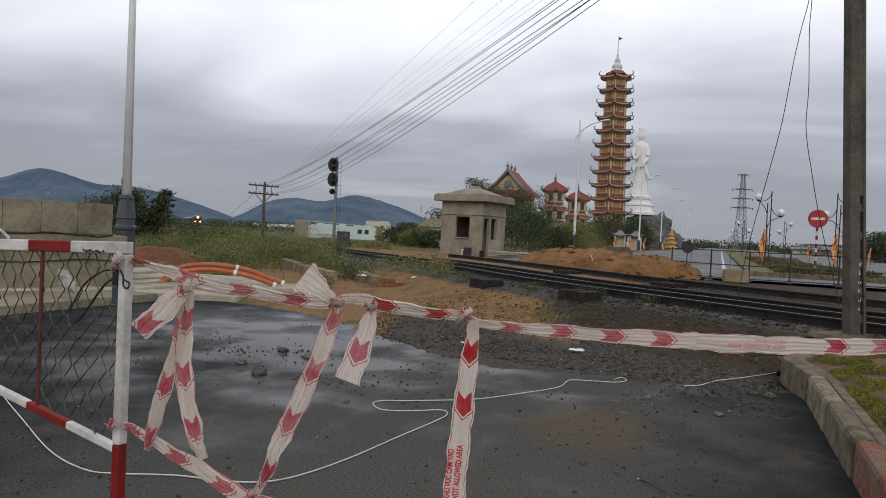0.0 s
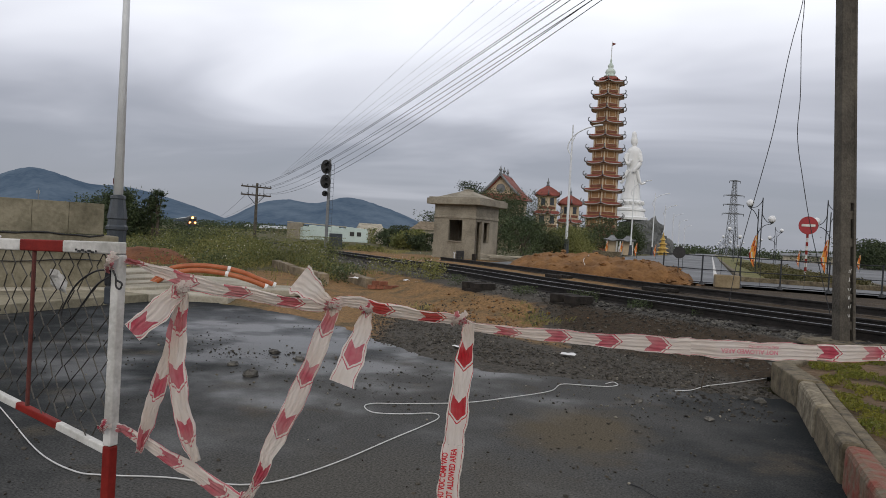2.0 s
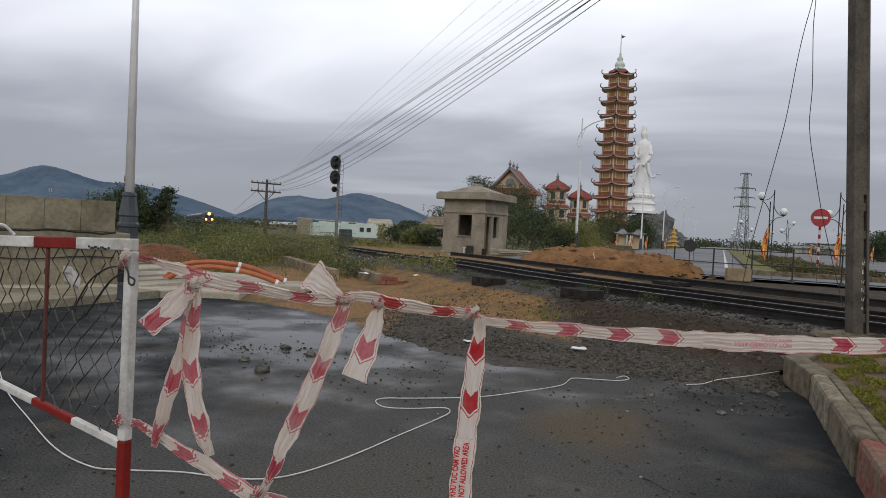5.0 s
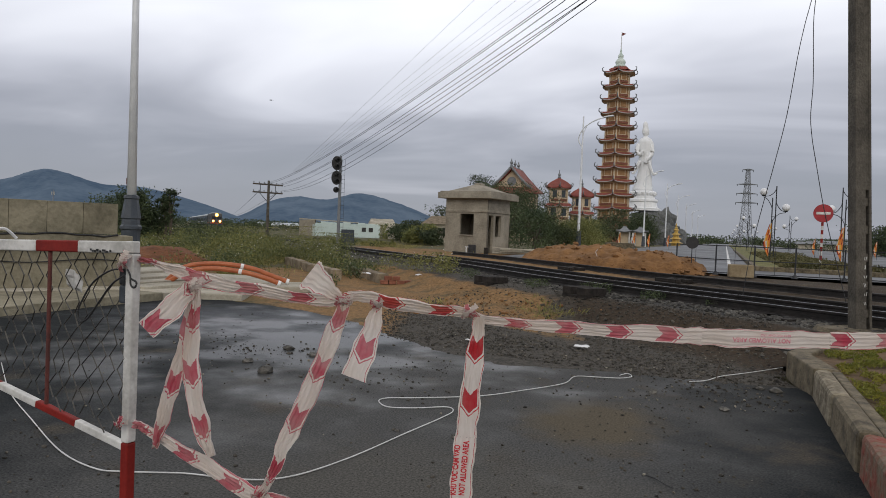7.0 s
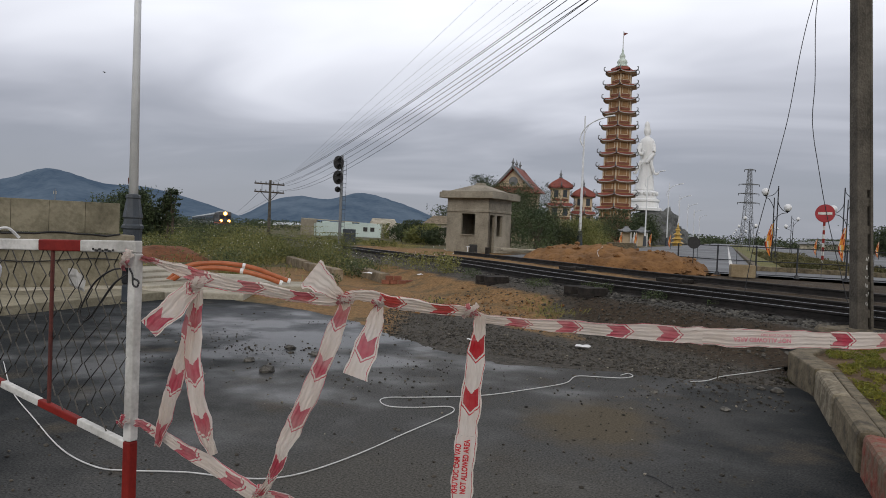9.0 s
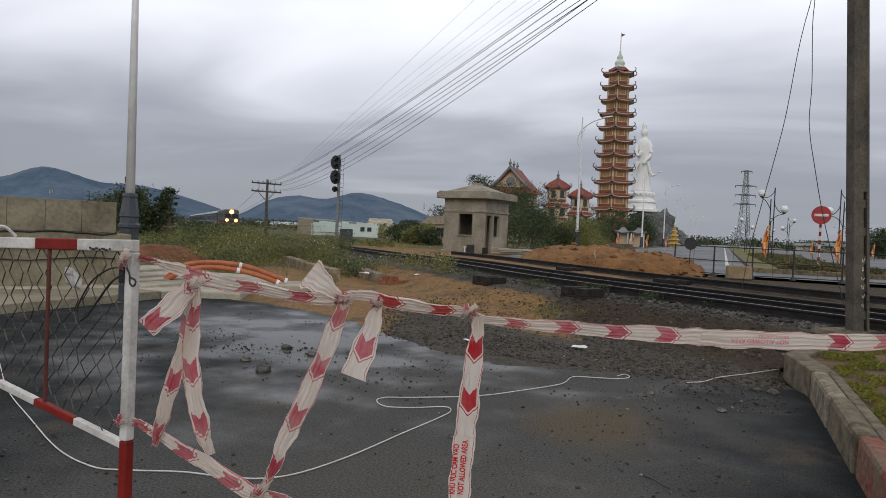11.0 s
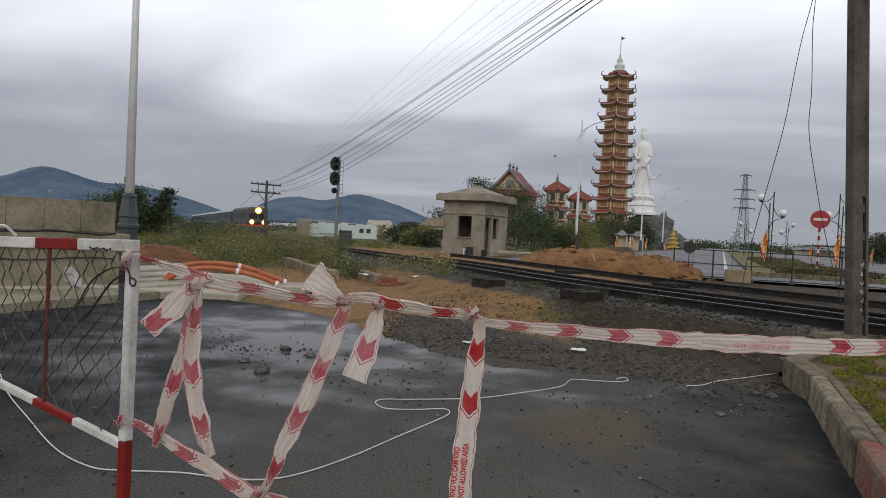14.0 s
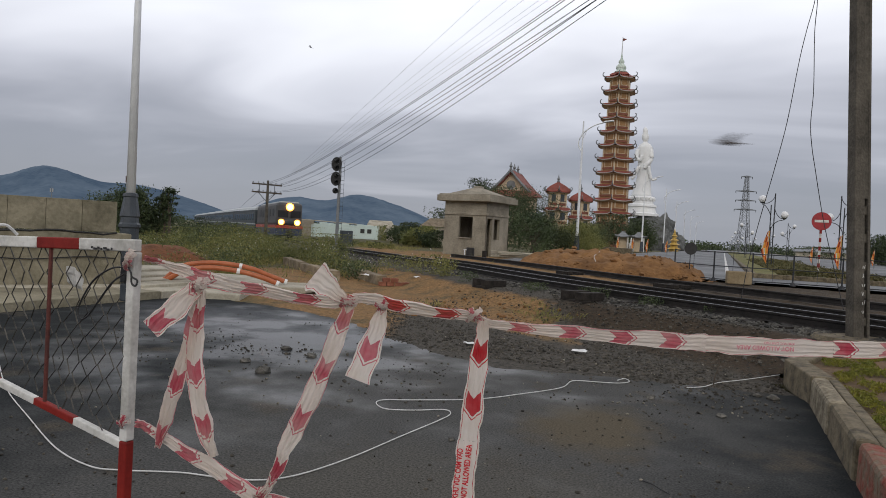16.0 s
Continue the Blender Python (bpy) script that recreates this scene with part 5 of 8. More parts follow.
# ---------------------------------------------------------------- hut, mound, fence and road furniture
def crossing_hut():
    h = thing("crossing_hut", "small unfinished grey cement guard hut with flat eaves", "hut", Matrix.Translation((-11.48, 34.18, 0.22)) @ Matrix.Rotation(TURN - radians(32.5), 4, "Z"))
    W, T, H = 2.46, 0.15, 2.95

    def walls(openings, length):
        """Wall cells round openings (u0, u1, z0, z1)."""
        us = sorted({0, length, *[o[0] for o in openings], *[o[1] for o in openings]})
        zs = sorted({0, H, *[o[2] for o in openings], *[o[3] for o in openings]})
        for u0, u1 in zip(us, us[1:]):
            for z0, z1 in zip(zs, zs[1:]):
                um, zm = (u0 + u1) / 2, (z0 + z1) / 2
                if not any(o[0] < um < o[1] and o[2] < zm < o[3] for o in openings):
                    yield u0, u1, z0, z1

    bm = bmesh.new()   # the face with one window; the corner is the origin
    for u0, u1, z0, z1 in walls([(0.79, 1.63, 1.05, 2.15)], W):
        box(bm, u1 - u0, T, z1 - z0, Matrix.Translation((-(u0 + u1) / 2, T / 2, z0)))
    bmesh.ops.remove_doubles(bm, verts=bm.verts[:], dist=1e-4)
    part("front_wall", bm, M["render_grey"], h)
    bm = bmesh.new()
    for u0, u1, z0, z1 in walls([(0.16, 0.70, 0.05, 2.1), (0.92, 1.55, 1.0, 2.1)], W):
        box(bm, T, u1 - u0, z1 - z0, Matrix.Translation((-T / 2, (u0 + u1) / 2 + 0.002, z0)))
    bmesh.ops.remove_doubles(bm, verts=bm.verts[:], dist=1e-4)
    part("side_wall", bm, M["render_grey"], h)
    for x, y, sx, sy in ((-W / 2, W, W, T), (-W, W / 2, T, W)):
        bm = bmesh.new()
        box(bm, sx, sy, H, Matrix.Translation((x, y, 0)))
        part("back_wall", bm, M["render_grey"], h)
    bm = bmesh.new()
    box(bm, W - 0.1, W - 0.1, 0.05, Matrix.Translation((-W / 2, W / 2, 0.0)))
    part("floor_slab", bm, M["concrete"], h)
    bm = bmesh.new()
    box(bm, W + 0.12, W + 0.12, 0.12, Matrix.Translation((-W / 2, W / 2, 2.24)), 0.01)
    part("lintel_band", bm, M["render_grey"], h)
    bm = bmesh.new()
    box(bm, W + 0.76, W + 0.76, 0.32, Matrix.Translation((-W / 2, W / 2, 2.95)), 0.02)
    part("eave_slab", bm, M["render_grey"], h)
    bm = bmesh.new()
    r = bmesh.ops.create_cone(bm, cap_ends=True, segments=4, radius1=(W + 0.52) * 0.707, radius2=0.26, depth=0.52, matrix=Matrix.Translation((-W / 2, W / 2, 3.50)) @ Matrix.Rotation(radians(45), 4, "Z"))
    part("roof", bm, M["render_grey"], h)
    for z, w, t in ((3.27, 0.60, 0.07), (3.74, 0.0, 0.10)):
        bm = bmesh.new()
        box(bm, W + w if w else 0.42, W + w if w else 0.42, t, Matrix.Translation((-W / 2, W / 2, z)), 0.02)
        part("roof_cap" if not w else "roof_kerb", bm, M["render_grey"], h)
    bm = bmesh.new()
    box(bm, 0.84, 0.30, 0.05, Matrix.Translation((-1.21, 0.06, 1.0)), 0.008)
    part("window_sill", bm, M["render_grey"], h)
    bm = bmesh.new()
    box(bm, W - 0.5, W - 0.5, 0.02, Matrix.Translation((-W / 2, W / 2, 0.06)))
    part("inner_floor", bm, M["void"], h)


def hut_clutter():
    pile = thing("plank_pile", "untidy pile of grey planks and poles by the hut", "planks", Matrix.Translation((-9.7, 34.6, 0.36)))
    rng = random.Random(5)
    for k in range(14):
        bm = bmesh.new()
        box(bm, rng.uniform(1.6, 2.6), 0.14, 0.05, Matrix.Translation((rng.uniform(-0.3, 0.3), rng.uniform(-0.5, 0.5), (k // 4) * 0.085)) @ Matrix.Rotation(rng.uniform(-0.35, 0.35) + 0.3, 4, "Z") @ Matrix.Rotation(rng.uniform(-0.04, 0.04), 4, "Y"), 0.006)
        part("plank", bm, M["concrete"], pile)
    d = thing("oil_drum", "small black drum with pale fittings by the hut wall", "drum", Matrix.Translation((-11.9, 33.2, 0.28)))
    bm = bmesh.new()
    lathe(bm, [(0.20, 0), (0.21, 0.02), (0.21, 0.2), (0.225, 0.21), (0.21, 0.22), (0.21, 0.42), (0.225, 0.43), (0.2, 0.45), (0.2, 0.5)], 18)
    part("drum_body", bm, M["black"], d)
    bm = bmesh.new()
    box(bm, 0.05, 0.03, 0.36, Matrix.Translation((-0.26, -0.1, 0)))
    box(bm, 0.3, 0.03, 0.04, Matrix.Translation((-0.16, -0.14, 0.36)))
    part("stand", bm, M["galv"], d)
    b = thing("marker_stub", "short dark post stub beside the track", "post", Matrix.Translation((-10.6, 31.6, 0.28)))
    bm = bmesh.new()
    box(bm, 0.18, 0.18, 0.42, bevel=0.01)
    part("stub", bm, M["sleeper"], b)


def earth_mound():
    bm = bmesh.new()
    grid = {}
    for i, x in enumerate(np.arange(-9.5, 0.6, 0.11)):
        for j, y in enumerate(np.arange(22.3, 28.6, 0.11)):
            u, v = (x + 3.95) / 3.45, (y - 25.6 + 0.18 * (x + 4)) / 1.75
            r = (abs(u) ** 2.6 + abs(v) ** 2.2)
            if r > 1.35:
                continue
            p = Vector((x, y, 0))
            h = max(0, 1 - r) ** 0.5 * (0.72 + 0.22 * noise.noise(p * 0.55) + 0.16 * noise.noise(p * 1.7)) + 0.10 * noise.noise(p * 3.1) + 0.055 * abs(noise.noise(p * 6.5)) + 0.04 * noise.noise(p * 11)
            h *= 1.0 if u < 0.45 else 1.05
            grid[i, j] = bm.verts.new((x, y, 0.30 + h))
    for (i, j), v in grid.items():
        q = [grid.get(t) for t in ((i, j), (i + 1, j), (i + 1, j + 1), (i, j + 1))]
        if all(q):
            bm.faces.new(q)
    mound = tagged(part("earth_mound", bm, M["earth"], smooth=True), "long heap of freshly dug orange-brown earth", "earth mound")
    grid_points = mound.data.vertices
    rng = np.random.RandomState(6)
    top = {(round(v.co.x / 0.11), round(v.co.y / 0.11)): v.co.z for v in grid_points}
    sp = [(rng.uniform(-7.5, -1), rng.uniform(23.4, 24.6), 0.38 + rng.uniform(0, 0.1)) for k in range(160)]
    for k in range(220):
        x, y = rng.uniform(-8.2, -0.6), rng.uniform(23.6, 26.6)
        z = top.get((round(x / 0.11), round(y / 0.11)))
        if z is not None:
            sp.append((x, y, z + 0.01))
    string = [(-4.2, 25.9), (-4.15, 25.2), (-4.22, 24.7), (-4.1, 24.3), (-4.0, 23.9), (-3.8, 23.5)]
    bm = bmesh.new()
    tube(bm, spline([(x, y, max(top.get((round(x / 0.11), round(y / 0.11)), 0.36), 0.36) + 0.02) for x, y in string], 6), 0.008, 5)
    tagged(part("string", bm, M["cable"], smooth=True), "pale string lying over the heap of earth", "string")
    stones("mound_clods", sp, 0.025 + 0.10 * rng.rand(len(sp)) ** 2.5, M["earth"], "orange-brown clods fallen from the heap", 9)
    bm = bmesh.new()
    grid = {}
    for i, a in enumerate(np.arange(-12.5, -7.4, 0.2)):
        for j, d in enumerate(np.arange(21.5, 26.5, 0.2)):
            u, v = (a + 10.0) / 1.9, (d - 24) / 1.8
            h = max(0, 1 - u * u - v * v) ** 0.7 * (0.50 + 0.35 * noise.noise(Vector((a, d, 0)) * 0.9)) + 0.04 * noise.noise(Vector((a, d, 4)) * 3)
            grid[i, j] = bm.verts.new(at(a, d, h - 0.04))
    for (i, j), v in grid.items():
        q = [grid.get(t) for t in ((i, j), (i + 1, j), (i + 1, j + 1), (i, j + 1))]
        if all(q):
            bm.faces.new(q)
    tagged(part("earth_bank", bm, M["red_earth"], smooth=True), "low heap of reddish earth among weeds", "earth mound")


def crossing_fence():
    f = thing("crossing_fence", "black steel railing panels across the avenue", "fence", kind="")
    posts = [(-1.55, 25.3), (-0.27, 24.1), (0.86, 23.9), (2.05, 24.3), (3.4, 24.3), (4.8, 24.2), (6.2, 24.1), (7.6, 24.0)]
    for i, (x, y) in enumerate(posts):
        bm = bmesh.new()
        tube(bm, [(x, y, 0.36), (x, y, 1.33)], 0.024, 8)
        p = part("post", bm, M["steel_dark"], f)
        bm = bmesh.new()
        cone(bm, 0.10, 0.04, 0.12, Matrix.Translation((x, y, 0.36)), 10)
        part("foot", bm, M["steel_dark"], p)
    for (x0, y0), (x1, y1) in zip(posts, posts[1:]):
        for z in (0.44, 0.86, 1.30):
            bm = bmesh.new()
            tube(bm, [(x0, y0, z), (x1, y1, z)], 0.017, 6)
            part("rail", bm, M["steel_dark"], f)
        n = 2
        for k in range(1, n):
            bm = bmesh.new()
            u = k / n
            x, y = x0 + (x1 - x0) * u, y0 + (y1 - y0) * u
            tube(bm, [(x, y, 0.44), (x, y, 1.30)], 0.007, 5)
            part("bar", bm, M["steel_dark"], f)
    s = thing("round_sign", "round sign seen from its dark back on a thin post", "road sign", Matrix.Translation((-1.02, 24.35, 0.36)) @ Matrix.Rotation(radians(8), 4, "Z"))
    bm = bmesh.new()
    cone(bm, 0.20, 0.20, 0.02, Matrix.Translation((0, 0, 1.0)) @ Matrix.Rotation(radians(90), 4, "X"), 28)
    part("disc", bm, M["black"], s)
    bm = bmesh.new()
    tube(bm, [(0, 0.03, 0), (0, 0.03, 1.2)], 0.015, 6)
    part("post", bm, M["steel_dark"], s)
    b = thing("concrete_block", "tan concrete block standing by the railing", "concrete block", Matrix.Translation((0.47, 23.5, 0.34)) @ Matrix.Rotation(radians(10), 4, "Z"))
    bm = bmesh.new()
    box(bm, 0.72, 0.35, 0.40, bevel=0.03)
    part("block", bm, mat("tan_concrete", (0.20, 0.15, 0.085), (0.31, 0.245, 0.15), 3, 0.9, fine=30, bump=0.6), b)


def no_entry_sign():
    s = thing("no_entry_sign", "red no-entry sign on a red and white striped post", "road sign", Matrix.Translation((4.6, 40.8, 0.50)) @ Matrix.Rotation(radians(6), 4, "Z"))
    for k in range(10):
        bm = bmesh.new()
        cone(bm, 0.06, 0.06, 0.22, Matrix.Translation((0, 0.04, 0.22 * k)), 12)
        part("post_band", bm, M["red"] if k % 2 else M["white"], s)
    face = Matrix.Rotation(radians(90), 4, "X")
    bm = bmesh.new()
    cone(bm, 0.47, 0.47, 0.03, Matrix.Translation((0, 0, 2.63)) @ face, 40)
    part("disc", bm, mat("sign_red", (0.27, 0.010, 0.016), (0.36, 0.016, 0.024), 3, 0.4, bump=0), s)
    bm = bmesh.new()
    box(bm, 0.66, 0.008, 0.13, Matrix.Translation((0, -0.036, 2.565)), 0.002)
    bar = part("white_bar", bm, M["white"], s)


def street_lamps():
    lamp = thing("street_lamp", "tall grey steel street lamp with a curved arm", "street lamp", Matrix.Translation((-12.2, 62.0, 0.3)), "avenue street lamps")
    bm = bmesh.new()
    tube(bm, [(0, 0, 0), (0, 0, 11.8)], 0.14, 10, 0.06)
    part("mast", bm, M["galv"], lamp)
    bm = bmesh.new()
    cone(bm, 0.3, 0.2, 1.6, seg=12)
    part("plinth", bm, M["plinth"], lamp)
    bm = bmesh.new()
    tube(bm, spline([(0, 0, 9.0), (-0.36, 0, 9.8), (0.05, 0, 10.75), (1.0, 0, 11.4), (2.0, 0, 11.7)], 8), 0.055, 8)
    tube(bm, [(0.0, 0, 10.2), (0.35, 0, 11.0)], 0.03, 6)
    part("arm", bm, M["galv"], lamp)
    bm = bmesh.new()
    box(bm, 0.85, 0.3, 0.14, Matrix.Translation((2.2, 0, 11.67)) @ Matrix.Rotation(radians(-8), 4, "Y"), 0.05)
    part("lantern", bm, M["galv"], lamp)
    for x, y, t in ((-11.9, 112, 0), (-10.6, 137, 0), (-10.8, 172, 0), (-10.8, 210, 0), (-10.8, 250, 0), (-10.8, 300, 0)):
        copy_thing(lamp, Matrix.Translation((x, y, 0.3)) @ Matrix.Rotation(radians(t), 4, "Z"))


def globe_lamps():
    g = thing("globe_lamp", "dark twin-armed park lamp with white glass globes", "street lamp", Matrix.Translation((2.60, 46.3, 0.48)) @ Matrix.Rotation(radians(8), 4, "Z"), "median globe lamps")
    bm = bmesh.new()
    tube(bm, [(-0.11, 0, 0), (-0.11, 0, 3.75)], 0.032, 8)
    tube(bm, [(0.09, 0, 0), (0.09, 0, 4.45)], 0.032, 8)
    for z in (0.4, 1.5, 2.6):
        tube(bm, [(-0.11, 0, z), (0.09, 0, z)], 0.02, 6)
    part("mast", bm, M["steel_dark"], g)
    for pts in ([(-0.11, 0, 2.4), (-0.12, 0, 3.1), (-0.38, 0, 3.62), (-0.62, 0, 3.78)], [(0.09, 0, 4.42), (0.02, 0, 4.15), (-0.25, 0, 3.88), (-0.62, 0, 3.82)],
                [(-0.11, 0, 1.7), (-0.05, 0, 2.35), (0.25, 0, 2.75), (0.66, 0, 2.88)], [(0.09, 0, 3.9), (0.13, 0, 3.4), (0.38, 0, 3.02), (0.66, 0, 2.90)]):
        bm = bmesh.new()
        tube(bm, spline(pts, 6), 0.022, 6)
        part("arm", bm, M["steel_dark"], g)
    for x, z in ((-0.62, 3.82), (0.66, 2.90)):
        bm = bmesh.new()
        lathe(bm, [(0.05, 0), (0.11, 0.04), (0.12, 0.08)], 12, Matrix.Translation((x, 0, z)))
        part("cup", bm, M["steel_dark"], g)
        bm = bmesh.new()
        ball(bm, 0.225, Matrix.Translation((x, 0, z + 0.27)), 18, 12)
        part("globe", bm, M["globe"], g, smooth=True)
    for x, y, t in ((6.35, 46.9, 188), (7.0, 92, 188), (2.5, 94, 8), (2.4, 139, 8), (8.3, 150, 188), (2.4, 185, 8), (2.4, 230, 8), (7.0, 200, 188), (2.4, 276, 8)):
        copy_thing(g, Matrix.Translation((x, y, 0.48)) @ Matrix.Rotation(radians(t), 4, "Z"))



def festival_flags():
    f = thing("festival_flag", "orange and yellow five-striped cloth flag hanging on a thin pole", "flag", Matrix.Translation((2.3, 42.5, 0.48)), "festival flags")
    bm = bmesh.new()
    tube(bm, [(0, 0, 0), (0.03, 0, 2.3)], 0.022, 6)
    part("pole", bm, M["steel_dark"], f)
    bm = bmesh.new()
    rows = []
    for i in range(11):
        z = 2.15 - i * 0.16
        w = 0.16 + 0.035 * i if i < 7 else 0.40 - 0.09 * (i - 6)
        rows.append([bm.verts.new((0.05 - w * j / 6 - 0.012 * i, 0.045 * math.sin(j * 1.5 + i * 0.35), z - 0.05 * j * (1 if i > 6 else 0.4))) for j in range(7)])
    for i in range(10):
        for j in range(6):
            q = bm.faces.new((rows[i][j], rows[i][j + 1], rows[i + 1][j + 1], rows[i + 1][j]))
            q.material_index = (0, 0, 1, 2, 0, 3)[(j + (i // 2) * 2) % 6]
    part("cloth", bm, [M["orange_cloth"], M["yellow"], M["white"], M["red"]], f, smooth=True)
    for x, y, s in ((5.9, 43.0, 1), (-13.6, 66.0, 1), (-9.6, 70, 1), (-8.3, 71, 1), (-7.4, 76, 1), (8.9, 60, 1), (10.5, 66, 1), (-5.9, 82, 1), (12.5, 72, 1), (7.4, 70, 1)):
        copy_thing(f, Matrix.Translation((x, y, 0.4)) @ Matrix.Rotation(radians(13 * s), 4, "Z") @ Matrix.Scale(1.0 if y < 60 else 0.78, 4))


def pylon(m):
    p = thing("lattice_pylon", "grey lattice steel high-voltage pylon far down the avenue", "pylon", m)
    H, w0, w1 = 24.8, 1.75, 0.42
    w = lambda z: w0 + (w1 - w0) * min(1, z / (H * 0.92))
    for sx in (-1, 1):
        for sy in (-1, 1):
            bm = bmesh.new()
            tube(bm, [(sx * w(z), sy * w(z), z) for z in (0, H / 2, H)], 0.09, 4)
            part("leg", bm, M["grey_orn"], p)
    zs = [0]
    while zs[-1] < H - 1:
        zs.append(min(H, zs[-1] + max(1.1, w(zs[-1]) * 1.5)))
    bm = bmesh.new()
    for z0, z1 in zip(zs, zs[1:]):
        a, b = w(z0), w(z1)
        for s in (-1, 1):
            for q in (-1, 1):
                tube(bm, [(-q * a, s * a, z0), (q * b, s * b, z1)], 0.045, 4)
                tube(bm, [(s * a, -q * a, z0), (s * b, q * b, z1)], 0.045, 4)
    part("bracing", bm, M["grey_orn"], p)
    for z, l in ((24.5, 1.7), (19.9, 3.2), (17.0, 3.2), (14.1, 3.4)):
        bm = bmesh.new()
        for s in (-1, 1):
            tube(bm, [(-l, 0, z), (0, s * w(z), z + 0.25), (l, 0, z)], 0.09, 4)
            tube(bm, [(-l, 0, z), (0, s * w(z), z - 0.1), (l, 0, z)], 0.1, 4)
        arm = part("crossarm", bm, M["grey_orn"], p)
        for s in (-1, 1):
            bm = bmesh.new()
            cone(bm, 0.08, 0.10, 0.7, Matrix.Translation((s * l, 0, z - 0.7)), 6)
            part("insulator", bm, M["steel_dark"], arm)


def left_lamp_post():
    l = thing("street_lamp", "slim pale steel lamp mast on a dark moulded plinth", "street lamp", Matrix.Translation((-12.67, 12.12, -0.02)) @ Matrix.Rotation(radians(-0.5), 4, "Y"))
    bm = bmesh.new()
    tube(bm, [(0, 0, 1.8), (0, 0, 10)], 0.105, 14, 0.05)
    part("mast", bm, M["galv"], l, smooth=True)
    bm = bmesh.new()
    lathe(bm, [(0.26, 0), (0.26, 0.2), (0.22, 0.25), (0.20, 0.95), (0.205, 1.15), (0.235, 1.18), (0.235, 1.24), (0.20, 1.28), (0.19, 1.40), (0.215, 1.43), (0.205, 1.50), (0.15, 1.86), (0.17, 1.88), (0.16, 1.94), (0.12, 1.96)], 8)
    part("plinth", bm, M["plinth"], l)
    bm = bmesh.new()
    box(bm, 0.02, 0.06, 0.14, Matrix.Translation((-0.11, -0.02, 2.2)))
    part("cable_box", bm, M["rust"], l)


def pipes():
    for k, (pts, off) in enumerate((([(-5.15, 13.9, 0.46), (-4.75, 14.0, 0.55), (-4.3, 14.1, 0.55), (-3.85, 14.2, 0.48), (-3.5, 14.3, 0.35), (-3.15, 14.4, 0.22)], 0), ([(-5.05, 13.75, 0.38), (-4.6, 13.85, 0.47), (-4.05, 13.95, 0.43), (-3.6, 14.0, 0.33), (-3.25, 14.1, 0.20)], 1))):
        c = thing("orange_pipe", "bent orange corrugated plastic conduit lying on slabs", "pipe", group="orange pipes")
        bm = bmesh.new()
        P = spline([at(a, d, z) for a, d, z in [(pts[0][0] - 0.35, pts[0][1], 0.16)] + pts], 24)
        tube(bm, P, 0.05, 10)
        n = len(P)
        part("conduit", bm, M["orange"], c, smooth=True)
        bm = bmesh.new()
        tube(bm, [P[-4], P[-1] + (Vector(P[-1]) - Vector(P[-4])) * 0.2], 0.06, 10)
        part("taped_end", bm, M["litter"], c, "white taped end")
        bm = bmesh.new()
        tube(bm, [P[n // 2 + 12], P[n // 2 + 15]], 0.057, 10)
        part("tie", bm, M["litter"], c)


railway_signal()
telegraph_pole()
overhead_wires()
big_pole()
hanging_wires()
crossing_hut()
hut_clutter()
earth_mound()
crossing_fence()
no_entry_sign()
street_lamps()
globe_lamps()
festival_flags()
pylon(Matrix.Translation((5.5, 240, 0.2)) @ Matrix.Rotation(radians(20), 4, "Z"))
left_lamp_post()
pipes()


# ---------------------------------------------------------------- pagoda, temple, statue
def hexa(r, z, turn):
    return [Vector((r * math.cos(math.pi / 3 * k + turn), r * math.sin(math.pi / 3 * k + turn), z)) for k in range(6)]


def ring_mesh(rings, caps=True):
    bm = bmesh.new()
    vs = [[bm.verts.new(p) for p in r] for r in rings]
    n = len(rings[0])
    for a, b in zip(vs, vs[1:]):
        for k in range(n):
            bm.faces.new((a[k], a[(k + 1) % n], b[(k + 1) % n], b[k]))
    if caps:
        bm.faces.new(vs[0][::-1]); bm.faces.new(vs[-1])
    return bm


def tier_roof(r_in, r_out, z, h, turn, lift, seg=6):
    """A hipped tier of tiles with sides that sag and corners that turn up."""
    rings = []
    for f, dz in ((1.0, -0.12), (1.0, 0.0), (0.66, 0.42), (0.0, 1.0)):
        r = r_in + (r_out - r_in) * f
        ring = []
        for k in range(6):
            a, b = (hexa(r, 0, turn)[j % 6] for j in (k, k + 1))
            for j in range(seg):
                u = j / seg
                up = lift * f * abs(2 * u - 1) ** 3
                q = a.lerp(b, u)
                ring.append(Vector((q.x, q.y, z + h * dz + up)))
        rings.append(ring)
    return ring_mesh(rings)


def tier_rim(r, z, turn, lift, h, seg=6):
    """The pale edge of a tier's eaves."""
    ring = []
    for k in range(6):
        a, b = (hexa(r, 0, turn)[j % 6] for j in (k, k + 1))
        for j in range(seg):
            u = j / seg
            q = a.lerp(b, u)
            ring.append(Vector((q.x, q.y, z + lift * abs(2 * u - 1) ** 3)))
    return ring_mesh([[p - Vector((0, 0, h)) for p in ring], ring, [p * 0.985 + Vector((0, 0, p.z * 0.015)) for p in ring]], False)


def curl(p, out, s):
    """An upturned eave ornament."""
    return [p - out * 0.6 * s, p + out * 0.25 * s, p + out * 0.62 * s + Vector((0, 0, 0.35 * s)), p + out * 0.62 * s + Vector((0, 0, 0.95 * s)), p + out * 0.2 * s + Vector((0, 0, 1.15 * s))]


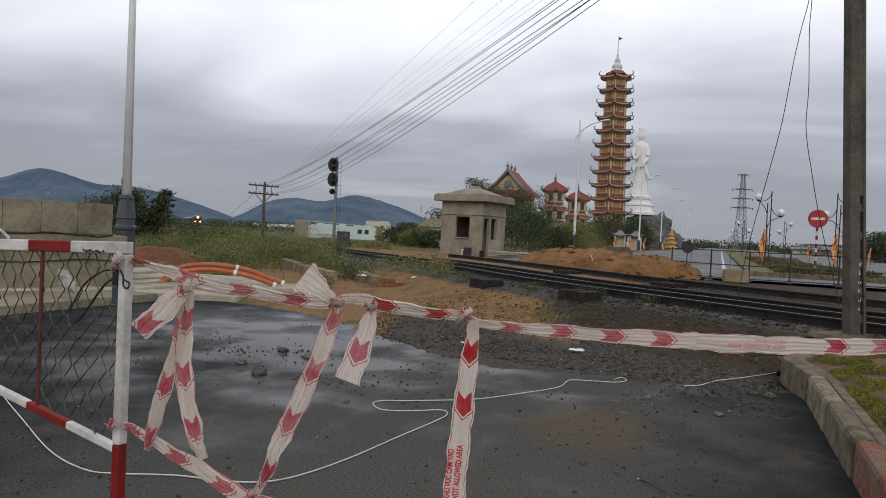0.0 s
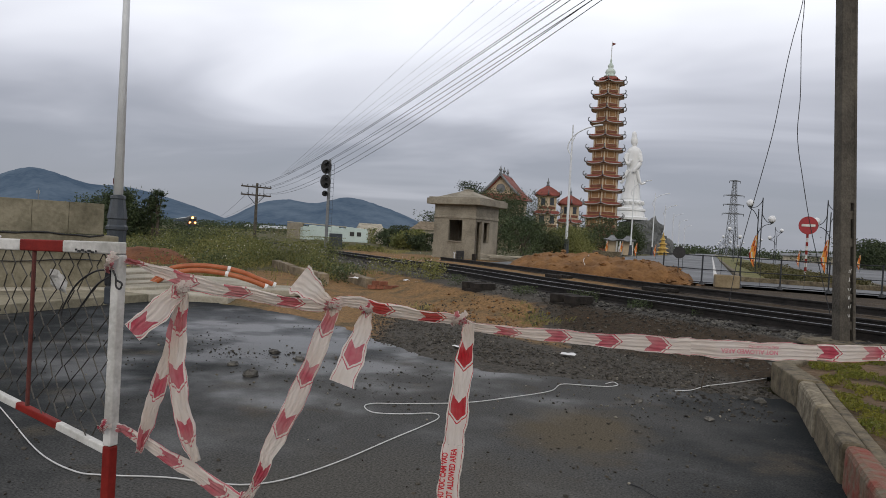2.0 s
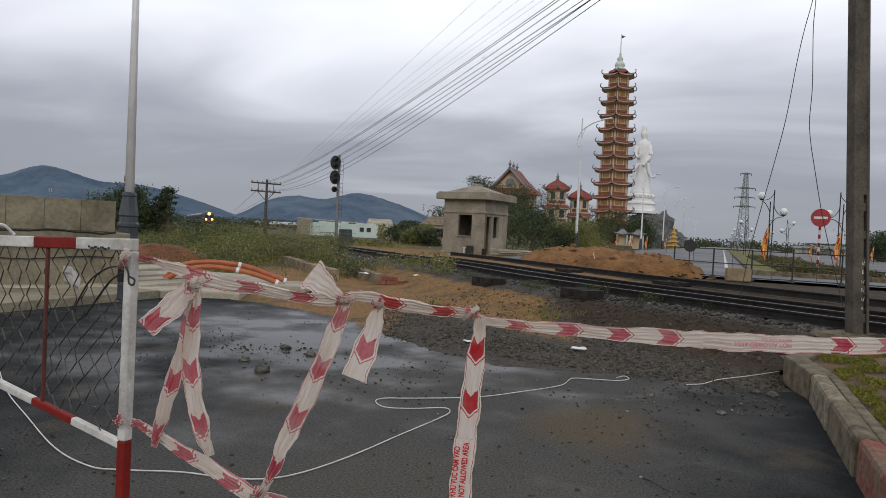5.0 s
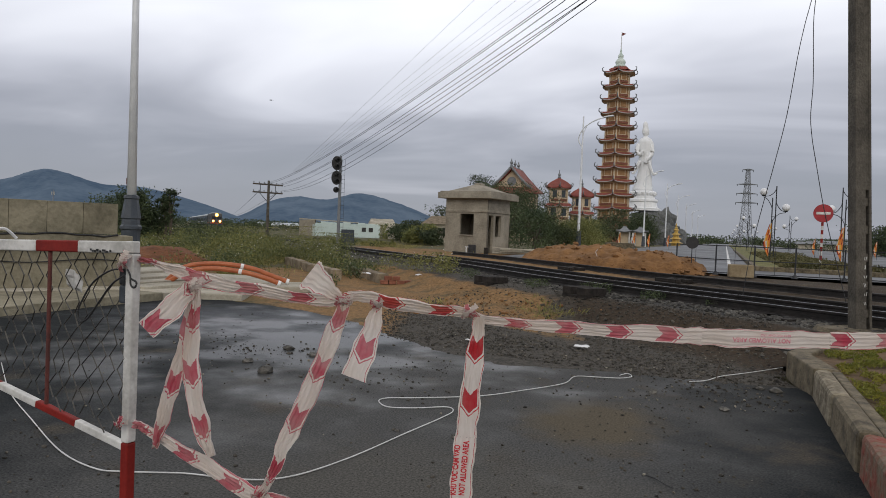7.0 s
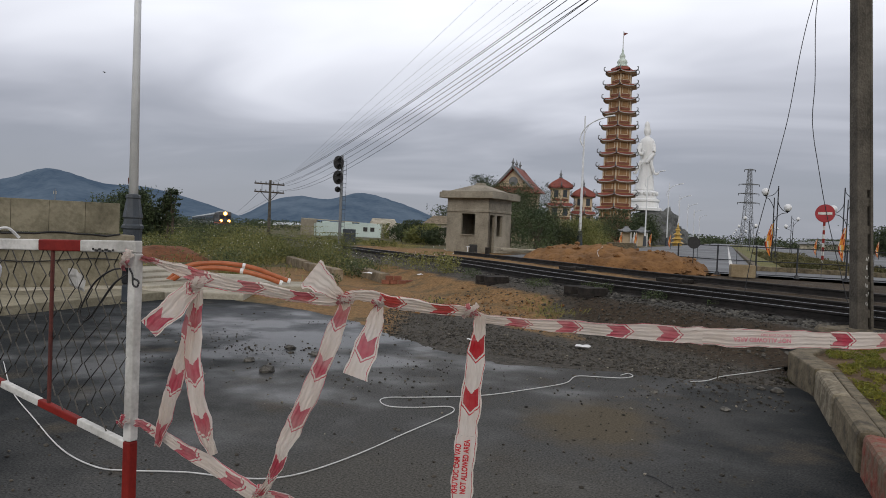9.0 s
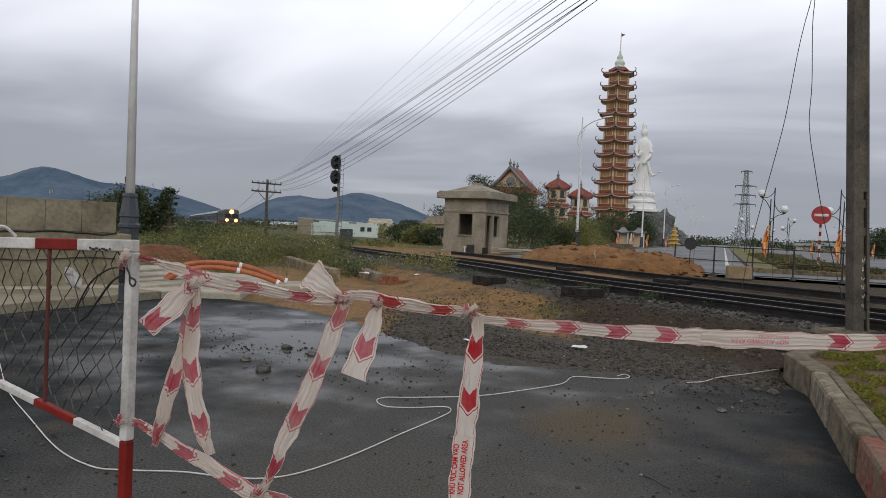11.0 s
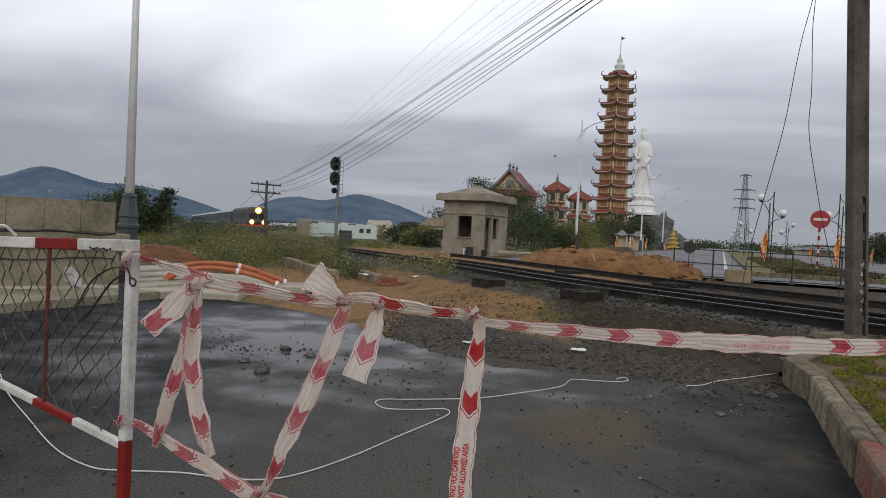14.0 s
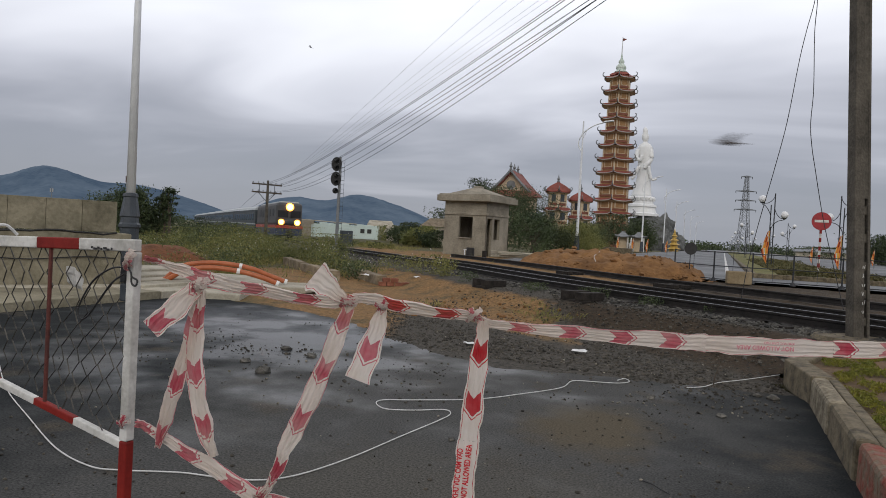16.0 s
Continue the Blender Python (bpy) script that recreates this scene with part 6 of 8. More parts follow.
def tower(name, label, category, m, base_z, tiers, step, body_r, eave_r, turn, s=1.0, sub=True):
    """A tiered tower; radii run from bottom to top."""
    t = thing(name, label, category, m)
    for k in range(tiers):
        f = k / max(1, tiers - 1)
        rb, re = body_r[0] + (body_r[1] - body_r[0]) * f, eave_r[0] + (eave_r[1] - eave_r[0]) * f
        z = base_z + k * step
        part("storey_wall", ring_mesh([hexa(rb, z, turn), hexa(rb, z + step, turn)]), M["ochre" if sub else "cream"], t)
        for j in range(6):
            a, b = hexa(rb, 0, turn)[j], hexa(rb, 0, turn)[(j + 1) % 6]
            d = (b - a).normalized(); o = Vector((d.y, -d.x, 0))
            face = Matrix.Translation((a + b) / 2 + Vector((0, 0, z)))
            rot = Matrix.Rotation(math.atan2(d.y, d.x), 4, "Z")
            bm = bmesh.new()
            box(bm, 0.34 * s, 0.34 * s, step * 0.9, Matrix.Translation(a + Vector((0, 0, z))) @ Matrix.Rotation(math.atan2(a.y, a.x), 4, "Z"))
            part("pillar", bm, M["cream"], t)
            L = (b - a).length
            bm = bmesh.new()
            box(bm, L * 0.62, 0.16 * s, step * 0.50, face @ rot @ Matrix.Translation((0, -0.04, step * 0.24)), 0.03)
            p = part("panel", bm, M["cream"], t)
            bm = bmesh.new()
            box(bm, L * 0.50, 0.16 * s, step * 0.40, face @ rot @ Matrix.Translation((0, -0.09, step * 0.29)), 0.03)
            part("shutter", bm, M["plinth"] if not sub else M["ochre"], p)
            bm = bmesh.new()
            box(bm, L, 0.3 * s, step * 0.14, face @ rot @ Matrix.Translation((0, 0, step * 0.08)))
            part("sill_band", bm, M["brown"], t)
        roof = part("tier_roof", tier_roof(rb * 0.97, re, z + step * 0.80, step * 0.20, turn, 0.42 * s), M["tile_red"], t)
        bm = ring_mesh([hexa(rb * 1.05, z + step * 0.70, turn), hexa(re * 0.99, z + step * 0.775, turn)])
        part("eave_soffit", bm, M["cream"], t)
        part("eave_rim", tier_rim(re * 1.012, z + step * 0.80, turn, 0.42 * s, 0.17 * s), M["pale_trim"], roof)
        for j in range(6):
            c = hexa(re, z + step * 0.80 + 0.38 * s, turn)[j]
            o = Vector((c.x, c.y, 0)).normalized()
            bm = bmesh.new()
            tube(bm, spline(curl(c, o, 0.82 * s), 3), 0.19 * s, 5, 0.08 * s)
            part("eave_curl", bm, M["grey_orn"], roof)
    return t


def pagoda():
    base, step, n = 5.75, 3.303, 11
    t = tower("pagoda", "eleven-tier ochre pagoda with red tiled eaves and a white finial", "pagoda", Matrix.Translation((-25.85, 174, 0)), base, n, step, (4.0, 2.5), (5.5, 4.1), TURN + radians(12))
    bm = ring_mesh([hexa(4.6, 0, TURN), hexa(4.6, base, TURN)])
    part("ground_storey", bm, M["brown"], t)
    zt = base + n * step
    part("top_roof", tier_roof(1.2, 2.7, zt + 0.2, 1.0, TURN, 0.3), M["tile_red"], t)
    bm = bmesh.new()
    lathe(bm, [(1.5, 0), (1.55, 0.25), (1.15, 0.45), (1.05, 0.7), (1.25, 1.1), (1.2, 1.5), (0.8, 2.0), (0.55, 2.2), (0.72, 2.5), (0.66, 2.9), (0.38, 3.3), (0.22, 3.7), (0.26, 3.95), (0.16, 4.3), (0.10, 5.0)], 20, Matrix.Translation((0, 0, zt + 1.0)))
    part("finial", bm, M["pale_green"], t, "pale green gourd finial", smooth=True)
    bm = bmesh.new()
    tube(bm, [(0, 0, zt + 5.4), (0, 0, 51.8)], 0.15, 6, 0.09)
    part("spire", bm, M["galv"], t)
    bm = bmesh.new()
    for a, b, c in (((0, 0, 51.6), (1.0, 0.2, 51.3), (0, 0, 50.7)),):
        vs = [bm.verts.new(p) for p in (a, b, c)] + [bm.verts.new((p[0], p[1] + 0.05, p[2])) for p in (a, b, c)]
        bm.faces.new(vs[:3]); bm.faces.new(vs[5:2:-1])
        for i in range(3):
            bm.faces.new((vs[i], vs[3 + i], vs[3 + (i + 1) % 3], vs[(i + 1) % 3]))
    part("pennant", bm, M["tile_red"], t)


def temple():
    for x, y, zb, tiers in ((-33.9, 148.6, 4.6, 3), (-30.2, 155.3, 3.2, 3)):
        t = tower("temple_pavilion", "two-tier cream pavilion with curved red tile roofs", "pavilion", Matrix.Translation((x, y, 0)), zb, tiers - 1 + 0, 3.9, (2.4, 2.0), (3.3, 2.8), TURN + radians(25), 0.9, False)
        zt = zb + (tiers - 1) * 3.9
        bm = ring_mesh([hexa(2.5, 0, TURN), hexa(2.5, zb, TURN)])
        part("ground_storey", bm, M["cream"], t)
        part("top_roof", tier_roof(0.25, 3.0, zt - 0.6, 2.1, TURN + radians(25), 0.4), M["tile_red"], t)
        bm = bmesh.new()
        lathe(bm, [(0.25, 0), (0.4, 0.3), (0.2, 0.6), (0.35, 0.9), (0.12, 1.3), (0.05, 1.9)], 10, Matrix.Translation((0, 0, zt + 1.3)))
        part("finial", bm, M["grey_orn"], t)
    h = thing("temple_hall", "cream temple hall with a steep red tiled gable roof", "temple", Matrix.Translation((-43.9, 146.5, 0)) @ Matrix.Rotation(TURN - radians(19), 4, "Z"))
    W, L, ze, zr = 8.4, 9.0, 11.4, 15.5
    bm = bmesh.new()
    box(bm, W, L, ze, Matrix.Translation((0, L / 2, 0)))
    part("wall", bm, M["cream"], h)
    bm = bmesh.new()
    vs = [bm.verts.new(p) for p in ((-W / 2, 0.1, ze), (W / 2, 0.1, ze), (0, 0.1, zr), (-W / 2, 0.5, ze), (W / 2, 0.5, ze), (0, 0.5, zr))]
    bm.faces.new(vs[:3]); bm.faces.new(vs[5:2:-1])
    for i in range(3):
        bm.faces.new((vs[i], vs[3 + i], vs[3 + (i + 1) % 3], vs[(i + 1) % 3]))
    part("gable", bm, M["cream"], h)
    for s in (-1, 1):
        bm = bmesh.new()
        n = 12
        rows = []
        for i in range(n + 1):
            u = i / n
            x = s * (W / 2 + 1.0) * u
            z = zr + 0.4 - (zr - ze + 1.1) * u + 0.5 * math.sin(u * math.pi) * -0.6
            rows.append([(x, -0.9, z), (x, L + 0.9, z)])
        for a, b in zip(rows, rows[1:]):
            q = [bm.verts.new(p) for p in (a[0], a[1], b[1], b[0])]
            bm.faces.new(q)
        bmesh.ops.remove_doubles(bm, verts=bm.verts[:], dist=1e-4)
        bmesh.ops.solidify(bm, geom=bm.faces[:], thickness=0.3)
        part("roof_slope", bm, M["tile_red"], h)
        bm = bmesh.new()
        tube(bm, [(x0[0], -0.95, x0[2] + 0.12) for x0 in (r[0] for r in rows)], 0.28, 6)
        part("barge_board", bm, M["grey_orn"], h)
    bm = bmesh.new()
    tube(bm, [(0, -1, zr + 0.5), (0, L + 1, zr + 0.5)], 0.3, 6)
    part("ridge", bm, M["grey_orn"], h)
    for y in (-0.9, 2.5, 6):
        bm = bmesh.new()
        lathe(bm, [(0.35, 0), (0.2, 0.5), (0.4, 0.8), (0.15, 1.2), (0.05, 1.7)], 8, Matrix.Translation((0, y, zr + 0.6)))
        part("ridge_finial", bm, M["grey_orn"], h)
    bm = bmesh.new()
    cone(bm, 1.0, 1.0, 0.2, Matrix.Translation((0, 0.2, ze + 1.5)) @ Matrix.Rotation(radians(90), 4, "X"), 20)
    part("round_window", bm, M["grey_orn"], h)
    bm = ring_mesh([[Vector(p) for p in ((-7, -3.2, 10.2), (7, -3.2, 10.2), (7, 0, 10.2), (-7, 0, 10.2))], [Vector(p) for p in ((-5.2, -0.4, 11.7), (5.2, -0.4, 11.7), (5.2, 0.05, 11.7), (-5.2, 0.05, 11.7))]])
    part("porch_roof", bm, M["tile_red"], h)


def statue():
    """White standing robed figure: one plain mesh."""
    bm = bmesh.new()
    prof = [(2.9, 0), (2.7, 0.8), (2.3, 3.0), (1.85, 5.5), (1.75, 8.0), (1.85, 10.2), (2.1, 12.6), (2.1, 14.0), (1.6, 15.0), (0.65, 15.6), (0.6, 15.9), (0.9, 16.4), (1.0, 17.1), (0.95, 17.8), (0.72, 18.2), (0.75, 18.7), (0.66, 19.4), (0.42, 19.8), (0.1, 20.1)]
    lathe(bm, prof, 28)
    bm.verts.ensure_lookup_table()
    for v in bm.verts:
        a = math.atan2(v.co.y, v.co.x)
        fold = 1 + (0.05 * math.sin(a * 9 + v.co.z * 0.3) if v.co.z < 14.8 else 0)
        v.co.x *= fold; v.co.y *= fold * 0.8
        v.co.x += 0.35 * math.sin(v.co.z * 0.16)
    # forearm with a raised sleeve, and the flying hem
    tube(bm, spline([(-1.7, -0.5, 13.4), (-2.1, -1.3, 11.2), (-1.2, -1.8, 10.4), (-0.6, -1.9, 11.6)], 5), 0.7, 10, 0.4)
    tube(bm, spline([(1.8, -0.5, 13.4), (2.0, -1.2, 10.8), (0.9, -1.8, 9.2), (0.2, -1.9, 8.0)], 5), 0.75, 10, 0.45)
    tube(bm, spline([(1.2, -1.0, 8.6), (1.9, -1.2, 6.4), (2.6, -1.2, 4.9), (3.8, -1.2, 5.2)], 5), 0.6, 10, 0.25)
    tube(bm, spline([(-1.2, -1.0, 8.6), (-2.2, -1.2, 6.2), (-2.8, -1.2, 5.0), (-3.3, -1.2, 5.4)], 5), 0.55, 10, 0.22)
    tagged(part("statue", bm, M["marble"], smooth=True), "huge white marble standing robed statue on a pedestal", "statue").matrix_basis = Matrix.Translation((-22.9, 207.3, 15.2)) @ Matrix.Rotation(TURN - 0.2, 4, "Z")
    p = thing("statue_pedestal", "white lotus pedestal on top of a rocky mound", "pedestal", Matrix.Translation((-22.7, 207.3, 9.6)))
    bm = bmesh.new()
    lathe(bm, [(5.0, 0), (5.0, 0.7), (4.2, 1.0), (3.9, 2.4), (4.3, 2.7), (4.2, 3.2), (3.4, 3.5), (3.2, 4.4), (3.6, 5.2), (2.9, 5.7)], 24)
    part("plinth", bm, M["marble"], p)
    for k in range(18):
        a = 2 * math.pi * k / 18
        bm = bmesh.new()
        ball(bm, 0.75, Matrix.Translation((3.4 * math.cos(a), 3.4 * math.sin(a), 4.9)) @ Matrix.Diagonal((0.6, 0.6, 0.9, 1)), 8, 6)
        part("petal", bm, M["marble"], p)
    bm = bmesh.new()
    bmesh.ops.create_icosphere(bm, subdivisions=5, radius=1)
    for v in bm.verts:
        n = noise.noise(v.co * 2.2) * 0.22 + abs(noise.noise(v.co * 5)) * 0.2
        v.co = Vector((v.co.x * 9.2, v.co.y * 7, max(v.co.z, -0.05) * 10.6)) * (0.92 + n)
    tagged(part("rock_mound", bm, M["rock"]), "craggy grey artificial rock mound under the statue", "rock").matrix_basis = Matrix.Translation((-20.0, 206.5, 0))


# ---------------------------------------------------------------- mountains, houses
def ridge(name, prof, dist, label, seed):
    bm = bmesh.new()
    P = spline(prof, 10)
    rows = []
    for k in range(13):
        f = k / 12 * 2 - 1
        fall = (1 - abs(f)) ** 0.8
        row = []
        for a, z in P:
            n = 1 + 0.10 * noise.noise(Vector((a * 0.012, f * 3, seed))) + 0.05 * noise.noise(Vector((a * 0.05, f * 9, seed)))
            row.append(bm.verts.new(at(a * (dist + f * 500) / 2500, dist + f * 500, max(-2, z * dist / 2500 * fall * (n if abs(f) > 0.01 else 1 + 0.02 * noise.noise(Vector((a * 0.05, 0, seed))))))))
        rows.append(row)
    for a, b in zip(rows, rows[1:]):
        for i in range(len(P) - 1):
            bm.faces.new((a[i], a[i + 1], b[i + 1], b[i]))
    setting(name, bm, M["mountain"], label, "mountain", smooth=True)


def houses():
    h = thing("long_shed", "long low mint-green walled building with grey annex", "building", place(-15.5, 100, 0, 8))
    for x, w, z, c in ((-3.9, 2.2, 2.25, "render_grey"), (1.7, 9.6, 1.72, "mint")):
        bm = bmesh.new()
        box(bm, w, 4, z, Matrix.Translation((x, 2, 0)))
        part("wall", bm, M[c], h)
    bm = bmesh.new()
    box(bm, 8.5, 4.4, 0.12, Matrix.Translation((-0.8, 3.2, 2.20)) @ Matrix.Rotation(radians(2), 4, "Y"))
    part("roof", bm, M["concrete"], h)
    for i in range(9):
        bm = bmesh.new()
        box(bm, 1.06, 0.3, 0.16 + 0.25 * abs(math.sin(i * 1.9)), Matrix.Translation((-2.5 + i * 1.06, 0.2, 1.71)), 0.05)
        part("broken_coping", bm, M["mint"], h)
    for x in (4.2, 5.2):
        bm = bmesh.new()
        box(bm, 0.6, 0.1, 0.6, Matrix.Translation((x, -0.03, 0.85)))
        part("window", bm, M["void"], h)
    def cottage(m, w, d, z, roof, wall, label):
        c = thing("cottage", label, "house", m)
        bm = bmesh.new()
        box(bm, w, d, z, Matrix.Translation((0, d / 2, 0)))
        part("wall", bm, M[wall], c)
        bm = ring_mesh([[Vector(p) for p in ((-w / 2 - 0.3, -0.3, z), (w / 2 + 0.3, -0.3, z), (w / 2 + 0.3, d + 0.3, z), (-w / 2 - 0.3, d + 0.3, z))], [Vector(p) for p in ((-w / 2, d / 2 - 0.05, z + 0.9), (w / 2, d / 2 - 0.05, z + 0.9), (w / 2, d / 2 + 0.05, z + 0.9), (-w / 2, d / 2 + 0.05, z + 0.9))]])
        part("roof", bm, M[roof], c)
        for x in (-w / 4, w / 4):
            bm = bmesh.new()
            box(bm, 0.7, 0.1, 0.9, Matrix.Translation((x, -0.03, z * 0.35)))
            part("window", bm, M["void"], c)
    cottage(place(-0.35, 72, 0.2, -20), 3.2, 4, 1.9, "foundation", "concrete", "low cottage with a rusty brown roof behind bushes")
    cottage(place(-9.0, 105, 0.2, 10), 3.4, 4, 1.8, "concrete", "concrete", "small pale concrete house among bushes")
    cottage(place(-3.4, 85, 0.2, -6), 6.5, 1.0, 1.0, "concrete", "concrete", "low pale garden wall house by the field")
    cottage(place(-56, 236, 0, 5), 14, 8, 1.2, "coach_roof", "render_grey", "far low shed with a pale metal roof")
    cottage(place(-102, 238, 0, -4), 12, 8, 1.5, "coach_roof", "render_grey", "far low house with a pale metal roof")
    cottage(place(-44, 200, 0, 5), 10, 8, 1.1, "coach_roof", "render_grey", "far low hall with a pale metal roof")
    g = thing("gilded_shrine", "small golden stepped shrine beside the avenue", "shrine", Matrix.Translation((-9.5, 150, 0.3)))
    for k in range(4):
        r = 1.15 - 0.22 * k
        bm = bmesh.new()
        lathe(bm, [(r * 0.8, 0), (r * 0.8, 0.5), (r * 1.25, 0.56), (r * 1.15, 0.66), (r * 0.7, 0.9)], 8, Matrix.Translation((0, 0, 0.88 * k)))
        part("tier", bm, M["gold"], g)
    bm = bmesh.new()
    lathe(bm, [(0.28, 0), (0.32, 0.2), (0.16, 0.45), (0.2, 0.6), (0.03, 1.3)], 8, Matrix.Translation((0, 0, 3.5)))
    part("spire", bm, M["gold"], g)
    k = thing("shrine_gate", "small pale two-roofed shrine gate with grey tiles", "shrine gate", Matrix.Translation((-14.3, 118, 0.2)) @ Matrix.Rotation(radians(6), 4, "Z"))
    for x in (-1.25, 1.25):
        rings = []
        for f, z in ((1.0, 2.25), (1.0, 2.38), (0.62, 2.62), (0.25, 3.05), (0.2, 3.25)):
            ring = []
            for cx, cy in ((-1, -1), (0, -1), (1, -1), (1, 0), (1, 1), (0, 1), (-1, 1), (-1, 0)):
                lift = 0.28 * f if cx and cy and f == 1.0 else 0
                ring.append(Vector((x + cx * 1.35 * f, cy * 1.1 * f, z + lift)))
            rings.append(ring)
        part("roof", ring_mesh(rings), M["grey_orn"], k)
        for dx in (-0.8, 0.8):
            bm = bmesh.new()
            cone(bm, 0.16, 0.14, 2.3, Matrix.Translation((x + dx, -0.6, 0)), 10)
            part("column", bm, M["white"], k)
        bm = bmesh.new()
        box(bm, 1.7, 0.2, 2.25, Matrix.Translation((x, 0.3, 0)), 0.02)
        part("wall", bm, M["cream"], k)
    bm = bmesh.new()
    lathe(bm, [(0.3, 0), (0.35, 0.2), (0.2, 0.35), (0.36, 0.8), (0.3, 1.3), (0.12, 1.6), (0.2, 1.8), (0.04, 2.3)], 12, Matrix.Translation((0.1, -1.0, 0)))
    part("incense_urn", bm, M["white"], k, "white stone incense urn", smooth=True)
    stall = thing("market_stall", "small pale roadside stall with a sloping awning far off", "stall", Matrix.Translation((24.0, 190, 0.1)), "stalls along the avenue")
    bm = bmesh.new()
    box(bm, 3.2, 2.4, 1.9, bevel=0.03)
    part("wall", bm, M["concrete"], stall)
    bm = ring_mesh([[Vector(p) for p in ((-2.1, -2.0, 1.9), (2.1, -2.0, 1.9), (2.1, 1.4, 2.3), (-2.1, 1.4, 2.3))], [Vector(p) for p in ((-2.0, -1.9, 2.05), (2.0, -1.9, 2.05), (2.0, 1.3, 2.75), (-2.0, 1.3, 2.75))]])
    part("awning", bm, M["grey_orn"], stall)
    for x, y, t in ((24.5, 210, 8), (23.6, 226, -5), (26.0, 238, 4), (24.2, 262, 0), (25.5, 285, 10), (24.0, 310, -6), (29.0, 196, 5)):
        copy_thing(stall, Matrix.Translation((x, y, 0.1)) @ Matrix.Rotation(radians(t), 4, "Z"))
    b = thing("roadside_plinth", "low white concrete plinth behind the earth heap", "plinth", Matrix.Translation((-8.0, 58, 0.3)))
    bm = bmesh.new()
    box(bm, 2.2, 1.2, 0.75, bevel=0.04)
    part("block", bm, M["kerb"], b)


# ---------------------------------------------------------------- plants
def tree(m, h, w, seed, dark=True, trunk=0.3, n=2600, leaf=0.16, label="dark green leafy tree with an uneven crown"):
    t = thing("tree", label, "tree", m)
    rng = np.random.RandomState(seed)
    bm = bmesh.new()
    top = h * (trunk + 0.25)
    tube(bm, [(0, 0, -0.1), (0.04 * h * rng.uniform(-1, 1), 0, top * 0.5), (0, 0.02 * h, top)], 0.035 * h, 8, 0.018 * h)
    tips = []
    for k in range(9):
        a, z0 = rng.uniform(0, 6.28), top * rng.uniform(0.55, 1)
        r, z1 = w * rng.uniform(0.22, 0.48), h * rng.uniform(trunk + 0.12, 0.93)
        tip = (r * math.cos(a), r * math.sin(a), z1)
        tube(bm, [(0, 0, z0), (tip[0] * 0.5, tip[1] * 0.5, (z0 + z1) / 2 + 0.04 * h), tip], 0.014 * h, 5, 0.004 * h)
        tips.append(tip)
    part("trunk", bm, M["bark"], t)
    tips += [(w * 0.42 * rng.normal() * 0.6, w * 0.42 * rng.normal() * 0.6, h * (trunk + (0.97 - trunk) * rng.rand())) for k in range(16)]
    C = []
    for tp in tips:
        rad = w * rng.uniform(0.10, 0.2)
        C.append(np.array(tp) + rng.normal(size=(n // len(tips), 3)) * rad * (1, 1, 0.72))
    C = np.concatenate(C)
    C = C[(C[:, 2] > h * trunk * 0.5) & (C[:, 2] < h * 1.03)]
    leaves("crown", C, rng.uniform(0.6, 1.3, len(C)) * leaf, M["leaf_dark" if dark else "leaf"], t, seed)
    return t


def trees():
    k = 0
    for a, d, h, w, dark in ((-19.9, 45, 3.5, 1.7, 1), (-20.9, 47, 3.3, 2.2, 1), (-17.75, 45.5, 3.75, 0.75, 1), (-18.35, 46, 3.2, 0.7, 1), (-19.0, 46.5, 2.6, 1.7, 1), (-22.5, 50, 3.0, 3.0, 1), (-24.5, 52, 3.2, 3, 1),
                             (5.2, 56, 5.5, 4.6, 1), (7.9, 60, 5.6, 4.8, 1), (3.4, 58, 6.0, 2.0, 1), (9.6, 62, 3.8, 3.6, 1), (11.4, 64, 3.2, 3.4, 0), (12.9, 66, 2.8, 3.2, 0), (7.0, 52, 3.2, 3.0, 1), (14.5, 72, 3.2, 3.4, 0), (16.4, 75, 3.0, 3.0, 1),
                             (31.5, 125, 6.5, 7.0, 1), (36.0, 130, 6.0, 6.0, 1), (28.0, 128, 5.0, 6.0, 1), (39.5, 135, 5.0, 5.0, 1), (8.0, 120, 9, 9, 1), (14.0, 122, 7.5, 8, 1), (1.5, 115, 5.5, 7, 1),
                             (60.0, 95, 4.5, 6.0, 1), (66.0, 98, 4.2, 6.0, 1)):
        k += 1
        z = land(a, d) if d < 60 else 0.0
        tree(place(a, d, z), h, w, 20 + k, bool(dark), 0.1 if w > 1.5 else 0.3, (2600 if w > 1.5 else 700) if d < 54 else 8500 if d < 80 else 4200, 0.10 if d < 54 else 0.075 if d < 80 else 0.18)
    # bushes round the cottage
    for i, (a, d, h, w) in enumerate(((-3.3, 74, 2.3, 2.4), (-1.7, 70, 2.0, 2.2), (-4.6, 77, 1.9, 2.6), (-2.6, 69, 1.5, 2.0), (-0.9, 67, 1.6, 1.8), (-6.2, 88, 2.0, 3.0))):
        b = tree(place(a, d, 0.05), h, w, 60 + i, i % 2 == 0, 0.05, 2600, 0.13, "bushy green shrub growing by the cottage wall")
        b.name = "bush"
        tagged(b, category="bush", group="bushes by the cottage")


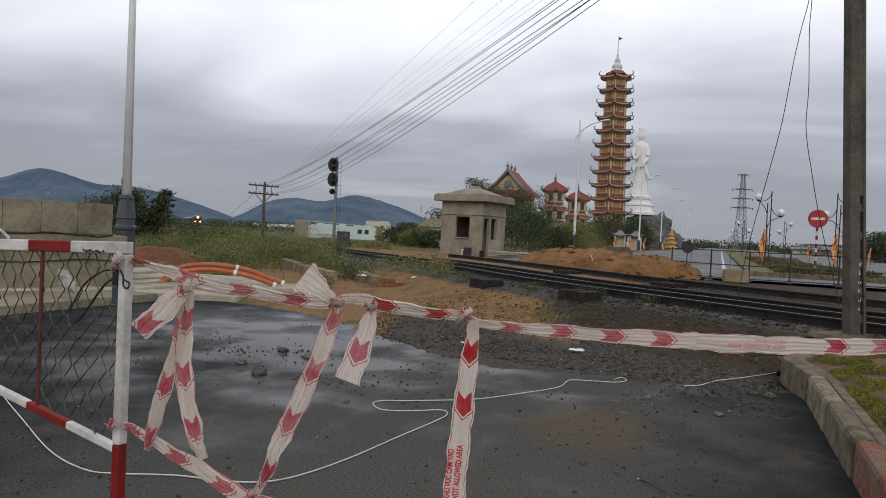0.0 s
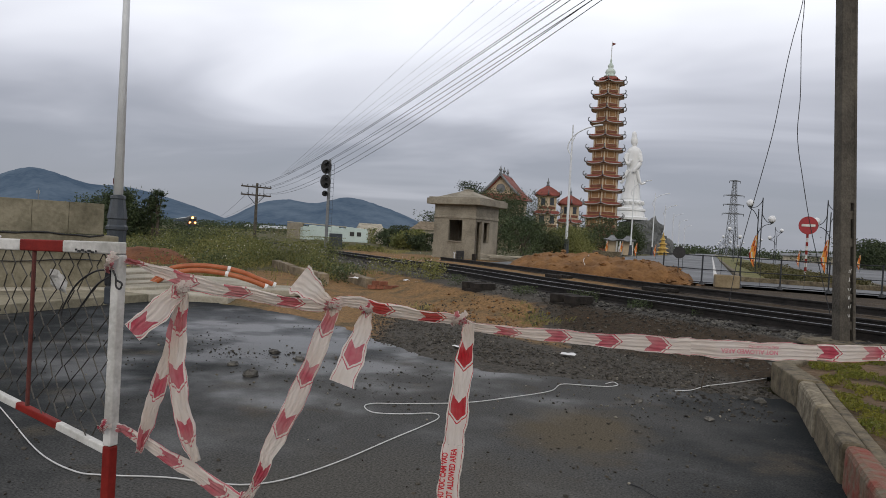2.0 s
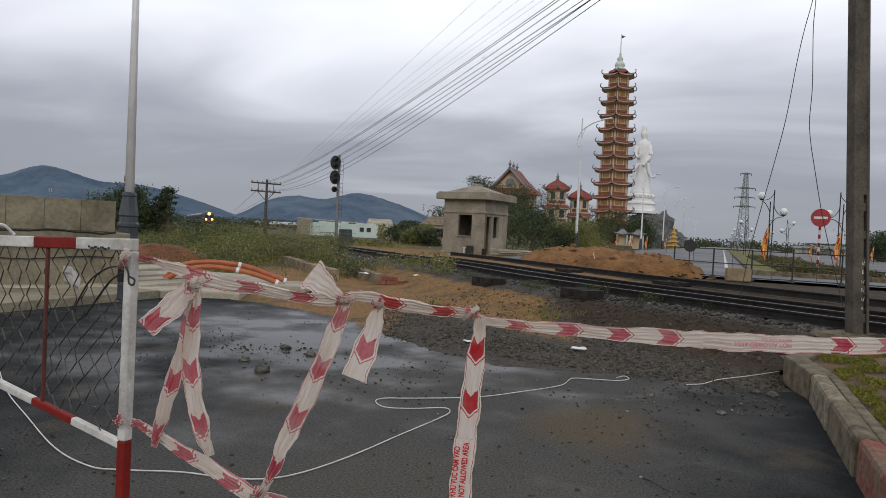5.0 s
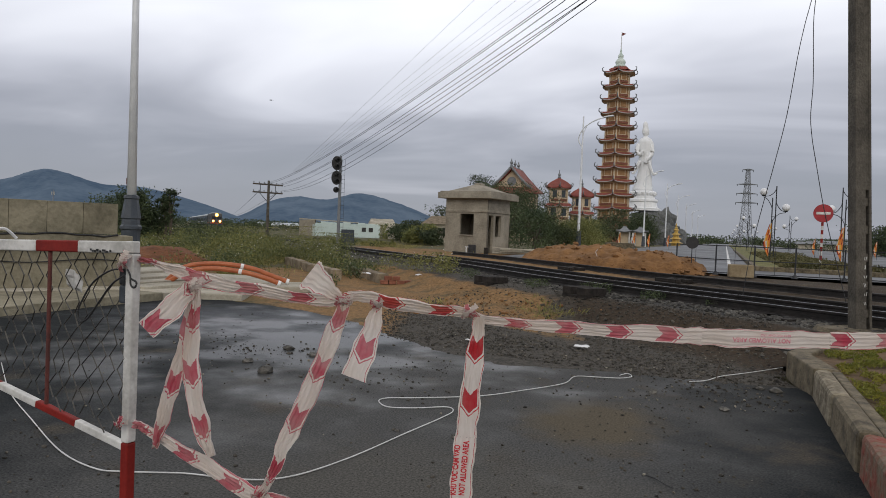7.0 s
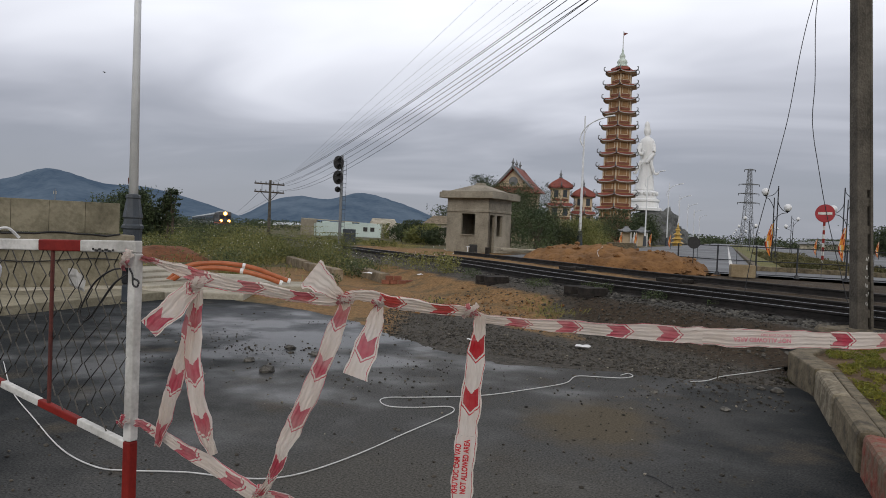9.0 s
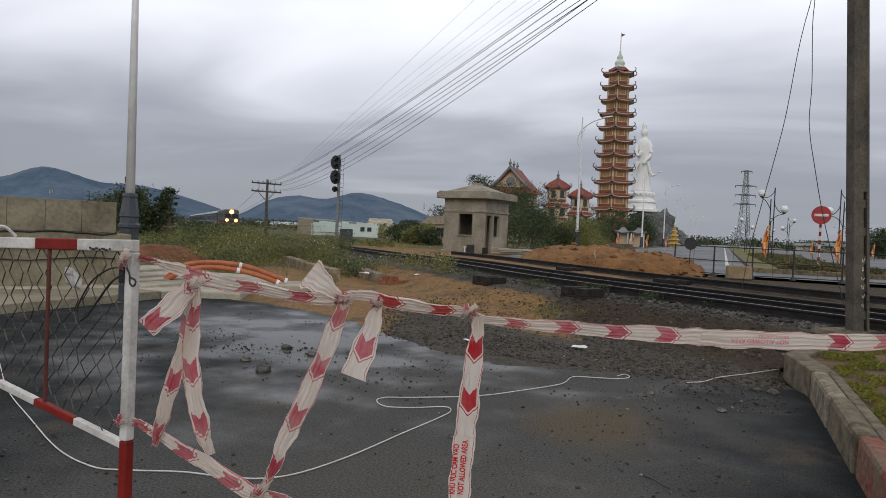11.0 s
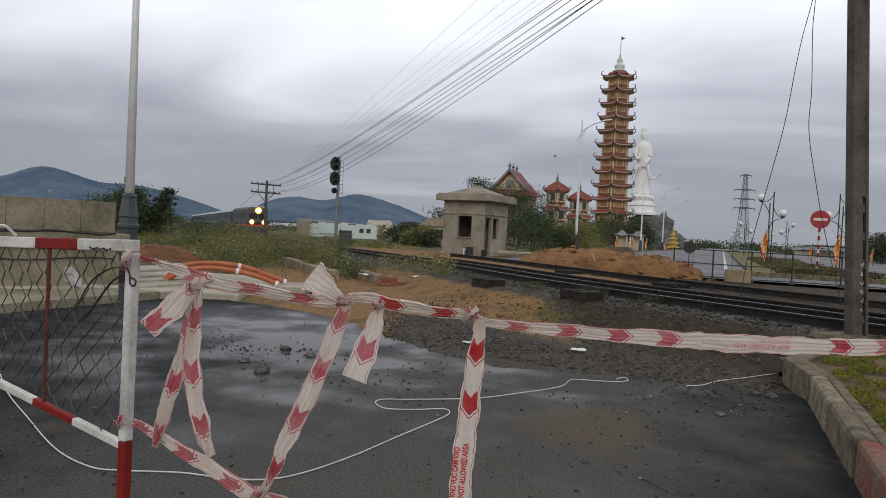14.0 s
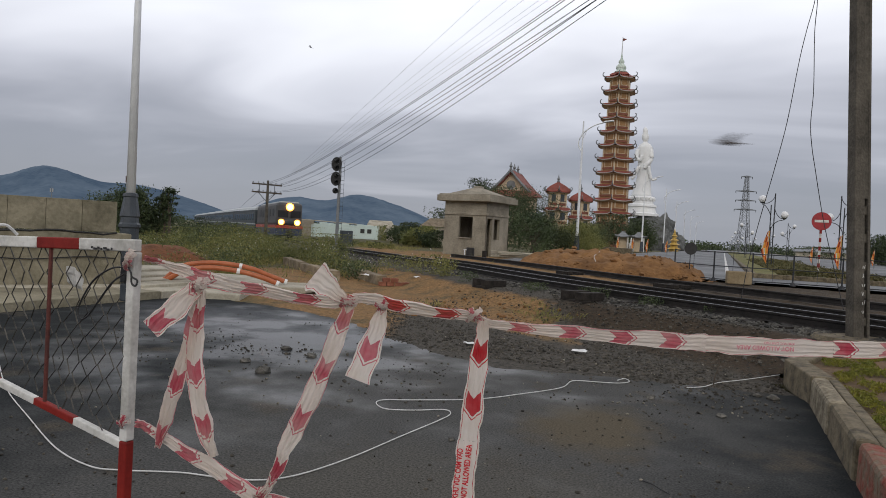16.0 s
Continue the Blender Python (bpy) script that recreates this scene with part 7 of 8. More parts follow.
def weeds():
    """Rank weeds over the field on both sides of the railway."""
    rng = np.random.RandomState(12)
    bushC, bushS, grassC, grassS, flC, darkC, darkS = [], [], [], [], [], [], []
    made = 0
    while made < 1500:
        d = 15 + 60 * rng.rand() ** 1.25
        a = rng.uniform(-0.66, 0.03) * d
        b = beside(a, d)
        if b > -2.6 and b < 2.0:
            continue
        if b > 0 and (a > -0.07 * d or rng.rand() > 0.4):
            continue
        if b < 0 and d < 21 and a > -2.5 + (d - 15) * 0.1:
            continue
        if d < 17.5 and a < -3 and a > -7:
            continue
        near = 25.0 - (a + 5.49) * 2.37
        if b < 0 and a > -5.6 and (near - 6.0 < d < near + 1.2) and d < 25.5 and rng.rand() < 0.97:
            continue
        if abs(a + 0.42 * d) < 0.11 * d and 16 < d < 27 and rng.rand() < 0.93:
            continue
        made += 1
        z = land(a, d)
        big = noise.noise(Vector((a * 0.13, d * 0.13, 7)))
        h = (0.20 + 0.36 * rng.rand() + 1.25 * max(0, big)) * (1.0 if b < 0 else 0.5)
        h *= 0.7 + 0.3 * min(1, (d - 14) / 14)
        r = h * rng.uniform(0.6, 1.2)
        p = at(a, d, z)
        m = 110 if d < 40 else 60
        pts = np.clip(rng.normal(size=(m, 3)), -1.7, 1.7) * (r * 0.45, r * 0.45, h * 0.3) + (p.x, p.y, p.z + h * 0.5)
        pts[:, 2] = np.clip(pts[:, 2], z, z + h * 1.15)
        s = rng.uniform(0.022, 0.055, m) * (1 if d < 35 else 1.7)
        if rng.rand() < 0.35:
            darkC.append(pts); darkS.append(s)
        else:
            bushC.append(pts); bushS.append(s)
        if b < 0 and rng.rand() < 0.17:
            q = rng.normal(size=(9, 3)) * (r * 0.45, r * 0.45, 0.08) + (p.x, p.y, p.z + h * 0.95)
            flC.append(q)
    # clumps that grow against the ballast
    for a, d, h, r in ((-0.15, 18.6, 0.55, 0.55), (0.15, 18.0, 0.45, 0.4), (-0.75, 19.6, 0.5, 0.5), (-1.5, 21.0, 0.5, 0.6), (-5.5, 26.3, 1.0, 1.0), (-6.6, 25.6, 1.0, 1.0), (-4.7, 26.8, 0.9, 0.9), (-7.6, 24.5, 0.9, 0.9), (-8.6, 29.0, 1.3, 1.3), (-11.0, 30.0, 1.2, 1.4), (-6.8, 33.0, 1.3, 1.5), (-9.4, 34.5, 1.4, 1.6), (-4.4, 28.6, 0.9, 1.0), (3.0, 13.3, 0.22, 0.4), (2.0, 14.4, 0.18, 0.35), (3.75, 12.2, 0.18, 0.3), (0.7, 16.4, 0.25, 0.3), (4.6, 11.4, 0.15, 0.3)):
        p = at(a, d, land(a, d))
        k = 420 if h < 0.8 else 2200
        pts = np.clip(rng.normal(size=(k, 3)), -1.5, 1.5) * (r * 0.45, r * 0.45, h * 0.3) + (p.x, p.y, p.z + h * 0.45)
        pts[:, 2] = np.clip(pts[:, 2], p.z, p.z + h * 1.15)
        (darkC if h < 0.3 else bushC).append(pts); (darkS if h < 0.3 else bushS).append(rng.uniform(0.02, 0.045, k) * (0.6 if h < 0.3 else 1))
        if h < 0.3:
            continue
        flC.append(rng.normal(size=(12, 3)) * (r * 0.45, r * 0.45, 0.1) + (p.x, p.y, p.z + h * 0.85))
    for k in range(38000):
        d = 14 + 60 * rng.rand() ** 1.5
        a = rng.uniform(-0.68, 0.08) * d
        b = beside(a, d)
        if -2.2 < b < 1.8 or (b > 0 and a > -1.5 and rng.rand() < 0.93) or (b < 0 and d < 20.5 and a > -2.6) or (d < 17 and -7 < a < -2.5) or (abs(a + 0.42 * d) < 0.1 * d and 16 < d < 26.5 and rng.rand() < 0.85):
            continue
        near = 25.0 - (a + 5.49) * 2.37
        if b < 0 and a > -5.6 and (near - 6.0 < d < near + 1.2) and d < 25.5 and rng.rand() < 0.93:
            continue
        p = at(a, d, land(a, d))
        grassC.append((p.x, p.y, p.z + rng.uniform(0.02, 0.15))); grassS.append(rng.uniform(0.07, 0.19) * (1 if b < 0 else 0.6))
    leaves("weeds", np.concatenate(bushC), np.concatenate(bushS), M["leaf"], seed=1, label="rank green weeds and low shrubs over the field", category="weeds", kind="stuff")
    leaves("shrubs", np.concatenate(darkC), np.concatenate(darkS), M["leaf_dark"], seed=2, label="darker green shrubs scattered over the field", category="shrubs", kind="stuff")
    leaves("field_grass", grassC, grassS, M["grass"], seed=3, tall=2.2, wide=0.07, label="long yellow-green grass over the field", category="grass", kind="stuff")
    fl = np.concatenate(flC)
    leaves("flowers", fl, np.full(len(fl), 0.023), M["flower"], seed=4, label="tiny white flowers on the weeds", category="flowers", kind="stuff")
    # far woods along the horizon
    C, S = [], []
    for k in range(560):
        d = rng.uniform(95, 330)
        a = rng.uniform(-0.75, 0.05) * d if rng.rand() < 0.72 else rng.uniform(0.36, 0.75) * d
        p = at(a, d)
        if -10 < p.x < 23 and p.y > 20 or abs(beside(a, d)) < 5:
            continue
        if -0.40 < a / d < -0.27 and d < 250 or -0.26 < a / d < -0.04 and d < 150:
            continue
        h = rng.uniform(1.2, 3.2) * (d / 170) ** 0.5
        if a > 0:
            h *= 1.5
        n, wd = (150, 0.8) if a < 0 else (300, 0.6)
        C.append(np.clip(rng.normal(size=(n, 3)), -1.5, 1.5) * (h * wd, h * wd, h * 0.25) + (p.x, p.y, h * 0.38)); S.append(rng.uniform(0.15, 0.4, n) * (d / 200))
    for k in range(90):
        p, h = Vector((rng.uniform(-75, 120), rng.uniform(605, 680), 0)), rng.uniform(4, 9)
        C.append(np.clip(rng.normal(size=(90, 3)), -1.5, 1.5) * (h * 0.7, h * 0.7, h * 0.28) + (p.x, p.y, h * 0.45)); S.append(rng.uniform(0.5, 1.3, 90))
    # taller brush along the far edge of the field
    for k in range(70):
        d = rng.uniform(52, 90)
        a = rng.uniform(-0.47, -0.25) * d
        if beside(a, d) > -4:
            continue
        p, h = at(a, d), rng.uniform(0.8, 2.0) * (1.25 if a / d < -0.40 else 0.8)
        C.append(np.clip(rng.normal(size=(260, 3)), -1.6, 1.6) * (h * 0.5, h * 0.5, h * 0.3) + (p.x, p.y, h * 0.45)); S.append(rng.uniform(0.05, 0.12, 260))
    leaves("far_woods", np.concatenate(C), np.concatenate(S), M["leaf_dark"], seed=6, label="distant dark tree belt along the horizon", category="woods", kind="stuff")


# ---------------------------------------------------------------- small things on the road
def cable_on_road():
    left = [(-6.20, 4.45), (-5.15, 3.77), (-4.31, 3.32), (-3.60, 2.96), (-3.19, 2.84), (-3.00, 2.88), (-2.71, 3.01), (-2.47, 3.06), (-2.27, 3.14), (-2.14, 3.32), (-2.04, 3.73), (-1.97, 4.31), (-1.91, 4.77), (-1.90, 5.02), (-1.99, 5.12)]
    right = [(-1.99, 5.12), (-2.18, 4.97), (-2.39, 4.88), (-2.54, 5.01), (-2.52, 5.14), (-2.32, 5.27), (-1.89, 5.61), (-1.61, 6.04), (-1.36, 6.52), (-1.33, 6.91), (-1.12, 7.01), (-0.91, 7.09), (-0.82, 7.24), (-0.88, 7.37), (-0.94, 7.23)]
    bm = bmesh.new()
    tube(bm, [Vector((p[0], p[1], 0.008)) for p in spline(left + right[1:], 6)], 0.0043, 6)
    tagged(part("white_cable", bm, M["cable"], smooth=True), "white electric cable lying loose across the asphalt", "cable", "cables on the road")
    bm = bmesh.new()
    tube(bm, [Vector((p[0], p[1], 0.012)) for p in spline([(-0.27, 7.29), (-0.12, 7.45), (0.02, 7.78), (0.31, 8.2), (0.66, 8.75)], 6)], 0.0045, 6)
    tagged(part("white_cable", bm, M["cable"], smooth=True), "short end of white cable on the gravel by the kerb", "cable", "cables on the road")


def hanging_bulb():
    b = thing("hanging_bulb", "white energy-saving bulb hanging from a cable on the gate", "light bulb")
    c = Vector((-2.462, 1.72, 1.14))
    bm = bmesh.new()
    lathe(bm, [(0.016, 0.02), (0.024, 0.025), (0.027, 0.06), (0.02, 0.075), (0.018, 0.105), (0.008, 0.115)], 14, Matrix.Translation(c))
    part("cap", bm, M["globe"], b, smooth=True)
    for k in range(4):
        a = k * math.pi / 2 + 0.4
        bm = bmesh.new()
        tube(bm, [c + Vector((0.013 * math.cos(a), 0.013 * math.sin(a), 0.02)), c + Vector((0.013 * math.cos(a), 0.013 * math.sin(a), -0.075))], 0.0075, 8)
        part("tube", bm, M["globe"], b)
    bm = bmesh.new()
    tube(bm, spline([c + Vector((0, 0, 0.11)), c + Vector((-0.01, 0, 0.15)), c + Vector((0.005, 0, 0.19)), c + Vector((0.04, 0.02, 0.205)), c + Vector((0.05, 0.06, 0.17))], 6), 0.0055, 6)
    part("flex", bm, M["cable"], b)


def loose_things():
    rng = np.random.RandomState(21)
    sp, sz = [], []
    while len(sp) < 3200:
        x, y = rng.uniform(-7, 0.7), rng.uniform(2.2, 9.5)
        w = noise.noise(Vector((x * 0.55, y * 0.55, 11)))
        if w < 0.05 and rng.rand() > 0.12:
            continue
        sp.append((x, y, 0.004)); sz.append(0.003 + 0.014 * rng.rand() ** 5)
    stones("road_grit", sp, sz, M["pebble"], "grit and small stones scattered over the asphalt", 22)
    sp, sz = [], []
    for k in range(34000):
        a, d = rng.uniform(-3, 7.5), rng.uniform(6.5, 15)
        p = at(a, d)
        if p.x > 0.66 or p.y < 7.2 - 0.2 * p.x or beside(a, d) > -1.3 or p.x + 0.35 * p.y < -1.6 or (beside(a, d) > -4.3 and p.x + 0.35 * p.y < 1.6 and k % 4):
            continue
        sp.append((p.x, p.y, land(a, d) - 0.005)); sz.append(0.006 + 0.022 * rng.rand() ** 3.5)
    stones("apron_gravel", sp, sz, M["pebble"], "loose dark gravel over trodden earth", 23)
    for i, (x, y, s) in enumerate(((-3.97, 5.45, 0.09), (-4.42, 5.75, 0.065), (0.05, 6.25, 0.045), (0.50, 7.30, 0.07), (0.36, 7.35, 0.05), (-4.05, 6.4, 0.06), (-4.5, 6.6, 0.07), (-0.45, 5.5, 0.035), (-2.75, 4.95, 0.03), (-3.15, 5.0, 0.035), (-0.55, 6.6, 0.05), (-1.65, 4.4, 0.03), (-2.05, 4.35, 0.025))):
        bm = bmesh.new()
        r = random.Random(i)
        chunk(bm, (0, 0, s * 0.25), s, r, 0.55)
        tagged(part("stone", bm, M["stones"]), "broken lump of dark stone lying on the asphalt", "stone", "stones on the road").matrix_basis = Matrix.Translation((x, y, 0))
    # crumbled asphalt swept into loose heaps
    sp, sz = [], []
    for cx, cy, r, n in ((-4.9, 6.35, 0.28, 70), (-4.2, 6.5, 0.22, 40), (-3.1, 5.6, 0.3, 24), (-3.3, 7.6, 0.3, 24), (0.1, 6.9, 0.35, 120), (-0.15, 7.2, 0.3, 90), (0.35, 6.6, 0.3, 70), (-2.6, 6.4, 0.5, 24)):
        for k in range(n):
            sp.append((cx + rng.normal() * r, min(cy + rng.normal() * r * 0.6, 9.0), 0.006)); sz.append(0.004 + 0.020 * rng.rand() ** 4)
    sp, sz = zip(*[(p, s) for p, s in zip(sp, sz) if p[0] < 0.7])
    stones("rubble", sp, sz, M["pebble"], "loose rubble and crumbs of asphalt on the road", 24)
    # pale chips among the dark grit
    sp, sz = [], []
    for cx, cy, r, n in ((-0.35, 6.6, 0.75, 90), (-2.5, 5.5, 1.6, 60), (-4.4, 6.0, 1.2, 50), (-1.2, 4.4, 1.3, 40), (-0.9, 8.6, 1.2, 120), (-2.4, 9.2, 0.9, 70)):
        for k in range(n):
            x, y = cx + rng.normal() * r, cy + rng.normal() * r * 0.7
            if x < 0.66 and y > 2.4:
                sp.append((x, y, 0.008)); sz.append(0.003 + 0.014 * rng.rand() ** 3)
    stones("pale_chips", sp, sz, mat("pale_chip", (0.13, 0.115, 0.085), (0.34, 0.31, 0.25), 12, 0.9, fine=60, per=0.4), "pale grey stone chips scattered over road and gravel", 26)
    # clods, dry crumbs and tufts on the trodden earth by the track
    cl, cs, tuft, ts, dk, ds = [], [], [], [], [], []
    for k in range(9000):
        d = rng.uniform(11.5, 24)
        a, p = rng.uniform(-4.5, 7.0), None
        b = beside(a, d)
        p = at(a, d)
        if b > -2.0 or b < -8.5 or p.x < -5.5 or p.y < 8.6 or (p.x > 0.5 and p.y < 10.2):
            continue
        w = noise.noise(Vector((a * 0.7, d * 0.7, 17)))
        z = land(a, d)
        if k % 3 == 0:
            (cl if w < 0.1 else dk).append((p.x, p.y, z + 0.005)); (cs if w < 0.1 else ds).append(0.010 + 0.045 * rng.rand() ** 3)
        elif w > 0.12:
            for q in range(5):
                tuft.append((p.x + rng.normal() * 0.05, p.y + rng.normal() * 0.05, z + rng.uniform(0.01, 0.07))); ts.append(rng.uniform(0.03, 0.09))
    stones("earth_clods", cl, cs, M["earth"], "crumbled clods of brown earth beside the track", 27)
    stones("dark_clods", dk, ds, M["pebble"], "dark stones trodden into the brown earth", 28)
    leaves("earth_tufts", tuft, ts, M["grass"], seed=14, tall=1.8, wide=0.10, label="sparse dry grass tufts on the trodden earth", category="grass", kind="stuff")
    bm = bmesh.new()
    tube(bm, spline([(-0.37, 4.24, 0.012), (-0.31, 4.18, 0.02), (-0.27, 4.15, 0.012), (-0.21, 4.08, 0.016)], 5), 0.005, 5, 0.003)
    tagged(part("twig", bm, M["black"]), "thin dark twig lying on the asphalt", "twig")
    w = thing("dead_stalk", "thin dark dead stalk standing in the gravel", "plant", Matrix.Translation((-0.03, 7.66, 0)))
    bm = bmesh.new()
    tube(bm, spline([(0, 0, -0.02), (0.012, 0, 0.09), (0.045, 0.01, 0.20), (0.08, 0, 0.33)], 5), 0.008, 6, 0.003)
    part("stem", bm, M["bark"], w)
    for z, dx in ((0.07, -0.05), (0.13, 0.06), (0.19, -0.03), (0.25, 0.05)):
        bm = bmesh.new()
        tube(bm, [(0.2 * z, 0, z), (0.2 * z + dx * 0.6, 0.01, z + 0.03), (0.2 * z + dx, 0.015, z + 0.025)], 0.004, 5, 0.002)
        part("twig", bm, M["bark"], w)
    for i, (x, y, z, s) in enumerate(((-1.62, 8.75, 0.015, 0.075), (-2.95, 8.4, 0.015, 0.06), (-8.3, 15.4, 0.25, 0.12), (-6.9, 16.6, 0.2, 0.14), (-5.9, 17.2, 0.2, 0.13), (-7.5, 16.9, 0.2, 0.1))):
        bm = bmesh.new()
        bmesh.ops.create_grid(bm, x_segments=5, y_segments=5, size=s)
        for v in bm.verts:
            v.co.z = 0.3 * s * noise.noise(v.co * 14 + Vector((i, 0, 0))) + 0.2 * s
            v.co.x *= 1.2
        bmesh.ops.solidify(bm, geom=bm.faces[:], thickness=0.004)
        tagged(part("litter", bm, M["litter"]), "crumpled scrap of white plastic on the ground", "litter", "litter").matrix_basis = Matrix.Translation((x, y, z)) @ Matrix.Rotation(i, 4, "Z")
    w = thing("wheel_chock", "black rubber block lying on the asphalt", "chock", Matrix.Translation((-3.86, 2.50, 0)) @ Matrix.Rotation(0.4, 4, "Z"))
    bm = bmesh.new()
    box(bm, 0.28, 0.18, 0.17, bevel=0.04)
    part("block", bm, M["black"], w)


# ---------------------------------------------------------------- train
def bogie(parent, x):
    bm = bmesh.new()
    box(bm, 2.6, 1.7, 0.32, Matrix.Translation((x, 0, 0.32)), 0.04)
    b = part("bogie", bm, M["black"], parent)
    for dx in (-0.85, 0.85):
        for s in (-1, 1):
            bm = bmesh.new()
            cone(bm, 0.4, 0.4, 0.12, Matrix.Translation((x + dx, s * 0.5 - 0.06 + 0.0, 0.4)) @ Matrix.Rotation(radians(-90), 4, "X"), 18)
            part("wheel", bm, M["steel_dark"], b)


def locomotive():
    t = thing("locomotive", "blue and red diesel locomotive with three burning headlights", "locomotive")
    W, L = 2.45, 15.0
    bm = bmesh.new()
    box(bm, L, W, 0.75, Matrix.Translation((-L / 2, 0, 0.35)), 0.06)
    part("underframe", bm, M["loco_blue"], t, "dark blue skirt")
    bm = bmesh.new()
    box(bm, L + 0.06, W + 0.06, 0.28, Matrix.Translation((-L / 2, 0, 1.02)), 0.03)
    part("red_band", bm, M["loco_red"], t)
    bm = bmesh.new()
    box(bm, L - 0.2, W - 0.1, 2.1, Matrix.Translation((-L / 2, 0, 1.25)), 0.25)
    part("body", bm, M["loco_grey"], t, "grey-brown cab and body")
    bm = bmesh.new()
    box(bm, L - 0.7, W - 0.7, 0.2, Matrix.Translation((-L / 2, 0, 3.28)), 0.09)
    part("roof", bm, M["coach_roof"], t)
    for s in (-1, 1):
        bm = bmesh.new()
        box(bm, 0.06, 0.92, 0.62, Matrix.Translation((-0.09, s * 0.56, 2.02)), 0.03)
        part("windscreen", bm, M["glass"], t)
        bm = bmesh.new()
        cone(bm, 0.25, 0.25, 0.12, Matrix.Translation((-0.08, s * 0.72, 1.58)) @ Matrix.Rotation(radians(90), 4, "Y"), 18)
        h = part("lamp_housing", bm, M["steel_dark"], t)
        bm = bmesh.new()
        ball(bm, 0.19, Matrix.Translation((0.09, s * 0.72, 1.58)) @ Matrix.Diagonal((0.4, 1, 1, 1)))
        part("headlight", bm, M["headlight"], h, "burning warm headlight")
        bm = bmesh.new()
        cone(bm, 0.28, 0.28, 0.04, Matrix.Translation((0.03, s * 0.72, 1.58)) @ Matrix.Rotation(radians(90), 4, "Y"), 18)
        part("reflector", bm, M["reflector"], h)
        for k in range(5):
            bm = bmesh.new()
            box(bm, 1.2, 0.05, 0.7, Matrix.Translation((-2.2 - 2.4 * k, s * (W / 2 - 0.04), 2.1)), 0.02)
            part("side_grille", bm, M["steel_dark"], t)
    bm = bmesh.new()
    box(bm, 0.3, 0.55, 0.5, Matrix.Translation((-0.15, 0, 2.72)), 0.05)
    h = part("top_lamp_housing", bm, M["steel_dark"], t)
    bm = bmesh.new()
    ball(bm, 0.26, Matrix.Translation((0.09, 0, 2.97)) @ Matrix.Diagonal((0.4, 1, 1, 1)))
    part("headlight", bm, M["headlight"], h, "burning warm headlight")
    bm = bmesh.new()
    cone(bm, 0.37, 0.37, 0.04, Matrix.Translation((0.02, 0, 2.97)) @ Matrix.Rotation(radians(90), 4, "Y"), 18)
    part("reflector", bm, M["reflector"], h)
    bm = bmesh.new()
    ball(bm, 0.42, Matrix.Translation((-0.02, 0, 1.62)) @ Matrix.Diagonal((0.3, 1.2, 0.7, 1)))
    part("nose_emblem", bm, M["plinth"], t)
    bm = bmesh.new()
    box(bm, 0.4, 0.5, 0.3, Matrix.Translation((0.15, 0, 0.55)), 0.05)
    part("coupler", bm, M["black"], t)
    bogie(t, -2.6)
    bogie(t, -12.4)
    return t


def coach():
    t = thing("railway_coach", "dark blue passenger coach with a pale rounded roof", "railway coach", group="train coaches")
    W, L = 2.7, 19.0
    bm = bmesh.new()
    box(bm, L, W, 2.15, Matrix.Translation((-L / 2, 0, 0.75)), 0.05)
    part("body", bm, M["coach"], t)
    bm = bmesh.new()
    prof = [(-1.38, 2.9), (-1.25, 3.15), (-0.8, 3.35), (0, 3.42), (0.8, 3.35), (1.25, 3.15), (1.38, 2.9)]
    a, b = ([bm.verts.new((x, y, z)) for y, z in prof] for x in (-0.05, -L + 0.05))
    for i in range(6):
        bm.faces.new((a[i], a[i + 1], b[i + 1], b[i]))
    bm.faces.new(a); bm.faces.new(b[::-1]); bm.faces.new((a[0], b[0], b[-1], a[-1]))
    bmesh.ops.recalc_face_normals(bm, faces=bm.faces[:])
    part("roof", bm, M["coach_roof"], t)
    bm = bmesh.new()
    box(bm, L, W + 0.05, 0.14, Matrix.Translation((-L / 2, 0, 1.28)))
    part("waist_band", bm, M["coach_roof"], t)
    for s in (-1, 1):
        for k in range(10):
            bm = bmesh.new()
            box(bm, 1.1, 0.05, 0.75, Matrix.Translation((-1.6 - 1.75 * k, s * W / 2, 1.75)), 0.02)
            part("window", bm, M["glass"], t)
    bogie(t, -2.6)
    bogie(t, -16.4)
    return t


def swallow():
    """A small dark bird with spread wings; it flies along its own X."""
    t = thing("bird", "small dark bird in flight with spread wings", "bird", group="birds")
    bm = bmesh.new()
    lathe(bm, [(0.001, -0.075), (0.010, -0.05), (0.020, -0.01), (0.021, 0.02), (0.014, 0.045), (0.015, 0.055), (0.009, 0.068), (0.001, 0.080)], 10, Matrix.Rotation(radians(90), 4, "Y"))
    part("body", bm, M["feather"], t, smooth=True)
    for s in (-1, 1):
        bm = bmesh.new()
        outline = [(0.03, 0.012), (0.045, 0.06), (0.03, 0.11), (-0.03, 0.165), (-0.01, 0.11), (-0.02, 0.06), (-0.03, 0.012)]
        lo = [bm.verts.new((x, s * y, 0.006 + 0.25 * y)) for x, y in outline]
        hi = [bm.verts.new((x, s * y, 0.010 + 0.25 * y)) for x, y in outline]
        bm.faces.new(lo[::-1]); bm.faces.new(hi)
        for i in range(7):
            bm.faces.new((lo[i], lo[(i + 1) % 7], hi[(i + 1) % 7], hi[i]))
        bmesh.ops.recalc_face_normals(bm, faces=bm.faces[:])
        part("wing", bm, M["feather"], t)
    bm = bmesh.new()
    box(bm, 0.06, 0.028, 0.004, Matrix.Translation((-0.095, 0, 0)))
    part("tail", bm, M["feather"], t)
    return t


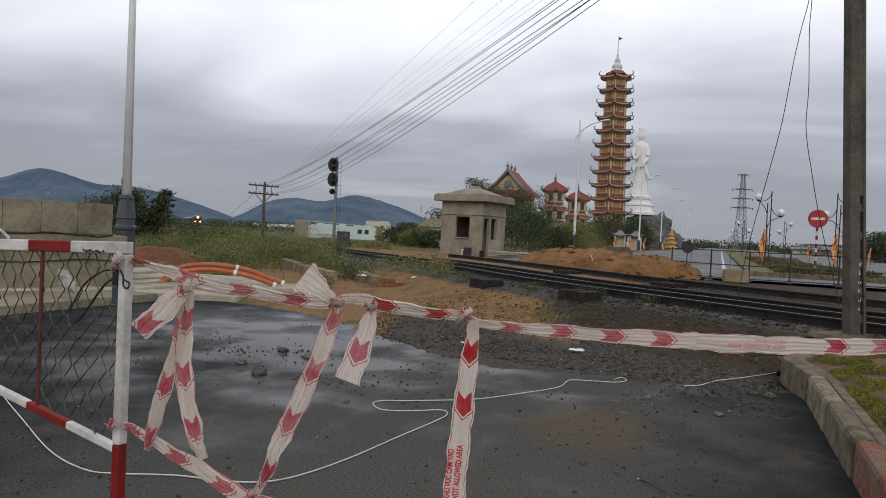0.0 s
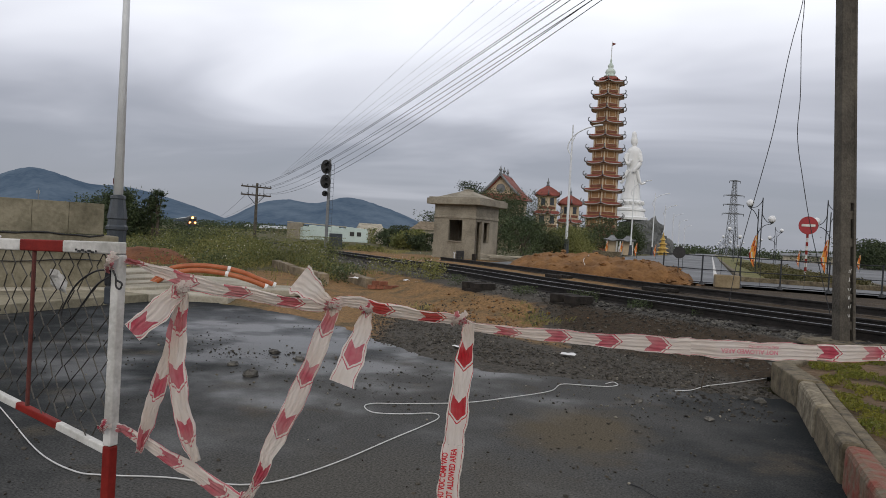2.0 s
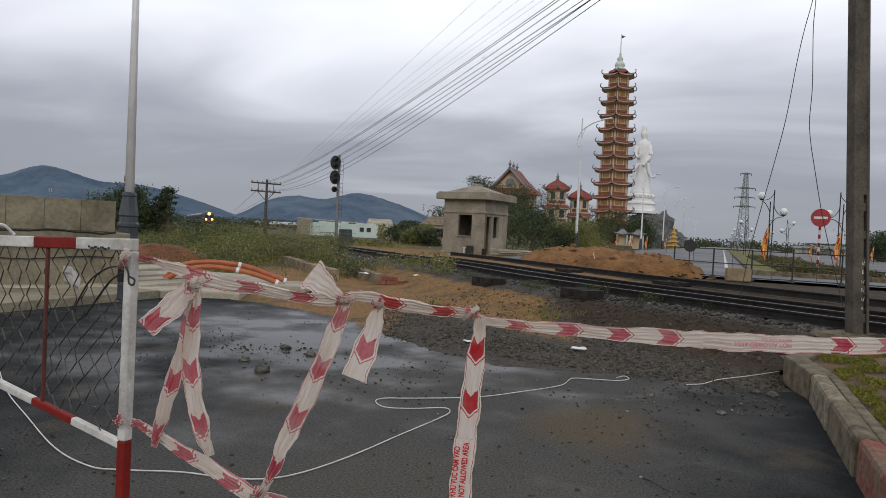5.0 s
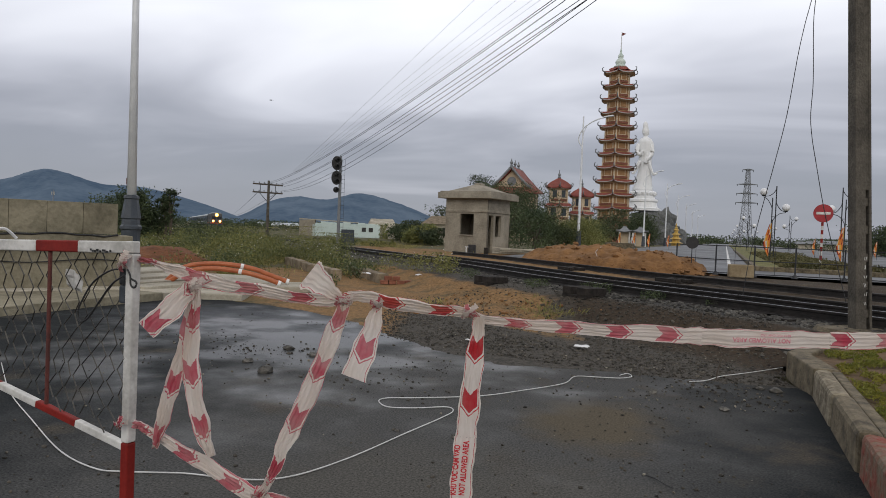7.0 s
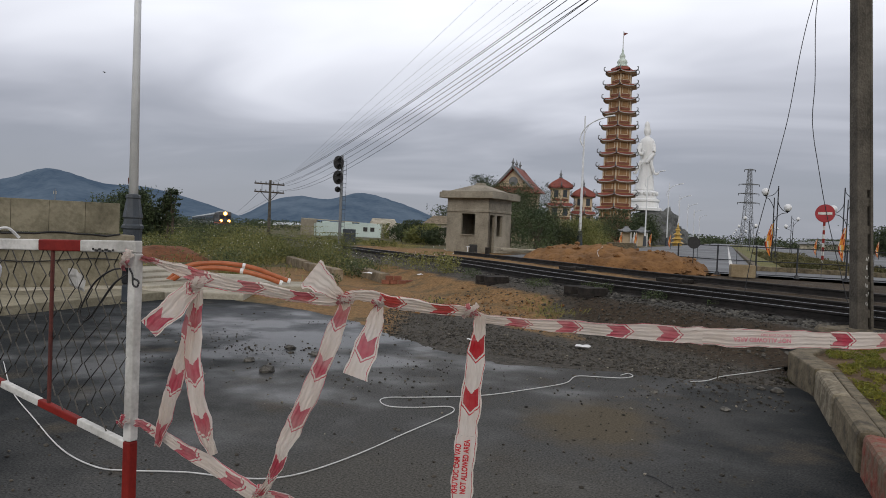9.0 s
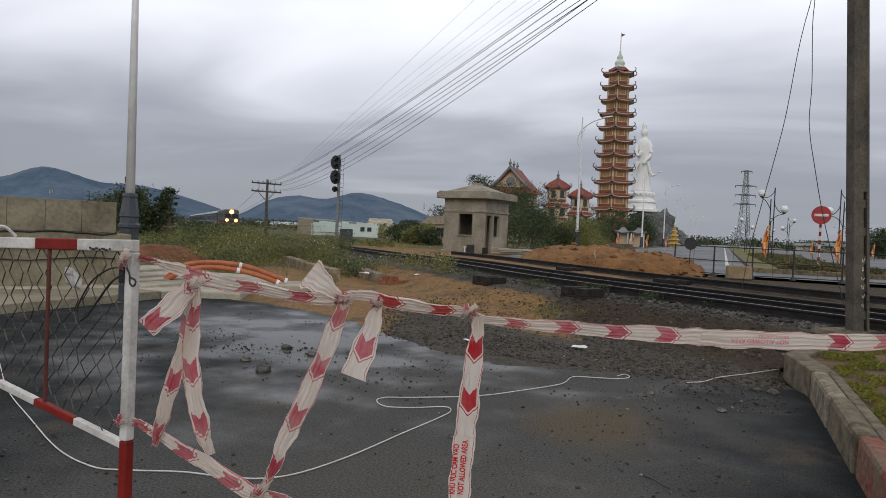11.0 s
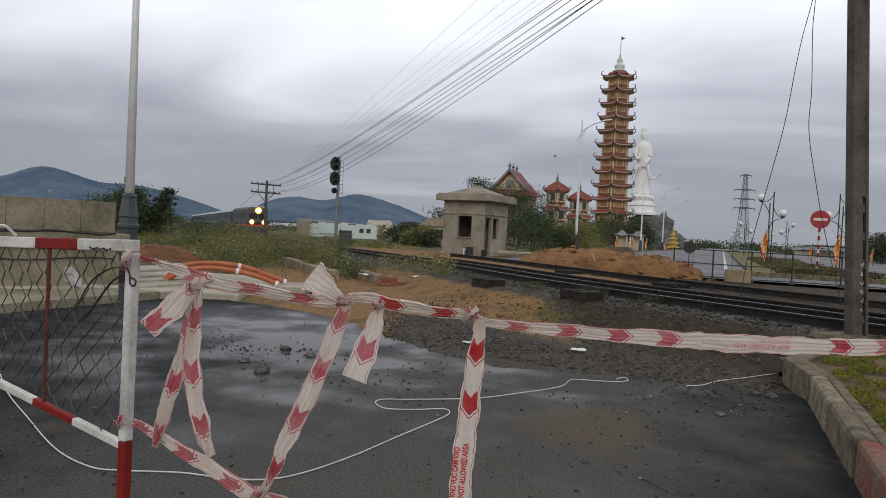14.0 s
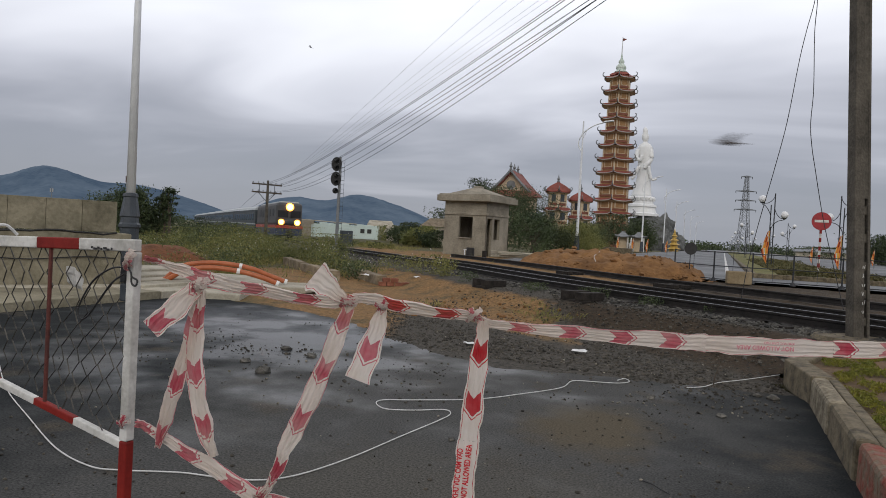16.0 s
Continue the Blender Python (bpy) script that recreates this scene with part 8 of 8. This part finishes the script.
def radio_mast():
    t = thing("radio_mast", "slim grey radio mast far behind the wall", "mast", Matrix.Translation(at(-168, 300)))
    bm = bmesh.new()
    tube(bm, [(0, 0, 0), (0, 0, 12.5)], 0.3, 6, 0.12)
    part("mast", bm, M["grey_orn"], t)
    bm = bmesh.new()
    for k in range(3):
        box(bm, 0.3, 0.3, 1.4, Matrix.Translation((0.55 * math.cos(k * 2.1), 0.55 * math.sin(k * 2.1), 10.2)))
    part("antenna", bm, M["pale_trim"], t)


radio_mast()
BIRDS = [swallow()]
BIRDS += [copy_thing(BIRDS[0], Matrix()) for _ in range(2)]
LOCO = locomotive()
COACH = coach()
COACHES = [COACH] + [copy_thing(COACH, Matrix()) for _ in range(8)]


# headlight of the train as it runs in: seconds and metres ahead of the standpoint
def front_run(t):
    d = 63.4 + 10.1 * (16.0 - t)
    return float(np.interp(d, LD, RUN))


def train_pose(s, length):
    """A vehicle with its front at s along the line, carried by its two bogies."""
    a, b = on_track(s + 2.6), on_track(s + length - 2.6)
    d = (a - b).normalized()
    m = d.to_track_quat("X", "Z").to_matrix().to_4x4()
    return Matrix.Translation(a + d * 2.6) @ m


SWAY = [  # seconds; sideways, up
    (0.0, -0.0003, -0.0019),
    (0.5, 0.0036, -0.0026),
    (1.0, 0.0061, -0.0025),
    (1.5, 0.0054, -0.0022),
    (2.0, 0.0040, -0.0026),
    (2.5, 0.0051, -0.0034),
    (3.0, 0.0052, -0.0025),
    (3.5, 0.0063, -0.0033),
    (4.0, 0.0063, -0.0031),
    (6.5, 0.0077, -0.0015),
    (7.0, -0.0005, -0.0015),
    (7.5, 0.0014, -0.0024),
    (8.0, 0.0017, -0.0003),
    (8.5, -0.0014, -0.0009),
    (9.0, 0.0000, 0.0000),
    (11.5, 0.0033, -0.0007),
    (12.0, 0.0028, -0.0025),
    (12.5, 0.0035, -0.0015),
    (13.0, 0.0048, -0.0018),
    (13.5, 0.0068, -0.0006),
    (14.0, 0.0073, -0.0025),
    (14.5, 0.0082, -0.0028),
    (15.0, 0.0082, -0.0017),
    (15.5, 0.0089, -0.0029),
    (16.0, 0.0126, -0.0029),
]

def fly(bird, rows):
    """Key a flight through points, nose forward."""
    P = [Vector(r[1:]) for r in rows]
    out = []
    for i, r in enumerate(rows):
        d = (P[min(i + 1, len(P) - 1)] - P[max(i - 1, 0)]).normalized()
        out.append((r[0], Matrix.Translation(P[i]) @ d.to_track_quat("X", "Z").to_matrix().to_4x4()))
    walk(bird, out)


def motions():
    times = [i * 1.0 for i in range(17)]
    walk(LOCO, [(t, train_pose(front_run(t), 15.0)) for t in times])
    # the tape stirs in the wind
    walk(TAPE, [(t, Matrix.Translation((u * math.cos(TURN), u * math.sin(TURN), v))) for t, u, v in SWAY])
    fly(BIRDS[0], [(0, 170.0, 76.0, 2.6), (8, 86.0, 41.0, 2.4), (15, 10.6, 9.8, 2.15), (15.9, 1.02, 5.84, 2.16), (16, -0.03, 5.41, 2.165)])
    fly(BIRDS[1], [(0, 62.0, 57.0, 3.0), (9, 18.3, 39.7, 2.9), (13, -1.9, 31.7, 3.4), (14.3, -8.46, 29.08, 5.65), (15.7, -15.53, 26.27, 8.51), (16, -17.03, 25.68, 9.12)])
    fly(BIRDS[2], [(0, 14.0, 49.0, 22.0), (5, -13.4, 38.0, 11.5), (6.3, -20.8, 35.0, 8.9), (7.1, -25.1, 33.1, 8.5), (8, -31.0, 30.8, 9.1), (8.5, -34.4, 29.6, 9.6), (8.7, -35.1, 30.0, 9.8), (8.9, -35.06, 30.6, 9.97), (9.2, -33.8, 31.2, 10.0), (10.5, -26.9, 32.7, 16.8), (16, 5.0, 42.0, 45.0)])
    for k, c in enumerate(COACHES):
        walk(c, [(t, train_pose(front_run(t) + 15.6 + 19.6 * k, 19.0)) for t in times])


pagoda()
temple()
statue()
ridge("mountain_range", [(-1900, 60), (-1700, 100), (-1560, 130), (-1421, 167), (-1230, 122), (-1100, 118), (-970, 94), (-837, 58), (-740, 26), (-680, 4)], 2500, "wooded mountain painted in haze blue under low cloud", 1)
ridge("mountain_range_far", [(-830, 8), (-725, 30), (-620, 85), (-524, 105), (-420, 98), (-300, 125), (-180, 100), (-84, 68), (20, 24), (75, 4)], 2900, "long wooded mountain painted in haze blue with cloud on its top", 5)
houses()
trees()
weeds()
cable_on_road()
hanging_bulb()
loose_things()
motions()
